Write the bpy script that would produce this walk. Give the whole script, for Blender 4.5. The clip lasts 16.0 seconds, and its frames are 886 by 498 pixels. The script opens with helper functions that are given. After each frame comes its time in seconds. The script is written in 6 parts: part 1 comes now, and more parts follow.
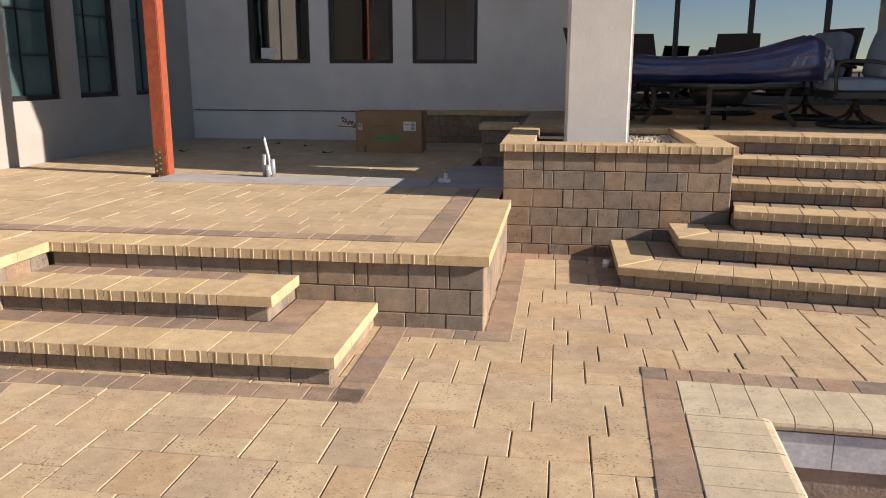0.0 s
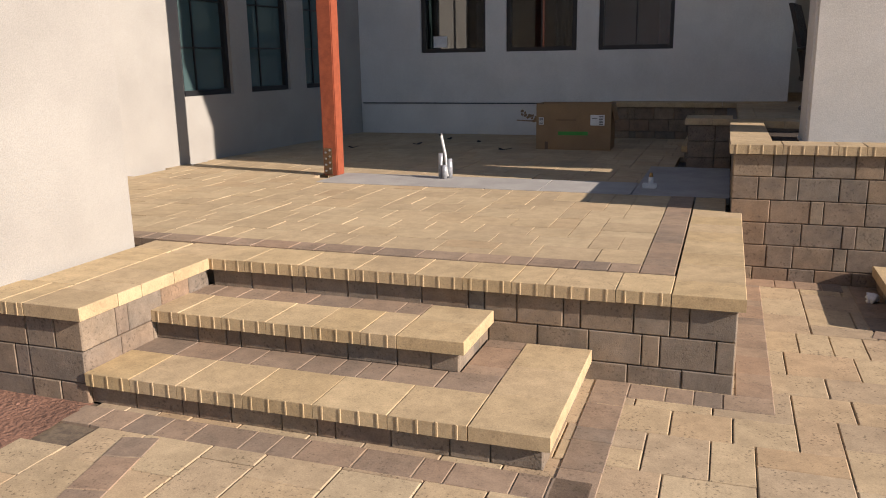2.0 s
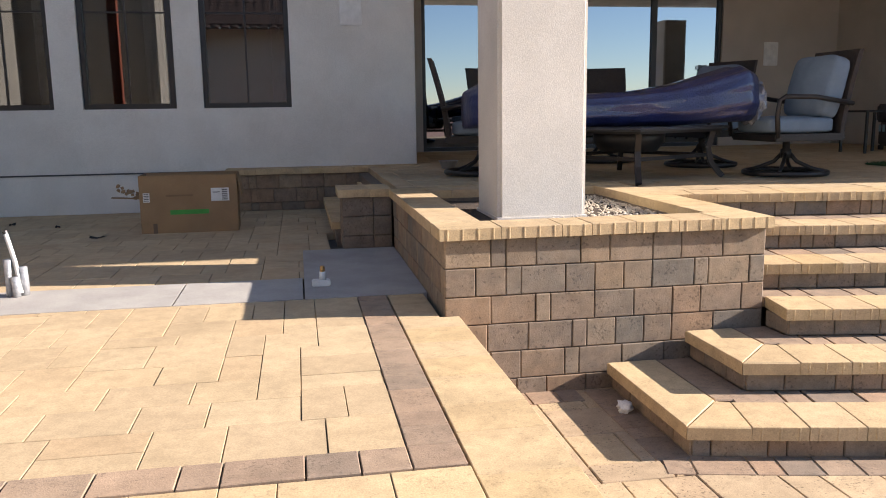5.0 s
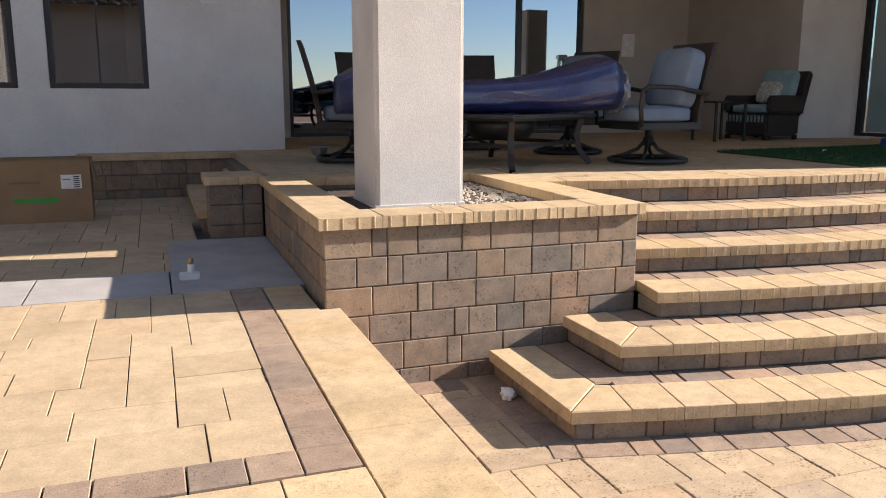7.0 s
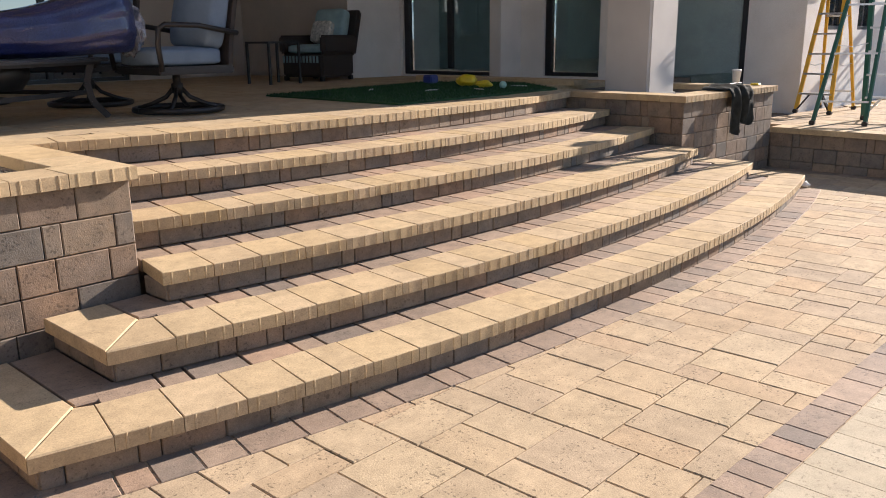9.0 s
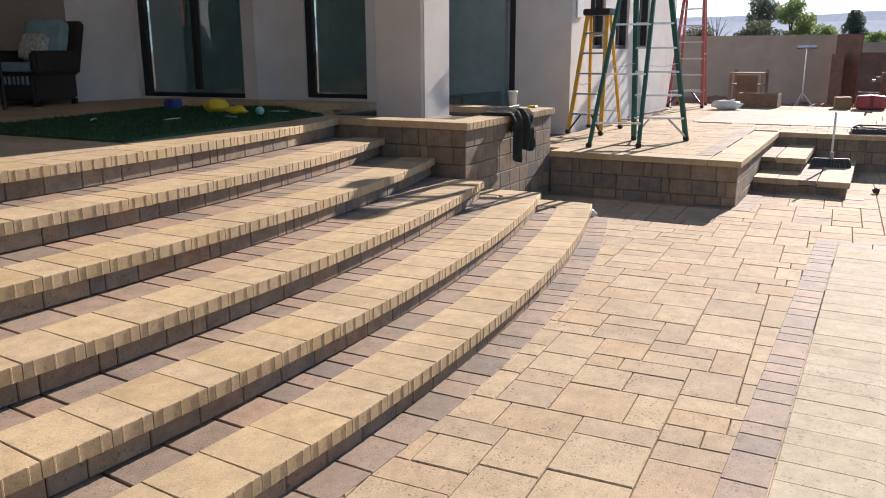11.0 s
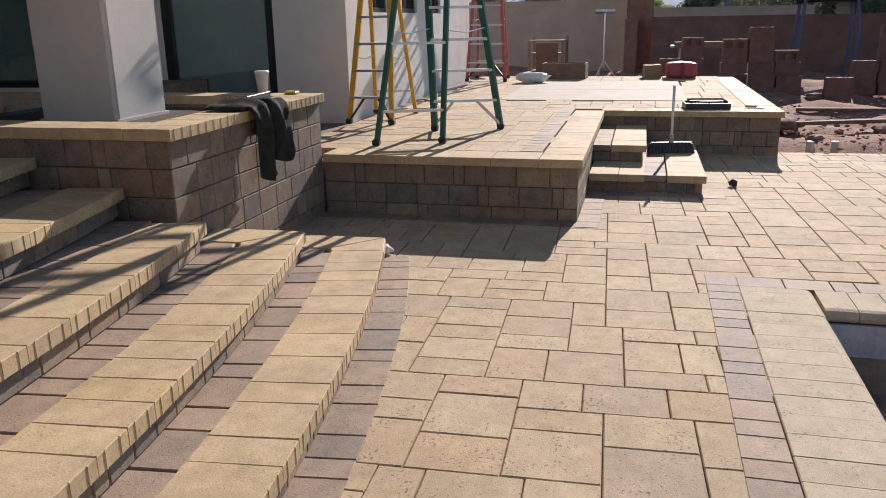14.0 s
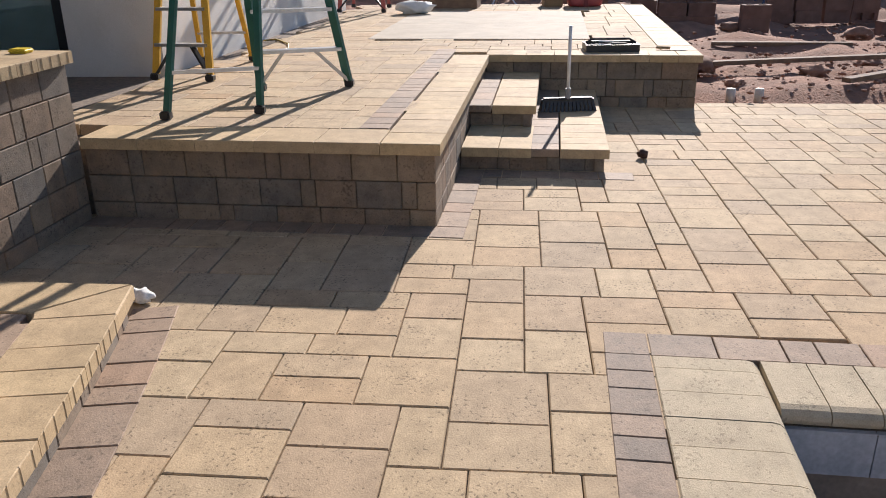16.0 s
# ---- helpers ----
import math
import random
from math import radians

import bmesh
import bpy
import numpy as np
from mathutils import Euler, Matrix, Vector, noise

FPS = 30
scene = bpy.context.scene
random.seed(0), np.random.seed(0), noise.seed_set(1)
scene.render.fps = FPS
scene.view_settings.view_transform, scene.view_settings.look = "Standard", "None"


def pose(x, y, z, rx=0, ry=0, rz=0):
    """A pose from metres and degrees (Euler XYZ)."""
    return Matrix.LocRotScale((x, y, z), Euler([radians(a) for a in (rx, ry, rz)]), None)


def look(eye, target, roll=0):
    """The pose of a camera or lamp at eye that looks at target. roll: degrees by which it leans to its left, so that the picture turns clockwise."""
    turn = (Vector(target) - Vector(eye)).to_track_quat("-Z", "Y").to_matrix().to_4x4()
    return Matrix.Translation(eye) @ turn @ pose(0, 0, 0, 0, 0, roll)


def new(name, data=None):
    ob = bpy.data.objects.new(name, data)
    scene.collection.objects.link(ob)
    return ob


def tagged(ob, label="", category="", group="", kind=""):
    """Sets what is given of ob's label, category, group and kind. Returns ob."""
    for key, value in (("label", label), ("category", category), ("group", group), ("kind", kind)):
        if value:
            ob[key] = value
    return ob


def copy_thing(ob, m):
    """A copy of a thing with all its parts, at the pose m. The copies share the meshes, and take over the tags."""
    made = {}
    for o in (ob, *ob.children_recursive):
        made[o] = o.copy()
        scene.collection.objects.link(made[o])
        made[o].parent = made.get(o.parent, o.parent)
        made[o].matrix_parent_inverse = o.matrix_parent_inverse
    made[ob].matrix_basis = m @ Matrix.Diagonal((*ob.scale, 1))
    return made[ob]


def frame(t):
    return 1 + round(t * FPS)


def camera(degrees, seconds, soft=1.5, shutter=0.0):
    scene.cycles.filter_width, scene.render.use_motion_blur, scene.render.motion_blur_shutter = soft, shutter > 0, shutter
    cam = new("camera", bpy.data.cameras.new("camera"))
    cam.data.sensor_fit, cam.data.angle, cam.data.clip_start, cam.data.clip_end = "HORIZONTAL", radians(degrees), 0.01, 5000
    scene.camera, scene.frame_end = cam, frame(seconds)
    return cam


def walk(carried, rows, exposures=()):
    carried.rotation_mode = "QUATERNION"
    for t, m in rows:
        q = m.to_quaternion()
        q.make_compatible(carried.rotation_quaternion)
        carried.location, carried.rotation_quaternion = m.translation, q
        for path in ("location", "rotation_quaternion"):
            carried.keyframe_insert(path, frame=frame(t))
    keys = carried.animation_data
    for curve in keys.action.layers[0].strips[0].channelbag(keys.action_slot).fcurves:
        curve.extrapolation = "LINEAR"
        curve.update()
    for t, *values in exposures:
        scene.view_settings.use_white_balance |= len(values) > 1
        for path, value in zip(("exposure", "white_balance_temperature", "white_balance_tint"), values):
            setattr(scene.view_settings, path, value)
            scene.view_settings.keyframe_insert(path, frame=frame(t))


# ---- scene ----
cam = camera(57.8, 16.0, soft=1.0)
PATH = [
    (0, (0.398, -4.412, 1.482), (0.12, -2.481, 1.043), 0.1),
    (0.5, (0.397, -4.277, 1.443), (0.267, -2.358, 0.897), 1.4),
    (1, (0.346, -4.035, 1.47), (0.114, -2.106, 0.997), 1.7),
    (1.5, (0.129, -3.761, 1.457), (-0.387, -1.872, 1.046), 0.6),
    (2, (-0.099, -3.529, 1.461), (-0.747, -1.693, 1.001), -0.9),
    (2.5, (-0.315, -3.153, 1.437), (-1.066, -1.358, 0.973), -1.5),
    (3, (-0.459, -2.848, 1.433), (-1.033, -0.982, 1.003), -1.0),
    (3.5, (-0.573, -2.559, 1.461), (-0.747, -0.602, 1.085), -1.1),
    (4, (-0.649, -2.214, 1.466), (-0.611, -0.24, 1.148), -2.3),
    (4.5, (-0.683, -2.039, 1.469), (-0.502, -0.07, 1.167), -1.7),
    (4.7, (-0.715, -1.957, 1.476), (-0.461, 0.001, 1.157), -1.3),
    (7, (-0.79, -1.781, 1.475), (-0.126, 0.068, 1.102), 0.1),
    (7.5, (-0.726, -1.784, 1.464), (0.152, -0.034, 1.056), -0.1),
    (8, (-0.49, -1.738, 1.431), (0.741, -0.228, 0.981), -0.1),
    (8.2, (-0.384, -1.716, 1.433), (0.944, -0.289, 0.987), 0.2),
    (10.3, (0.623, -0.994, 1.456), (2.124, 0.21, 0.91), -0.8),
    (10.5, (0.711, -0.961, 1.455), (2.26, 0.188, 0.923), -1.0),
    (11, (0.964, -0.828, 1.488), (2.71, 0.022, 1.007), -0.2),
    (11.5, (1.384, -0.62, 1.465), (3.233, 0.043, 1.09), 0.3),
    (12, (1.713, -0.485, 1.475), (3.597, 0.101, 1.148), -0.9),
    (12.5, (2.109, -0.354, 1.482), (4.024, 0.092, 1.115), -1.5),
    (13, (2.588, -0.277, 1.422), (4.487, 0.194, 1.008), -2.0),
    (13.5, (3.015, -0.212, 1.406), (4.879, 0.359, 0.959), -1.7),
    (14, (3.431, -0.215, 1.398), (5.314, 0.175, 0.851), -1.0),
    (14.5, (3.862, -0.266, 1.397), (5.722, 0.056, 0.738), 0.3),
    (15, (4.276, -0.303, 1.371), (6.113, -0.033, 0.626), 0.4),
    (15.5, (4.691, -0.389, 1.372), (6.529, -0.168, 0.617), -1.3),
    (16, (5.139, -0.443, 1.425), (6.992, -0.262, 0.695), -0.9),
]
walk(cam, [(t, look(eye, target, roll)) for t, eye, target, roll in PATH],
     [(0, 0.84, 6950, 17), (1.0, 1.00, 6900, 17), (1.5, 0.88, 6850, 17), (2.5, 0.46, 6950, 17), (3.0, 0.58, 6900, 17), (3.5, 1.10, 6800, 17), (4.5, 1.47, 6750, 16), (7, 1.37, 6700, 17), (8, 1.20, 6650, 17),
      (10.5, 1.05, 6600, 17), (11, 0.94, 6500, 17), (11.5, 0.78, 6450, 17), (12, 0.80, 6400, 17), (12.5, 0.76, 6500, 17), (13, 0.40, 6600, 17), (13.5, 0.44, 6550, 17), (14, 0.57, 6500, 16), (14.5, 0.59, 6400, 16), (16, 0.71, 6450, 16)])

# ---- light ----
SUN_DIR = Vector((0.975, -0.172, 0.44)).normalized()
world = bpy.data.worlds.new("sky")
scene.world = world
world.use_nodes = True
wn = world.node_tree
sky = wn.nodes.new("ShaderNodeTexSky")
sky.sky_type = "NISHITA"
sky.sun_disc = False
sky.sun_elevation = math.asin(SUN_DIR.z)
sky.sun_rotation = math.atan2(SUN_DIR.x, SUN_DIR.y)
sky.air_density, sky.dust_density, sky.ozone_density = 1.0, 0.0, 1.8
sky.altitude = 1300.0
wn.links.new(sky.outputs[0], wn.nodes["Background"].inputs[0])
wn.nodes["Background"].inputs[1].default_value = 0.086
sun = new("sun", bpy.data.lights.new("sun", "SUN"))
sun.data.energy, sun.data.angle, sun.data.color = 5.0, radians(0.53), (1.0, 0.94, 0.85)
sun.matrix_basis = look((30, -8, 20), Vector((30, -8, 20)) - SUN_DIR)


# ---- materials ----
def mat(name, base, alt=None, rough=0.8, scale=30.0, bump=0.15, fine=220.0, metal=0.0, vary="", vary_amount=0.5,
        pits=0.0, stain=0.0, palette=None, spec=0.4, coat=0.0, depth=0.004, blotch=0.0):
    """A procedural surface: two colours mixed by large and fine noise, pieces varied one by one, fine relief."""
    m = bpy.data.materials.new(name)
    m.use_nodes = True
    t = m.node_tree
    n, l = t.nodes, t.links
    b = n["Principled BSDF"]
    alt = alt or tuple(c * 0.8 for c in base)
    tc = n.new("ShaderNodeTexCoord")
    geo = n.new("ShaderNodeNewGeometry")
    pos = geo.outputs["Position"]
    big = n.new("ShaderNodeTexNoise")
    big.inputs["Scale"].default_value, big.inputs["Detail"].default_value = scale, 5
    l.new(pos, big.inputs["Vector"])
    small = n.new("ShaderNodeTexNoise")
    small.inputs["Scale"].default_value, small.inputs["Detail"].default_value = fine, 3
    l.new(pos, small.inputs["Vector"])
    mix = n.new("ShaderNodeMix")
    mix.data_type = "RGBA"
    mix.inputs["A"].default_value, mix.inputs["B"].default_value = (*base, 1), (*alt, 1)
    ramp = n.new("ShaderNodeMapRange")
    ramp.inputs["From Min"].default_value, ramp.inputs["From Max"].default_value = 0.35, 0.65
    l.new(big.outputs["Fac"], ramp.inputs["Value"])
    l.new(ramp.outputs[0], mix.inputs["Factor"])
    colour = mix.outputs["Result"]
    if vary:
        if vary == "object":
            rnd = n.new("ShaderNodeObjectInfo").outputs["Random"]
        else:
            rnd = geo.outputs["Random Per Island"]
        cr = n.new("ShaderNodeValToRGB")
        cr.color_ramp.interpolation = "LINEAR"
        cols = palette or [base, alt]
        els = cr.color_ramp.elements
        while len(els) < len(cols):
            els.new(0.5)
        for i, c in enumerate(cols):
            els[i].position = i / max(1, len(cols) - 1)
            els[i].color = (*c, 1)
        l.new(rnd, cr.inputs[0])
        mv = n.new("ShaderNodeMix")
        mv.data_type = "RGBA"
        mv.inputs["Factor"].default_value = vary_amount
        l.new(colour, mv.inputs["A"])
        l.new(cr.outputs[0], mv.inputs["B"])
        colour = mv.outputs["Result"]
    fm = n.new("ShaderNodeMapRange")
    fm.inputs["From Min"].default_value, fm.inputs["From Max"].default_value = 0.3, 0.7
    fm.inputs["To Min"].default_value, fm.inputs["To Max"].default_value = 0.86, 1.1
    l.new(small.outputs["Fac"], fm.inputs["Value"])
    mul = n.new("ShaderNodeVectorMath")
    mul.operation = "SCALE"
    l.new(colour, mul.inputs[0])
    l.new(fm.outputs[0], mul.inputs["Scale"])
    colour = mul.outputs[0]
    height = small.outputs["Fac"]
    if stain:
        sn = n.new("ShaderNodeTexNoise")
        sn.inputs["Scale"].default_value, sn.inputs["Detail"].default_value = 2.2, 6
        l.new(pos, sn.inputs["Vector"])
        sm = n.new("ShaderNodeMapRange")
        sm.inputs["From Min"].default_value, sm.inputs["From Max"].default_value = 0.42, 0.7
        sm.inputs["To Min"].default_value, sm.inputs["To Max"].default_value = 1.0, 1.0 - stain
        l.new(sn.outputs["Fac"], sm.inputs["Value"])
        m2 = n.new("ShaderNodeVectorMath")
        m2.operation = "SCALE"
        l.new(colour, m2.inputs[0])
        l.new(sm.outputs[0], m2.inputs["Scale"])
        colour = m2.outputs[0]
    if blotch:
        bn = n.new("ShaderNodeTexNoise")
        bn.inputs["Scale"].default_value, bn.inputs["Detail"].default_value, bn.inputs["Roughness"].default_value = 11.0, 8, 0.68
        l.new(pos, bn.inputs["Vector"])
        bs = n.new("ShaderNodeMapRange")
        bs.inputs["From Min"].default_value, bs.inputs["From Max"].default_value = 0.3, 0.7
        bs.inputs["To Min"].default_value, bs.inputs["To Max"].default_value = 1.0 - blotch, 1.0 + blotch * 0.6
        l.new(bn.outputs["Fac"], bs.inputs["Value"])
        m4 = n.new("ShaderNodeVectorMath")
        m4.operation = "SCALE"
        l.new(colour, m4.inputs[0])
        l.new(bs.outputs[0], m4.inputs["Scale"])
        colour = m4.outputs[0]
    if pits:
        vo = n.new("ShaderNodeTexNoise")
        vo.inputs["Scale"].default_value, vo.inputs["Detail"].default_value = 75, 4
        l.new(pos, vo.inputs["Vector"])
        pr = n.new("ShaderNodeMapRange")
        pr.inputs["From Min"].default_value, pr.inputs["From Max"].default_value = 0.60, 0.67
        pr.inputs["To Min"].default_value, pr.inputs["To Max"].default_value = 1.0, 1.0 - pits
        pc = n.new("ShaderNodeTexNoise")
        pc.inputs["Scale"].default_value, pc.inputs["Detail"].default_value = 7.0, 3
        l.new(pos, pc.inputs["Vector"])
        pa = n.new("ShaderNodeMath")
        pa.operation = "MULTIPLY_ADD"
        pa.inputs[1].default_value, pa.inputs[2].default_value = 0.38, -0.20
        l.new(pc.outputs["Fac"], pa.inputs[0])
        pb = n.new("ShaderNodeMath")
        pb.operation = "ADD"
        l.new(vo.outputs["Fac"], pb.inputs[0])
        l.new(pa.outputs[0], pb.inputs[1])
        l.new(pb.outputs[0], pr.inputs["Value"])
        m3 = n.new("ShaderNodeVectorMath")
        m3.operation = "SCALE"
        l.new(colour, m3.inputs[0])
        l.new(pr.outputs[0], m3.inputs["Scale"])
        colour = m3.outputs[0]
        hm = n.new("ShaderNodeMath")
        hm.operation = "ADD"
        l.new(small.outputs["Fac"], hm.inputs[0])
        l.new(pr.outputs[0], hm.inputs[1])
        height = hm.outputs[0]
    l.new(colour, b.inputs["Base Color"])
    b.inputs["Roughness"].default_value = rough
    b.inputs["Metallic"].default_value = metal
    b.inputs["Specular IOR Level"].default_value = spec
    b.inputs["Coat Weight"].default_value = coat
    if bump:
        bp = n.new("ShaderNodeBump")
        bp.inputs["Strength"].default_value = bump
        bp.inputs["Distance"].default_value = depth
        l.new(height, bp.inputs["Height"])
        l.new(bp.outputs[0], b.inputs["Normal"])
    return m


def plain(name, base, rough=0.5, metal=0.0, spec=0.5):
    return mat(name, base, tuple(c * 0.85 for c in base), rough, 12.0, 0.05, 150.0, metal, spec=spec)


CREAM = [(0.489, 0.358, 0.219), (0.527, 0.401, 0.251), (0.451, 0.339, 0.219), (0.541, 0.420, 0.270), (0.475, 0.329, 0.195), (0.513, 0.382, 0.242), (0.418, 0.320, 0.219), (0.499, 0.349, 0.214)]
STRAW = [(0.485, 0.366, 0.228), (0.524, 0.405, 0.256), (0.446, 0.337, 0.213), (0.510, 0.386, 0.237), (0.470, 0.341, 0.208)]
GOLD = [(0.525, 0.382, 0.212), (0.567, 0.423, 0.248), (0.482, 0.354, 0.209), (0.548, 0.409, 0.252), (0.506, 0.364, 0.194)]
BROWN = [(0.28, 0.20, 0.13), (0.21, 0.175, 0.14), (0.33, 0.215, 0.135), (0.165, 0.15, 0.13), (0.30, 0.22, 0.15), (0.36, 0.265, 0.175), (0.195, 0.17, 0.145), (0.31, 0.195, 0.12), (0.25, 0.20, 0.15)]
MAUVE = [(0.362, 0.251, 0.170), (0.252, 0.188, 0.138), (0.413, 0.288, 0.195), (0.205, 0.163, 0.128), (0.372, 0.268, 0.185), (0.297, 0.210, 0.147), (0.422, 0.273, 0.175)]


def two(name, pal, amount, **kw):
    """The same stone for single pieces and for joined ones."""
    return (mat(name, pal[0], pal[1], vary="object", palette=pal, vary_amount=amount, **kw),
            mat(name + "_field", pal[0], pal[1], vary="island", palette=pal, vary_amount=amount, **kw))


M_PAVER, M_PAVER_F = two("cream_paver", CREAM, 0.85, rough=0.82, spec=0.2, scale=6.0, fine=150.0, bump=0.3, pits=0.5, stain=0.15, blotch=0.2)
M_TERR, M_TERR_F = two("smooth_cream_paver", STRAW, 0.9, rough=0.85, spec=0.2, scale=5.0, fine=170.0, bump=0.12, pits=0.08, stain=0.14, blotch=0.16)
M_COPING, _ = two("gold_coping", GOLD, 0.9, rough=0.78, spec=0.25, scale=6.0, fine=160.0, bump=0.2, pits=0.2, stain=0.16, blotch=0.2)
M_BLOCK, _ = two("brown_block", BROWN, 0.75, rough=0.85, scale=12.0, fine=150.0, bump=0.4, pits=0.4, stain=0.15, blotch=0.3)
M_DARK, _ = two("mauve_paver", MAUVE, 0.8, rough=0.78, scale=14.0, fine=150.0, bump=0.35, pits=0.35, stain=0.15, blotch=0.25)
M_SAND = mat("joint_sand", (0.20, 0.15, 0.10), (0.12, 0.09, 0.065), 0.95, 40, 0.4)
M_CORE = mat("bedding_mortar", (0.22, 0.17, 0.13), (0.15, 0.12, 0.095), 0.95, 30, 0.4)
M_STUCCO = mat("white_stucco", (0.70, 0.68, 0.64), (0.65, 0.63, 0.59), 0.9, 3.0, 0.6, 150.0, stain=0.06, spec=0.2, depth=0.006)
M_PILLAR = mat("warm_white_stucco", (0.66, 0.62, 0.56), (0.61, 0.57, 0.51), 0.9, 1.8, 0.32, 170.0, stain=0.1, spec=0.2, depth=0.004)
# same white stucco, its colour darkened so the sunlit walls do not burn out
M_WING = mat("white_stucco_dimmed_for_sun", (0.37, 0.35, 0.315), (0.335, 0.315, 0.285), 0.9, 2.0, 0.5, 160.0, stain=0.07, spec=0.2)
M_TAUPE = mat("taupe_stucco", (0.49, 0.44, 0.38), (0.45, 0.40, 0.35), 0.9, 3.0, 0.6, 130.0, stain=0.06, spec=0.2)
M_CEIL = mat("patio_ceiling_paint", (0.82, 0.80, 0.76), None, 0.9, 3.0, 0.3, 130)
M_CONC = mat("concrete_slab", (0.40, 0.38, 0.35), (0.34, 0.32, 0.30), 0.85, 5.0, 0.3, 160.0, stain=0.12)
M_PALE = mat("pale_concrete", (0.46, 0.395, 0.305), (0.40, 0.345, 0.27), 0.85, 5.0, 0.3, 160.0, stain=0.1)
M_EARTH = mat("red_earth", (0.34, 0.175, 0.115), (0.25, 0.13, 0.085), 0.95, 3.0, 0.9, 40.0, stain=0.35, depth=0.02)
M_GRAVEL = mat("pale_gravel", (0.62, 0.55, 0.45), (0.45, 0.38, 0.3), 0.9, 60.0, 0.6, 200.0, vary="island",
               palette=[(0.66, 0.6, 0.5), (0.5, 0.42, 0.33), (0.72, 0.66, 0.58)])
M_BLACK = plain("black_frame", (0.018, 0.018, 0.02), 0.4)
M_REDWOOD = mat("stained_redwood", (0.34, 0.085, 0.04), (0.25, 0.06, 0.03), 0.55, 18.0, 0.25, 120.0)
M_BRONZE = plain("galvanised_bracket", (0.20, 0.13, 0.08), 0.45, 0.7)
M_STEEL = plain("zinc_steel", (0.45, 0.46, 0.48), 0.35, 0.9)
M_ALU = plain("ladder_aluminium", (0.55, 0.56, 0.58), 0.35, 0.85)


def glass(name, tint, rough=0.02):
    """Window glass over a dim room: mirror gloss on a dark body."""
    m = bpy.data.materials.new(name)
    m.use_nodes = True
    b = m.node_tree.nodes["Principled BSDF"]
    b.inputs["Base Color"].default_value = (*tint, 1)
    b.inputs["Roughness"].default_value = rough
    b.inputs["IOR"].default_value = 1.52
    b.inputs["Specular IOR Level"].default_value = 0.5
    return m


M_GLASS = glass("window_glass", (0.03, 0.036, 0.038))
M_GLASS_T = glass("tinted_door_glass", (0.06, 0.10, 0.10))
m_mirror = bpy.data.materials.new("reflective_door_glass")
m_mirror.use_nodes = True
mb = m_mirror.node_tree.nodes["Principled BSDF"]
mb.inputs["Base Color"].default_value = (0.30, 0.34, 0.39, 1)
mb.inputs["Metallic"].default_value, mb.inputs["Roughness"].default_value = 1.0, 0.02
M_MIRROR = m_mirror


def clear_glass(name, tint, gloss=0.05):
    m = bpy.data.materials.new(name)
    m.use_nodes = True
    n, l = m.node_tree.nodes, m.node_tree.links
    n.remove(n["Principled BSDF"])
    tr, gl, mx, lw = n.new("ShaderNodeBsdfTransparent"), n.new("ShaderNodeBsdfGlossy"), n.new("ShaderNodeMixShader"), n.new("ShaderNodeLayerWeight")
    tr.inputs["Color"].default_value = (*tint, 1)
    gl.inputs["Roughness"].default_value = 0.01
    lw.inputs["Blend"].default_value = 0.5
    po, mr = n.new("ShaderNodeMath"), n.new("ShaderNodeMapRange")
    po.operation = "POWER"
    po.inputs[1].default_value = 4.0
    mr.inputs["To Min"].default_value, mr.inputs["To Max"].default_value = gloss, 0.8
    l.new(lw.outputs["Facing"], po.inputs[0])
    l.new(po.outputs[0], mr.inputs["Value"])
    l.new(mr.outputs[0], mx.inputs[0])
    l.new(tr.outputs[0], mx.inputs[1])
    l.new(gl.outputs[0], mx.inputs[2])
    l.new(mx.outputs[0], n["Material Output"].inputs["Surface"])
    return m


M_CLEAR = clear_glass("lantern_glass", (0.9, 0.9, 0.88))
M_WINDOW = clear_glass("dark_window_pane", (0.50, 0.53, 0.54), 0.15)
M_TINT = clear_glass("tinted_pane", (0.70, 0.80, 0.79), 0.22)
M_SLAT = mat("pale_grey_blind_slat", (0.78, 0.80, 0.79), None, 0.6, 5.0, 0.0, 50.0)


# ---- mesh helpers ----
def link_mesh(name, verts, faces, material, parent=None, label="", smooth=False):
    me = bpy.data.meshes.new(name)
    me.from_pydata([tuple(v) for v in verts], [], [tuple(f) for f in faces])
    me.materials.append(material)
    if smooth:
        me.polygons.foreach_set("use_smooth", [True] * len(me.polygons))
    ob = new(name, me)
    if parent:
        ob.parent = parent
    if label:
        tagged(ob, label)
    return ob


def part(name, bm, material, parent=None, label="", smooth=False):
    me = bpy.data.meshes.new(name)
    bmesh.ops.recalc_face_normals(bm, faces=bm.faces)
    if smooth:
        for f in bm.faces:
            f.smooth = True
    bm.to_mesh(me)
    bm.free()
    me.materials.append(material)
    ob = new(name, me)
    if parent:
        ob.parent = parent
    if label:
        tagged(ob, label)
    return ob


def thing(name, label, category, m=None, group="", kind=""):
    ob = new(name)
    ob.empty_display_size = 0.1
    tagged(ob, label, category, group, kind)
    if m is not None:
        ob.matrix_basis = m
    return ob


def box(bm, x0, y0, z0, x1, y1, z1, bevel=0.0, m=None):
    r = bmesh.ops.create_cube(bm, size=1.0)
    vs = r["verts"]
    for v in vs:
        v.co = Vector((x0 + (v.co.x + 0.5) * (x1 - x0), y0 + (v.co.y + 0.5) * (y1 - y0), z0 + (v.co.z + 0.5) * (z1 - z0)))
    if m is not None:
        for v in vs:
            v.co = m @ v.co
    if bevel:
        es = list({e for v in vs for e in v.link_edges})
        bmesh.ops.bevel(bm, geom=es, offset=bevel, segments=2, affect="EDGES", clamp_overlap=True)
    return bm


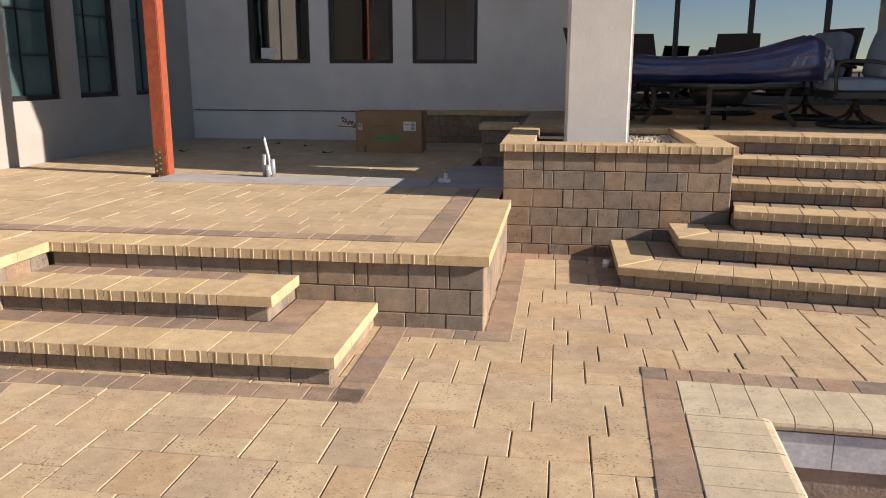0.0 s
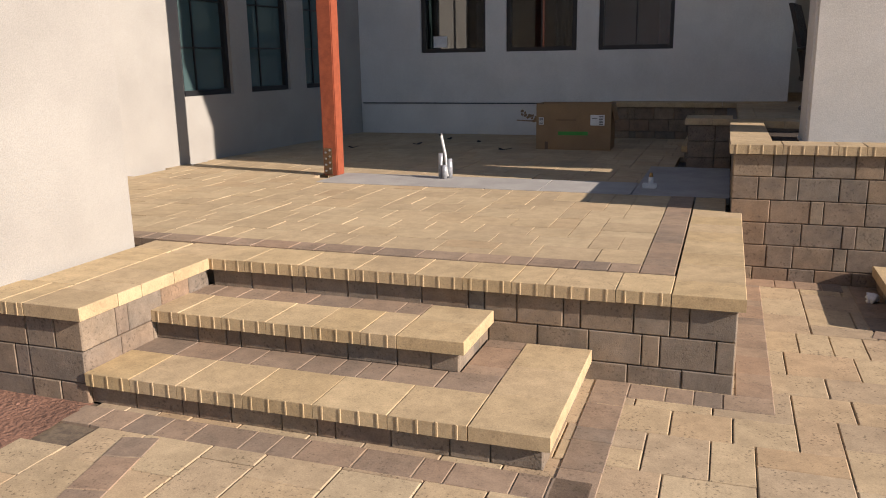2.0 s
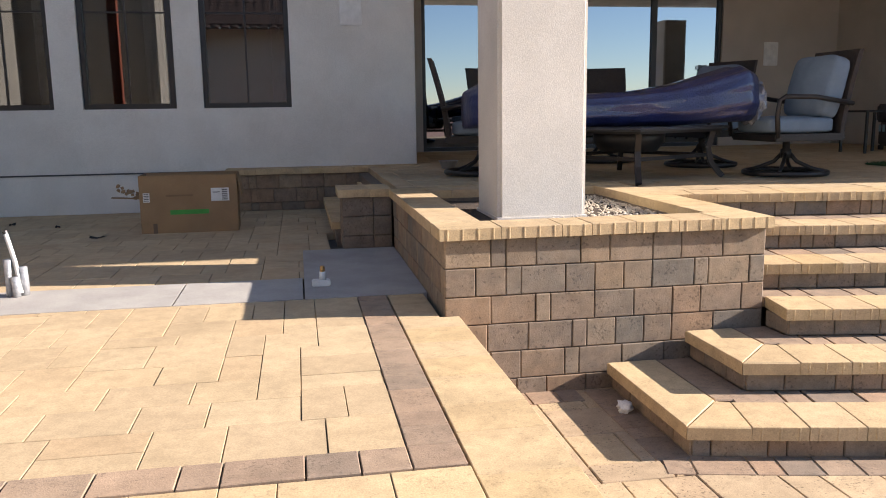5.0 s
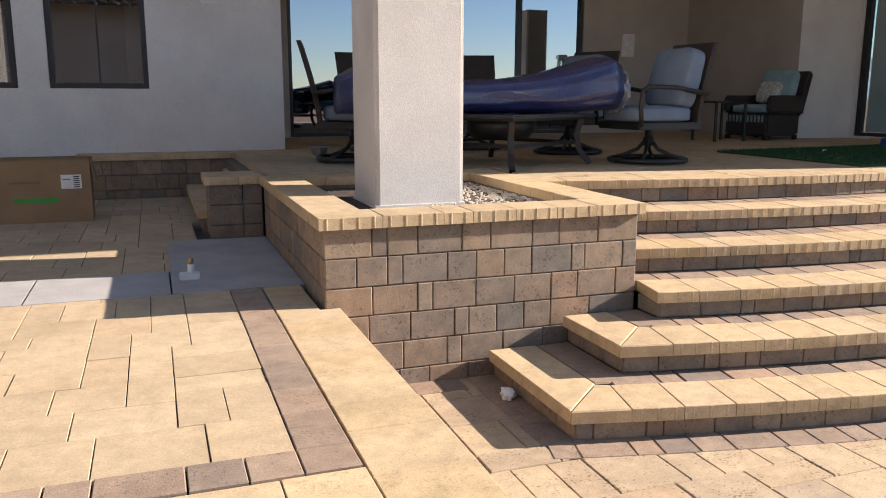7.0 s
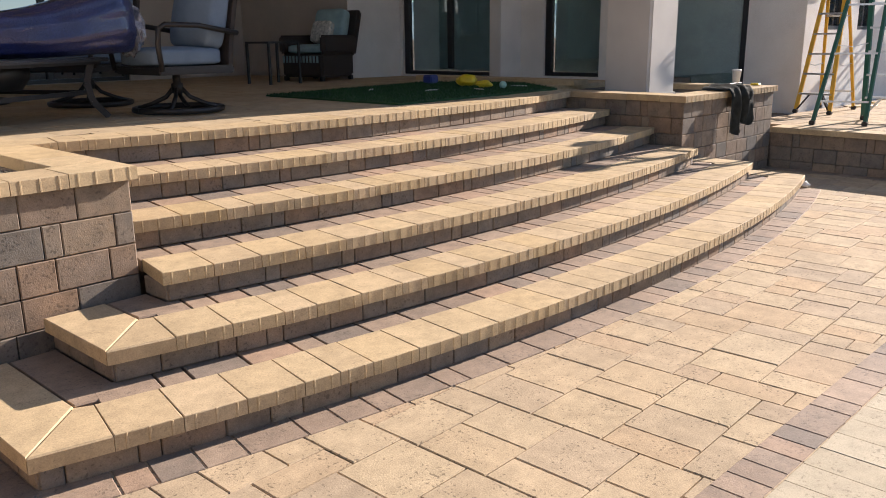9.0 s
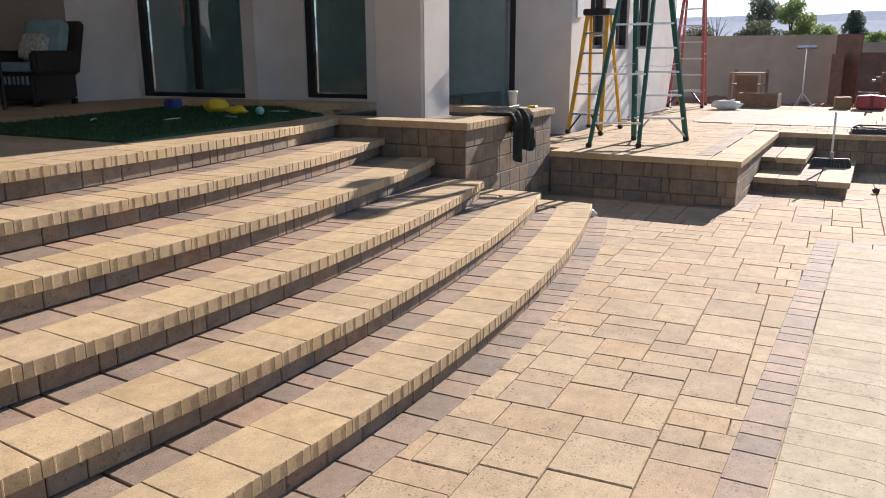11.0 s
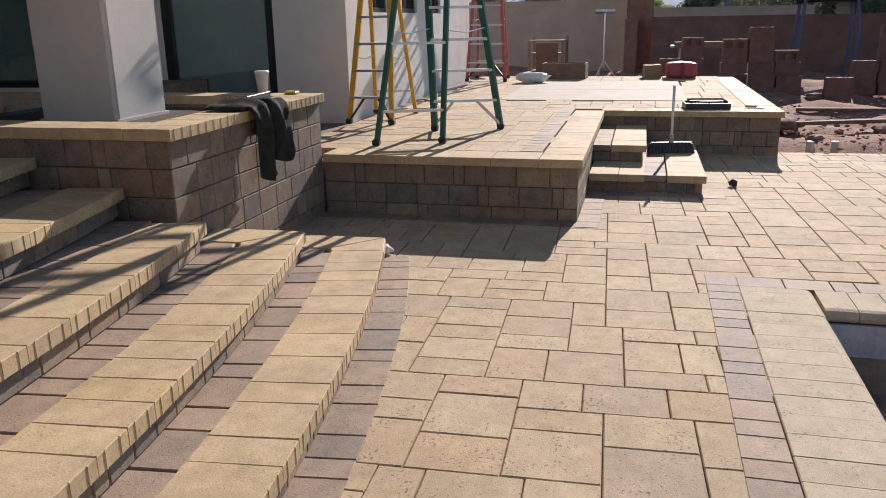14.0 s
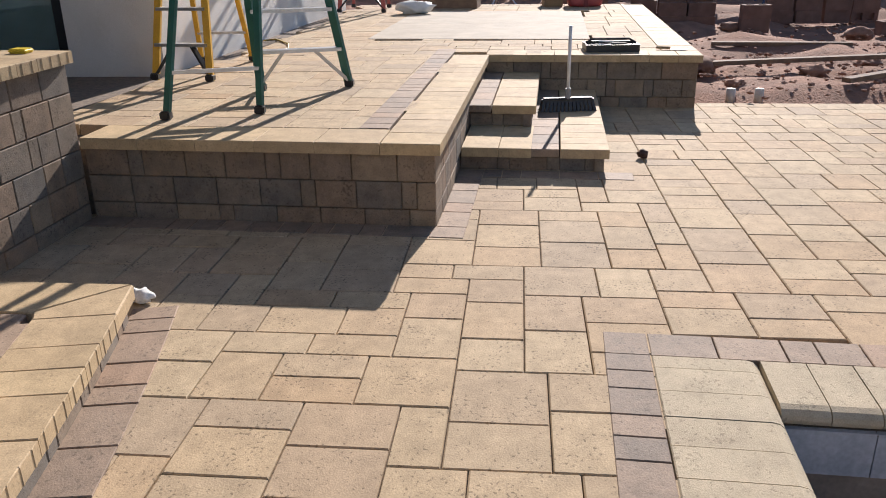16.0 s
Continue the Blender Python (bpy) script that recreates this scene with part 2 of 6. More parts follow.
def boxes(*rows, bevel=0.0):
    bm = bmesh.new()
    for r in rows:
        box(bm, *r, bevel=bevel)
    return bm


def tube(bm, pts, r, seg=10, caps=True, r2=None):
    """A round bar along a line of points."""
    pts = [Vector(p) for p in pts]
    rings = []
    for i, p in enumerate(pts):
        a, b = pts[max(0, i - 1)], pts[min(len(pts) - 1, i + 1)]
        d = (b - a).normalized()
        u = d.orthogonal().normalized() if abs(d.z) > 0.99 else d.cross(Vector((0, 0, 1))).normalized()
        w = d.cross(u)
        rr = r if r2 is None else r + (r2 - r) * i / max(1, len(pts) - 1)
        rings.append([bm.verts.new(p + rr * (math.cos(2 * math.pi * k / seg) * u + math.sin(2 * math.pi * k / seg) * w)) for k in range(seg)])
    for a, b in zip(rings, rings[1:]):
        for k in range(seg):
            bm.faces.new((a[k], a[(k + 1) % seg], b[(k + 1) % seg], b[k]))
    if caps:
        bm.faces.new(rings[0][::-1])
        bm.faces.new(rings[-1])
    return bm


def beam(bm, a, b, w, h, up=(0, 0, 1)):
    """A rectangular bar from a to b."""
    a, b = Vector(a), Vector(b)
    d = (b - a).normalized()
    s = d.cross(Vector(up))
    s = s.normalized() if s.length > 1e-4 else d.orthogonal().normalized()
    n = s.cross(d)
    q = [[bm.verts.new(p + s * sx * w / 2 + n * sy * h / 2) for sx, sy in ((-1, -1), (1, -1), (1, 1), (-1, 1))] for p in (a, b)]
    for k in range(4):
        bm.faces.new((q[0][k], q[0][(k + 1) % 4], q[1][(k + 1) % 4], q[1][k]))
    bm.faces.new(q[0][::-1])
    bm.faces.new(q[1])
    return bm


def lathe(bm, prof, seg=20, m=None):
    rings = []
    for r, z in prof:
        rings.append([bm.verts.new((r * math.cos(2 * math.pi * k / seg), r * math.sin(2 * math.pi * k / seg), z)) for k in range(seg)])
    for a, b in zip(rings, rings[1:]):
        for k in range(seg):
            bm.faces.new((a[k], a[(k + 1) % seg], b[(k + 1) % seg], b[k]))
    bm.faces.new(rings[0][::-1])
    bm.faces.new(rings[-1])
    if m is not None:
        for ring in rings:
            for v in ring:
                v.co = m @ v.co
    return bm


def prism_data(poly, z0, z1, cham=0.0045):
    """Vertices and faces of a slab with a chamfered top edge."""
    n = len(poly)
    cx, cy = sum(p[0] for p in poly) / n, sum(p[1] for p in poly) / n
    vs, top = [], []
    for x, y in poly:
        vs.append((x, y, z0))
    for x, y in poly:
        vs.append((x, y, z1 - cham))
    for x, y in poly:
        d = math.hypot(x - cx, y - cy)
        k = max(0.3, 1 - cham * 1.3 / max(d, 1e-4))
        vs.append((cx + (x - cx) * k, cy + (y - cy) * k, z1))
    fs = []
    for i in range(n):
        j = (i + 1) % n
        fs.append((i, j, n + j, n + i))
        fs.append((n + i, n + j, 2 * n + j, 2 * n + i))
    fs.append(tuple(range(2 * n, 3 * n)))
    return vs, fs


class Joined:
    """Many small pieces gathered into one mesh."""

    def __init__(self):
        self.v, self.f = [], []

    def add(self, vs, fs, m=None):
        o = len(self.v)
        self.v += [tuple(m @ Vector(v)) for v in vs] if m is not None else vs
        self.f += [tuple(i + o for i in f) for f in fs]

    def link(self, name, material, parent=None, label="", kind="stuff"):
        ob = link_mesh(name, self.v, self.f, material, parent)
        if kind:
            tagged(ob, label, kind=kind)
        return ob


def piece(name, poly, z0, z1, material, parent, cham=0.006):
    vs, fs = prism_data(poly, z0, z1, cham)
    return link_mesh(name, vs, fs, material, parent)


MESH_CACHE = {}


def slab_mesh(w, d, h, material, cham=0.0045):
    """A paver of one size, origin at the middle of its top, shared by all pieces of that size."""
    key = ("slab", round(w, 3), round(d, 3), round(h, 3), material.name)
    if key not in MESH_CACHE:
        vs, fs = prism_data([(-w / 2, -d / 2), (w / 2, -d / 2), (w / 2, d / 2), (-w / 2, d / 2)], -h, 0, cham)
        me = bpy.data.meshes.new("slab")
        me.from_pydata(vs, [], fs)
        me.materials.append(material)
        MESH_CACHE[key] = me
    return MESH_CACHE[key]


def put(name, me, parent, m):
    ob = new(name, me)
    ob.parent = parent
    ob.matrix_basis = m
    return ob


RNG = random.Random(7)


def paving(width, depth, rng, unit=0.08):
    """A random pattern of slabs of 2 to 4 units that fills width x depth: rows of x, y, w, d.
    Each slab goes on the lowest free stretch; running joints are kept short both ways."""
    nx, ny = int(round(width / unit)), int(round(depth / unit))
    top = [0] * nx
    line = np.zeros((ny + 8, nx + 1), bool)
    kinds = [(4, 4), (4, 4), (4, 3), (3, 4), (4, 3), (3, 4), (4, 2), (2, 4), (3, 3), (3, 2), (2, 3)]
    out = []
    while min(top) < ny:
        y = min(top)
        i = top.index(y)
        run = 1
        while i + run < nx and top[i + run] == y:
            run += 1
        best = (99.0, min(run, 4), min(2, ny - y))
        for w, d in kinds + [(run, 2), (run, 3), (run, 4)]:
            if w > run or run - w == 1 or w > 4:
                continue
            d = min(d, ny - y)
            cost = rng.uniform(0, 3) + (4 if w < 2 else 0) + (1.5 if w * d < 8 else 0)
            if w < run and y and line[y - 1, i + w]:
                cost += 3
            if i and top[i - 1] > y and y + d != top[i - 1]:
                cost += 0.7 if y + d > top[i - 1] else 0.5
            if w == run and i + w < nx and y + d != top[i + w]:
                cost += 0.5
            best = min(best, (cost, w, d))
        w, d = best[1:]
        line[y:y + d, i] = True
        line[y:y + d, i + w] = True
        top[i:i + w] = [y + d] * w
        out.append((i * unit, y * unit, w * unit, d * unit))
    return out


def lay_paving(floor, x0, y0, width, depth, z, keep, single, m=None, h=0.06, joint=0.0045, seed=3, rest_label="", skip=None, smooth_stone=False):
    """Pavers on a floor: those that 'single' picks are pieces of their own, the rest are joined."""
    rng = random.Random(seed)
    rest, count = Joined(), 0
    base = m if m is not None else Matrix.Identity(4)
    for x, y, w, d in paving(width, depth, rng):
        cx, cy = x0 + x + w / 2, y0 + y + d / 2
        if not keep(cx, cy, w, d):
            continue
        dz = rng.uniform(-0.0015, 0.0015)
        joint = min(joint, 0.0035) if smooth_stone else joint
        cham = 0.002 if smooth_stone else 0.0045
        tilt = pose(cx, cy, z + dz, rng.uniform(-0.25, 0.25), rng.uniform(-0.25, 0.25), 0)
        if single(cx, cy) and count < 300:
            put("paver", slab_mesh(w - joint, d - joint, h, M_TERR if smooth_stone else M_PAVER, cham), floor, base @ tilt)
            count += 1
        else:
            vs, fs = prism_data([(-w / 2 + joint / 2, -d / 2 + joint / 2), (w / 2 - joint / 2, -d / 2 + joint / 2),
                                 (w / 2 - joint / 2, d / 2 - joint / 2), (-w / 2 + joint / 2, d / 2 - joint / 2)], -h, 0, cham)
            rest.add(vs, fs, base @ tilt)
    if rest.v:
        rest.link("paver_field", M_TERR_F if smooth_stone else M_PAVER_F, floor, rest_label)


def block_mesh(w, h, d=0.06, cham=0.0045):
    """A wall block, face towards -y at y = 0, origin at the lower left corner of its face."""
    key = ("block", round(w, 3), round(h, 3))
    if key not in MESH_CACHE:
        c = cham
        vs = [(0, d, 0), (w, d, 0), (w, d, h), (0, d, h), (0, c, 0), (w, c, 0), (w, c, h), (0, c, h),
              (c, 0, c), (w - c, 0, c), (w - c, 0, h - c), (c, 0, h - c)]
        fs = []
        for i in range(4):
            j = (i + 1) % 4
            fs += [(i, i + 4, j + 4, j), (i + 4, i + 8, j + 8, j + 4)]
        fs = [tuple(reversed(f)) for f in fs]
        fs.append((8, 9, 10, 11))
        me = bpy.data.meshes.new("block")
        me.from_pydata(vs, [], fs)
        me.materials.append(M_BLOCK)
        MESH_CACHE[key] = me
    return MESH_CACHE[key]


def block_face(parent, a, b, z0, z1, seed=1, course=0.15):
    """Courses of blocks hung from the top of a wall face that runs from a to b; its outside lies to the right of a-b."""
    rng = random.Random(seed)
    a, b = Vector((*a, 0)), Vector((*b, 0))
    length = (b - a).length
    turn = math.degrees(math.atan2(b.y - a.y, b.x - a.x))
    z = z1
    while z > z0 + 0.004:
        low = max(z0, z - course)
        x, last = 0.0, 0
        while x < length - 0.02:
            w = rng.choice([0.24, 0.22, 0.16, 0.08, 0.24, 0.16, 0.08, 0.24])
            if last < 0.12 and w < 0.12:
                w = 0.24
            if length - x - w < 0.07:
                w = length - x
            last = w
            p = a + (b - a).normalized() * x
            if w > 0.32:
                w = length - x
            put("block", block_mesh(w - 0.004, z - low - 0.004), parent,
                pose(p.x, p.y, low + 0.002, 0, 0, turn) @ pose(0.002, rng.uniform(-0.0015, 0.0015), 0))
            x += w
        z = low

# ---- the setting ----
H = 0.148
PATIO = 0.90
TERRACE = 0.45
CAP = 0.06
CX, CY = 4.43, 15.45
FRONTS = [0.65, 1.07, 1.50, 1.97, 2.46, 2.92]
LEVELS = [H, 2 * H, 3 * H, 4 * H, 5 * H, PATIO]
QM = pose(9.068, -0.027, 0, 0, 0, -2.2)
POOL = pose(1.0, -0.62, 0, 0, 0, -2.66)


def rib_front(w, rng_step=0.08):
    pts = [(0, 0)]
    n = max(1, int(round(w / rng_step)))
    for i in range(n):
        x = w * (i + 0.5) / n
        pts += [(x - 0.005, 0), (x - 0.003, -0.0025), (x + 0.003, -0.0025), (x + 0.005, 0)]
    pts.append((w, 0))
    return pts


def coping_mesh(w, dep, back=None, material=None, ribs=True):
    key = ("coping", round(w, 3), round(dep, 3), round(back or w, 3), (material or M_COPING).name, ribs)
    if key not in MESH_CACHE:
        b = back or w
        front = rib_front(w) if ribs else [(0, 0), (w, 0)]
        poly = [(x - w / 2, y) for x, y in front] + [(b / 2, dep), (-b / 2, dep)]
        vs, fs = prism_data(poly, -CAP, 0, 0.003)
        me = bpy.data.meshes.new("coping")
        me.from_pydata(vs, [], fs)
        me.materials.append(material or M_COPING)
        MESH_CACHE[key] = me
    return MESH_CACHE[key]


def coping_run(parent, a, b, z, dep=0.31, seed=1, name="coping_stone", material=None, ribs=True, sizes=(0.16, 0.24, 0.24, 0.32), joint=0.003):
    """Edging stones from a to b with their ribbed front to the right of a-b."""
    rng = random.Random(seed)
    a, b = Vector((*a, 0)), Vector((*b, 0))
    length, d = (b - a).length, (b - a).normalized()
    turn = math.degrees(math.atan2(d.y, d.x))
    x = 0.0
    while x < length - 0.01:
        w = rng.choice(sizes)
        if length - x - w < 0.1:
            w = length - x
        p = a + d * (x + w / 2)
        put(name, coping_mesh(w - joint, dep - joint, None, material, ribs), parent, pose(p.x, p.y, z + rng.uniform(-0.001, 0.001), 0, 0, turn))
        x += w


def strip_run(parent, a, b, z, dep, seed=1, sizes=(0.24, 0.16, 0.24, 0.12), name="border_paver", h=0.05, material=None):
    rng = random.Random(seed)
    a, b = Vector((*a, 0)), Vector((*b, 0))
    length, d = (b - a).length, (b - a).normalized()
    n = Vector((-d.y, d.x, 0))
    turn = math.degrees(math.atan2(d.y, d.x))
    x = 0.0
    while x < length - 0.01:
        w = rng.choice(sizes)
        if length - x - w < 0.08:
            w = length - x
        p = a + d * (x + w / 2) + n * dep / 2
        put(name, slab_mesh(w - 0.005, dep - 0.004, h, material or M_DARK, 0.003), parent, pose(p.x, p.y, z, 0, 0, turn))
        x += w


def solid(name, poly, z0, z1, material, parent=None):
    bm = bmesh.new()
    lo = [bm.verts.new((x, y, z0)) for x, y in poly]
    hi = [bm.verts.new((x, y, z1)) for x, y in poly]
    n = len(poly)
    for i in range(n):
        bm.faces.new((lo[i], lo[(i + 1) % n], hi[(i + 1) % n], hi[i]))
    bm.faces.new(hi)
    bm.faces.new(lo[::-1])
    return part(name, bm, material, parent)


def rect(x0, y0, x1, y1, m=None):
    pts = [(x0, y0), (x1, y0), (x1, y1), (x0, y1)]
    if m is None:
        return pts
    return [tuple((m @ Vector((x, y, 0)))[:2]) for x, y in pts]


def at(m, x, y):
    return tuple((m @ Vector((x, y, 0)))[:2])


def inv(m, x, y):
    return (m.inverted() @ Vector((x, y, 0)))[:2]


# bare earth out to the horizon, with the hole of the pool left open
ground = thing("ground", "rough reddish bare earth around the paving", "ground", kind="structure")
px0, px1, py1, py0 = 0.33, 6.43, -0.35, -5.2
hole = [at(POOL, px0, py1), at(POOL, px1, py1), at(POOL, px1, py0), at(POOL, px0, py0)]
big = 900.0
gv = [(-big, -big, -0.07), (big, -big, -0.07), (big, big, -0.07), (-big, big, -0.07)] + [(x, y, -0.07) for x, y in (hole[3], hole[2], hole[1], hole[0])]
link_mesh("earth_sheet", gv, [(0, 1, 5, 4), (1, 2, 6, 5), (2, 3, 7, 6), (3, 0, 4, 7)], M_EARTH, ground)

# rough graded earth beyond the paving, with clods
bm = bmesh.new()
NX, NY = 90, 70
noise.seed_set(4)
grid = {}
for i in range(NX):
    for j in range(NY):
        x, y = 12.3 + i * 0.22, -15 + j * 0.30
        lx, ly = inv(QM, x, y)
        edge = min(1.0, max(0.0, (x - 12.45) / 0.5))
        if -1.75 < ly < 9 and lx < 8.7:
            edge = 0.0
        z = -0.075 + edge * (0.11 + 0.16 * noise.fractal(Vector((x * 0.9, y * 0.9, 0.3)), 0.9, 2.1, 4) + 0.05 * noise.noise(Vector((x * 5, y * 5, 0))))
        grid[i, j] = bm.verts.new((x, y, max(z, -0.076)))
for i in range(NX - 1):
    for j in range(NY - 1):
        bm.faces.new((grid[i, j], grid[i + 1, j], grid[i + 1, j + 1], grid[i, j + 1]))
part("earth_mounds", bm, M_EARTH, ground, smooth=True)

# bank of loose earth beside the steps
bm = bmesh.new()
bmesh.ops.create_grid(bm, x_segments=80, y_segments=30, size=0.5)
for v in bm.verts:
    x, y = -6.6 + (v.co.x + 0.5) * 3.93, -2.28 + (v.co.y + 0.5) * 1.36
    v.co = Vector((x, y, -0.004 + 0.012 * noise.fractal(Vector((x * 2.5, y * 2.5, 1.3)), 0.9, 2.1, 4)))
part("earth_bank", bm, M_EARTH, ground, smooth=True)

# the lower paving
floor = thing("pavement", "cream and tan concrete pavers of the lower terrace", "pavement", kind="structure")


def in_pool(x, y, grow=0.0):
    lx, ly = inv(POOL, x, y)
    return px0 - 0.33 - grow < lx < px1 + 0.44 + grow and py0 - 0.3 < ly < 0.0 + grow


def keep_ground(x, y, w, d):
    if in_pool(x, y, -0.05):
        return False
    lx, ly = inv(QM, x, y)
    if lx > 0.25 and ly > 0.25 or lx > 3.4 and ly > -1.65:
        return False
    if x < -0.2 and y > 0.2 or x < -2.9 and y > -0.8:
        return False
    if y > 2.2 or x > 12.35 or (x < -2.63 and y > -2.3):
        return False
    if math.hypot(x - CX, y - CY) < 14.4 and 1.3 < x < 7.5:
        return False
    return True


# bed of the paving, four strips around the pool
bed = bmesh.new()
for r in ((-5.2, -0.62, 12.35, 2.4), (-5.2, -7.0, 1.0, -0.62), (8.05, -7.0, 12.35, -0.95)):
    box(bed, r[0], r[1], -0.068, r[2], r[3], -0.012)
part("paving_bed", bed, M_SAND, floor)

# solid cores of the raised terraces
terrace = thing("terrace", "raised paver terrace with brown block walls and golden coping", "terrace", kind="structure")
solid("terrace_core", [(-5.6, 0.05), (-0.05, 0.05), (-0.05, 7.3), (-5.6, 7.3)], -0.05, TERRACE - 0.062, M_CORE, terrace)
solid("terrace_core", [(-3.4, -0.88), (-2.74, -0.88), (-2.74, 0.05), (-3.4, 0.05)], -0.05, TERRACE - 0.062, M_CORE, terrace)
block_face(terrace, (-2.66, 0.0), (0.0, 0.0), -0.01, TERRACE - CAP, 11)
block_face(terrace, (0.0, 0.0), (0.0, 2.02), -0.01, TERRACE - CAP, 12)
block_face(terrace, (-3.24, -0.93), (-2.69, -0.93), -0.06, TERRACE - CAP, 13)
block_face(terrace, (-2.69, -0.93), (-2.69, 0.0), -0.01, TERRACE - CAP, 14)
coping_run(terrace, (-2.68, -0.03), (-0.28, -0.03), TERRACE, seed=21)
coping_run(terrace, (0.03, -0.03), (0.03, 2.0), TERRACE, seed=22, ribs=False, sizes=(0.24, 0.32))
coping_run(terrace, (-0.07, 2.0), (-0.07, 2.56), TERRACE, 0.21, seed=27, ribs=False)
coping_run(terrace, (-2.66, -0.96), (-2.66, 0.02), TERRACE, seed=23, ribs=False)
strip_run(terrace, (-2.972, -0.645), (-2.972, 0.275), TERRACE - 0.002, 0.27, 28, (0.24, 0.32), "coping_stone", 0.06, M_COPING)
strip_run(terrace, (-2.664, 0.03), (-2.664, 0.28), TERRACE - 0.003, 0.30, 29, (0.24, 0.32), "coping_stone", 0.06, M_COPING)
coping_run(terrace, (-3.42, -0.96), (-2.97, -0.96), TERRACE, seed=24)
strip_run(terrace, (-5.2, 0.285), (-0.45, 0.285), TERRACE + 0.004, 0.16, 25)
strip_run(terrace, (-0.285, 0.285), (-0.285, 2.55), TERRACE + 0.004, 0.165, 26)

# steps up to the terrace
def straight_steps(name, m, x_right, depths, x_left, mirror=False, seed=40):
    st = thing(name, "two low paver steps with golden coping up to the terrace", "steps", kind="structure")
    for k, (xr, dep) in enumerate(zip(x_right, depths)):
        z = H * (k + 1)
        xa, xb = (x_left, xr) if not mirror else (xr, x_left)
        poly = [at(m, xa + 0.04, -dep + 0.05), at(m, xb - 0.04, -dep + 0.05), at(m, xb - 0.04, -0.0), at(m, xa + 0.04, -0.0)]
        solid("step_core", poly, -0.04, z - CAP - 0.002, M_CORE, st)
        block_face(st, at(m, xa, -dep + 0.03), at(m, xb - (0.0 if mirror else 0.03), -dep + 0.03), H * k - 0.004, z - CAP, seed + k)
        if mirror:
            block_face(st, at(m, xa + 0.03, 0.0), at(m, xa + 0.03, -dep + 0.03), H * k - 0.004, z - CAP, seed + 5 + k)
            coping_run(st, at(m, xa, -dep), at(m, xb, -dep), z, 0.31, seed + 14 + k, ribs=False)
            gap = dep - 0.31 - (depths[1] if k == 0 else 0.0)
            strip_run(st, at(m, xa, -dep + 0.315), at(m, xb, -dep + 0.315), z - 0.002, gap + 0.03, seed + 20 + k)
            if k == 0:
                coping_run(st, at(m, xa, -0.01), at(m, xa, -dep + 0.32 + gap), z, x_right[1] - xa + 0.03, seed + 10, ribs=False, sizes=(0.24,))
        else:
            block_face(st, at(m, xb - 0.03, -dep + 0.03), at(m, xb - 0.03, 0.0), H * k - 0.004, z - CAP, seed + 5 + k)
            coping_run(st, at(m, xb, -dep), at(m, xb, -0.01), z, 0.31, seed + 10 + k, ribs=False, sizes=(0.24, 0.32))
            coping_run(st, at(m, xa, -dep), at(m, xb - 0.31, -dep), z, 0.31, seed + 14 + k)
            gap = dep - 0.31 - (depths[1] if k == 0 else 0.0)
            strip_run(st, at(m, xa, -dep + 0.31), at(m, xb - 0.31, -dep + 0.31), z - 0.002, gap + 0.045, seed + 20 + k)
            if k == 0:
                strip_run(st, at(m, x_right[1] + 0.17, -dep + 0.33 + gap), at(m, x_right[1] + 0.17, 0.0), z - 0.003, 0.20, seed + 24)
    return st


straight_steps("terrace_steps", Matrix.Identity(4), (-0.62, -1.09), (0.94, 0.48), -2.69)
# dark edging on the lower paving round those steps and along the wall
edge_of = thing("paving_border", "mauve and charcoal paver border bands in the lower paving", "paving", kind="structure")
strip_run(edge_of, (-2.69, -1.11), (-0.46, -1.11), 0.004, 0.16, 51)
strip_run(edge_of, (-0.44, -1.11), (-0.44, 0.0), 0.004, 0.16, 52)
strip_run(edge_of, (-1.95, -2.06), (-2.16, -1.12), 0.004, 0.16, 55)
strip_run(edge_of, (-0.44, -0.17), (0.17, -0.17), 0.004, 0.16, 53)
strip_run(edge_of, (0.17, -0.01), (0.17, 2.0), 0.004, 0.16, 54)

# ---- planters ----
M_SOIL = mat("dark_planter_soil", (0.075, 0.055, 0.042), (0.05, 0.037, 0.03), 0.95, 14.0, 0.8, 90.0, depth=0.01)


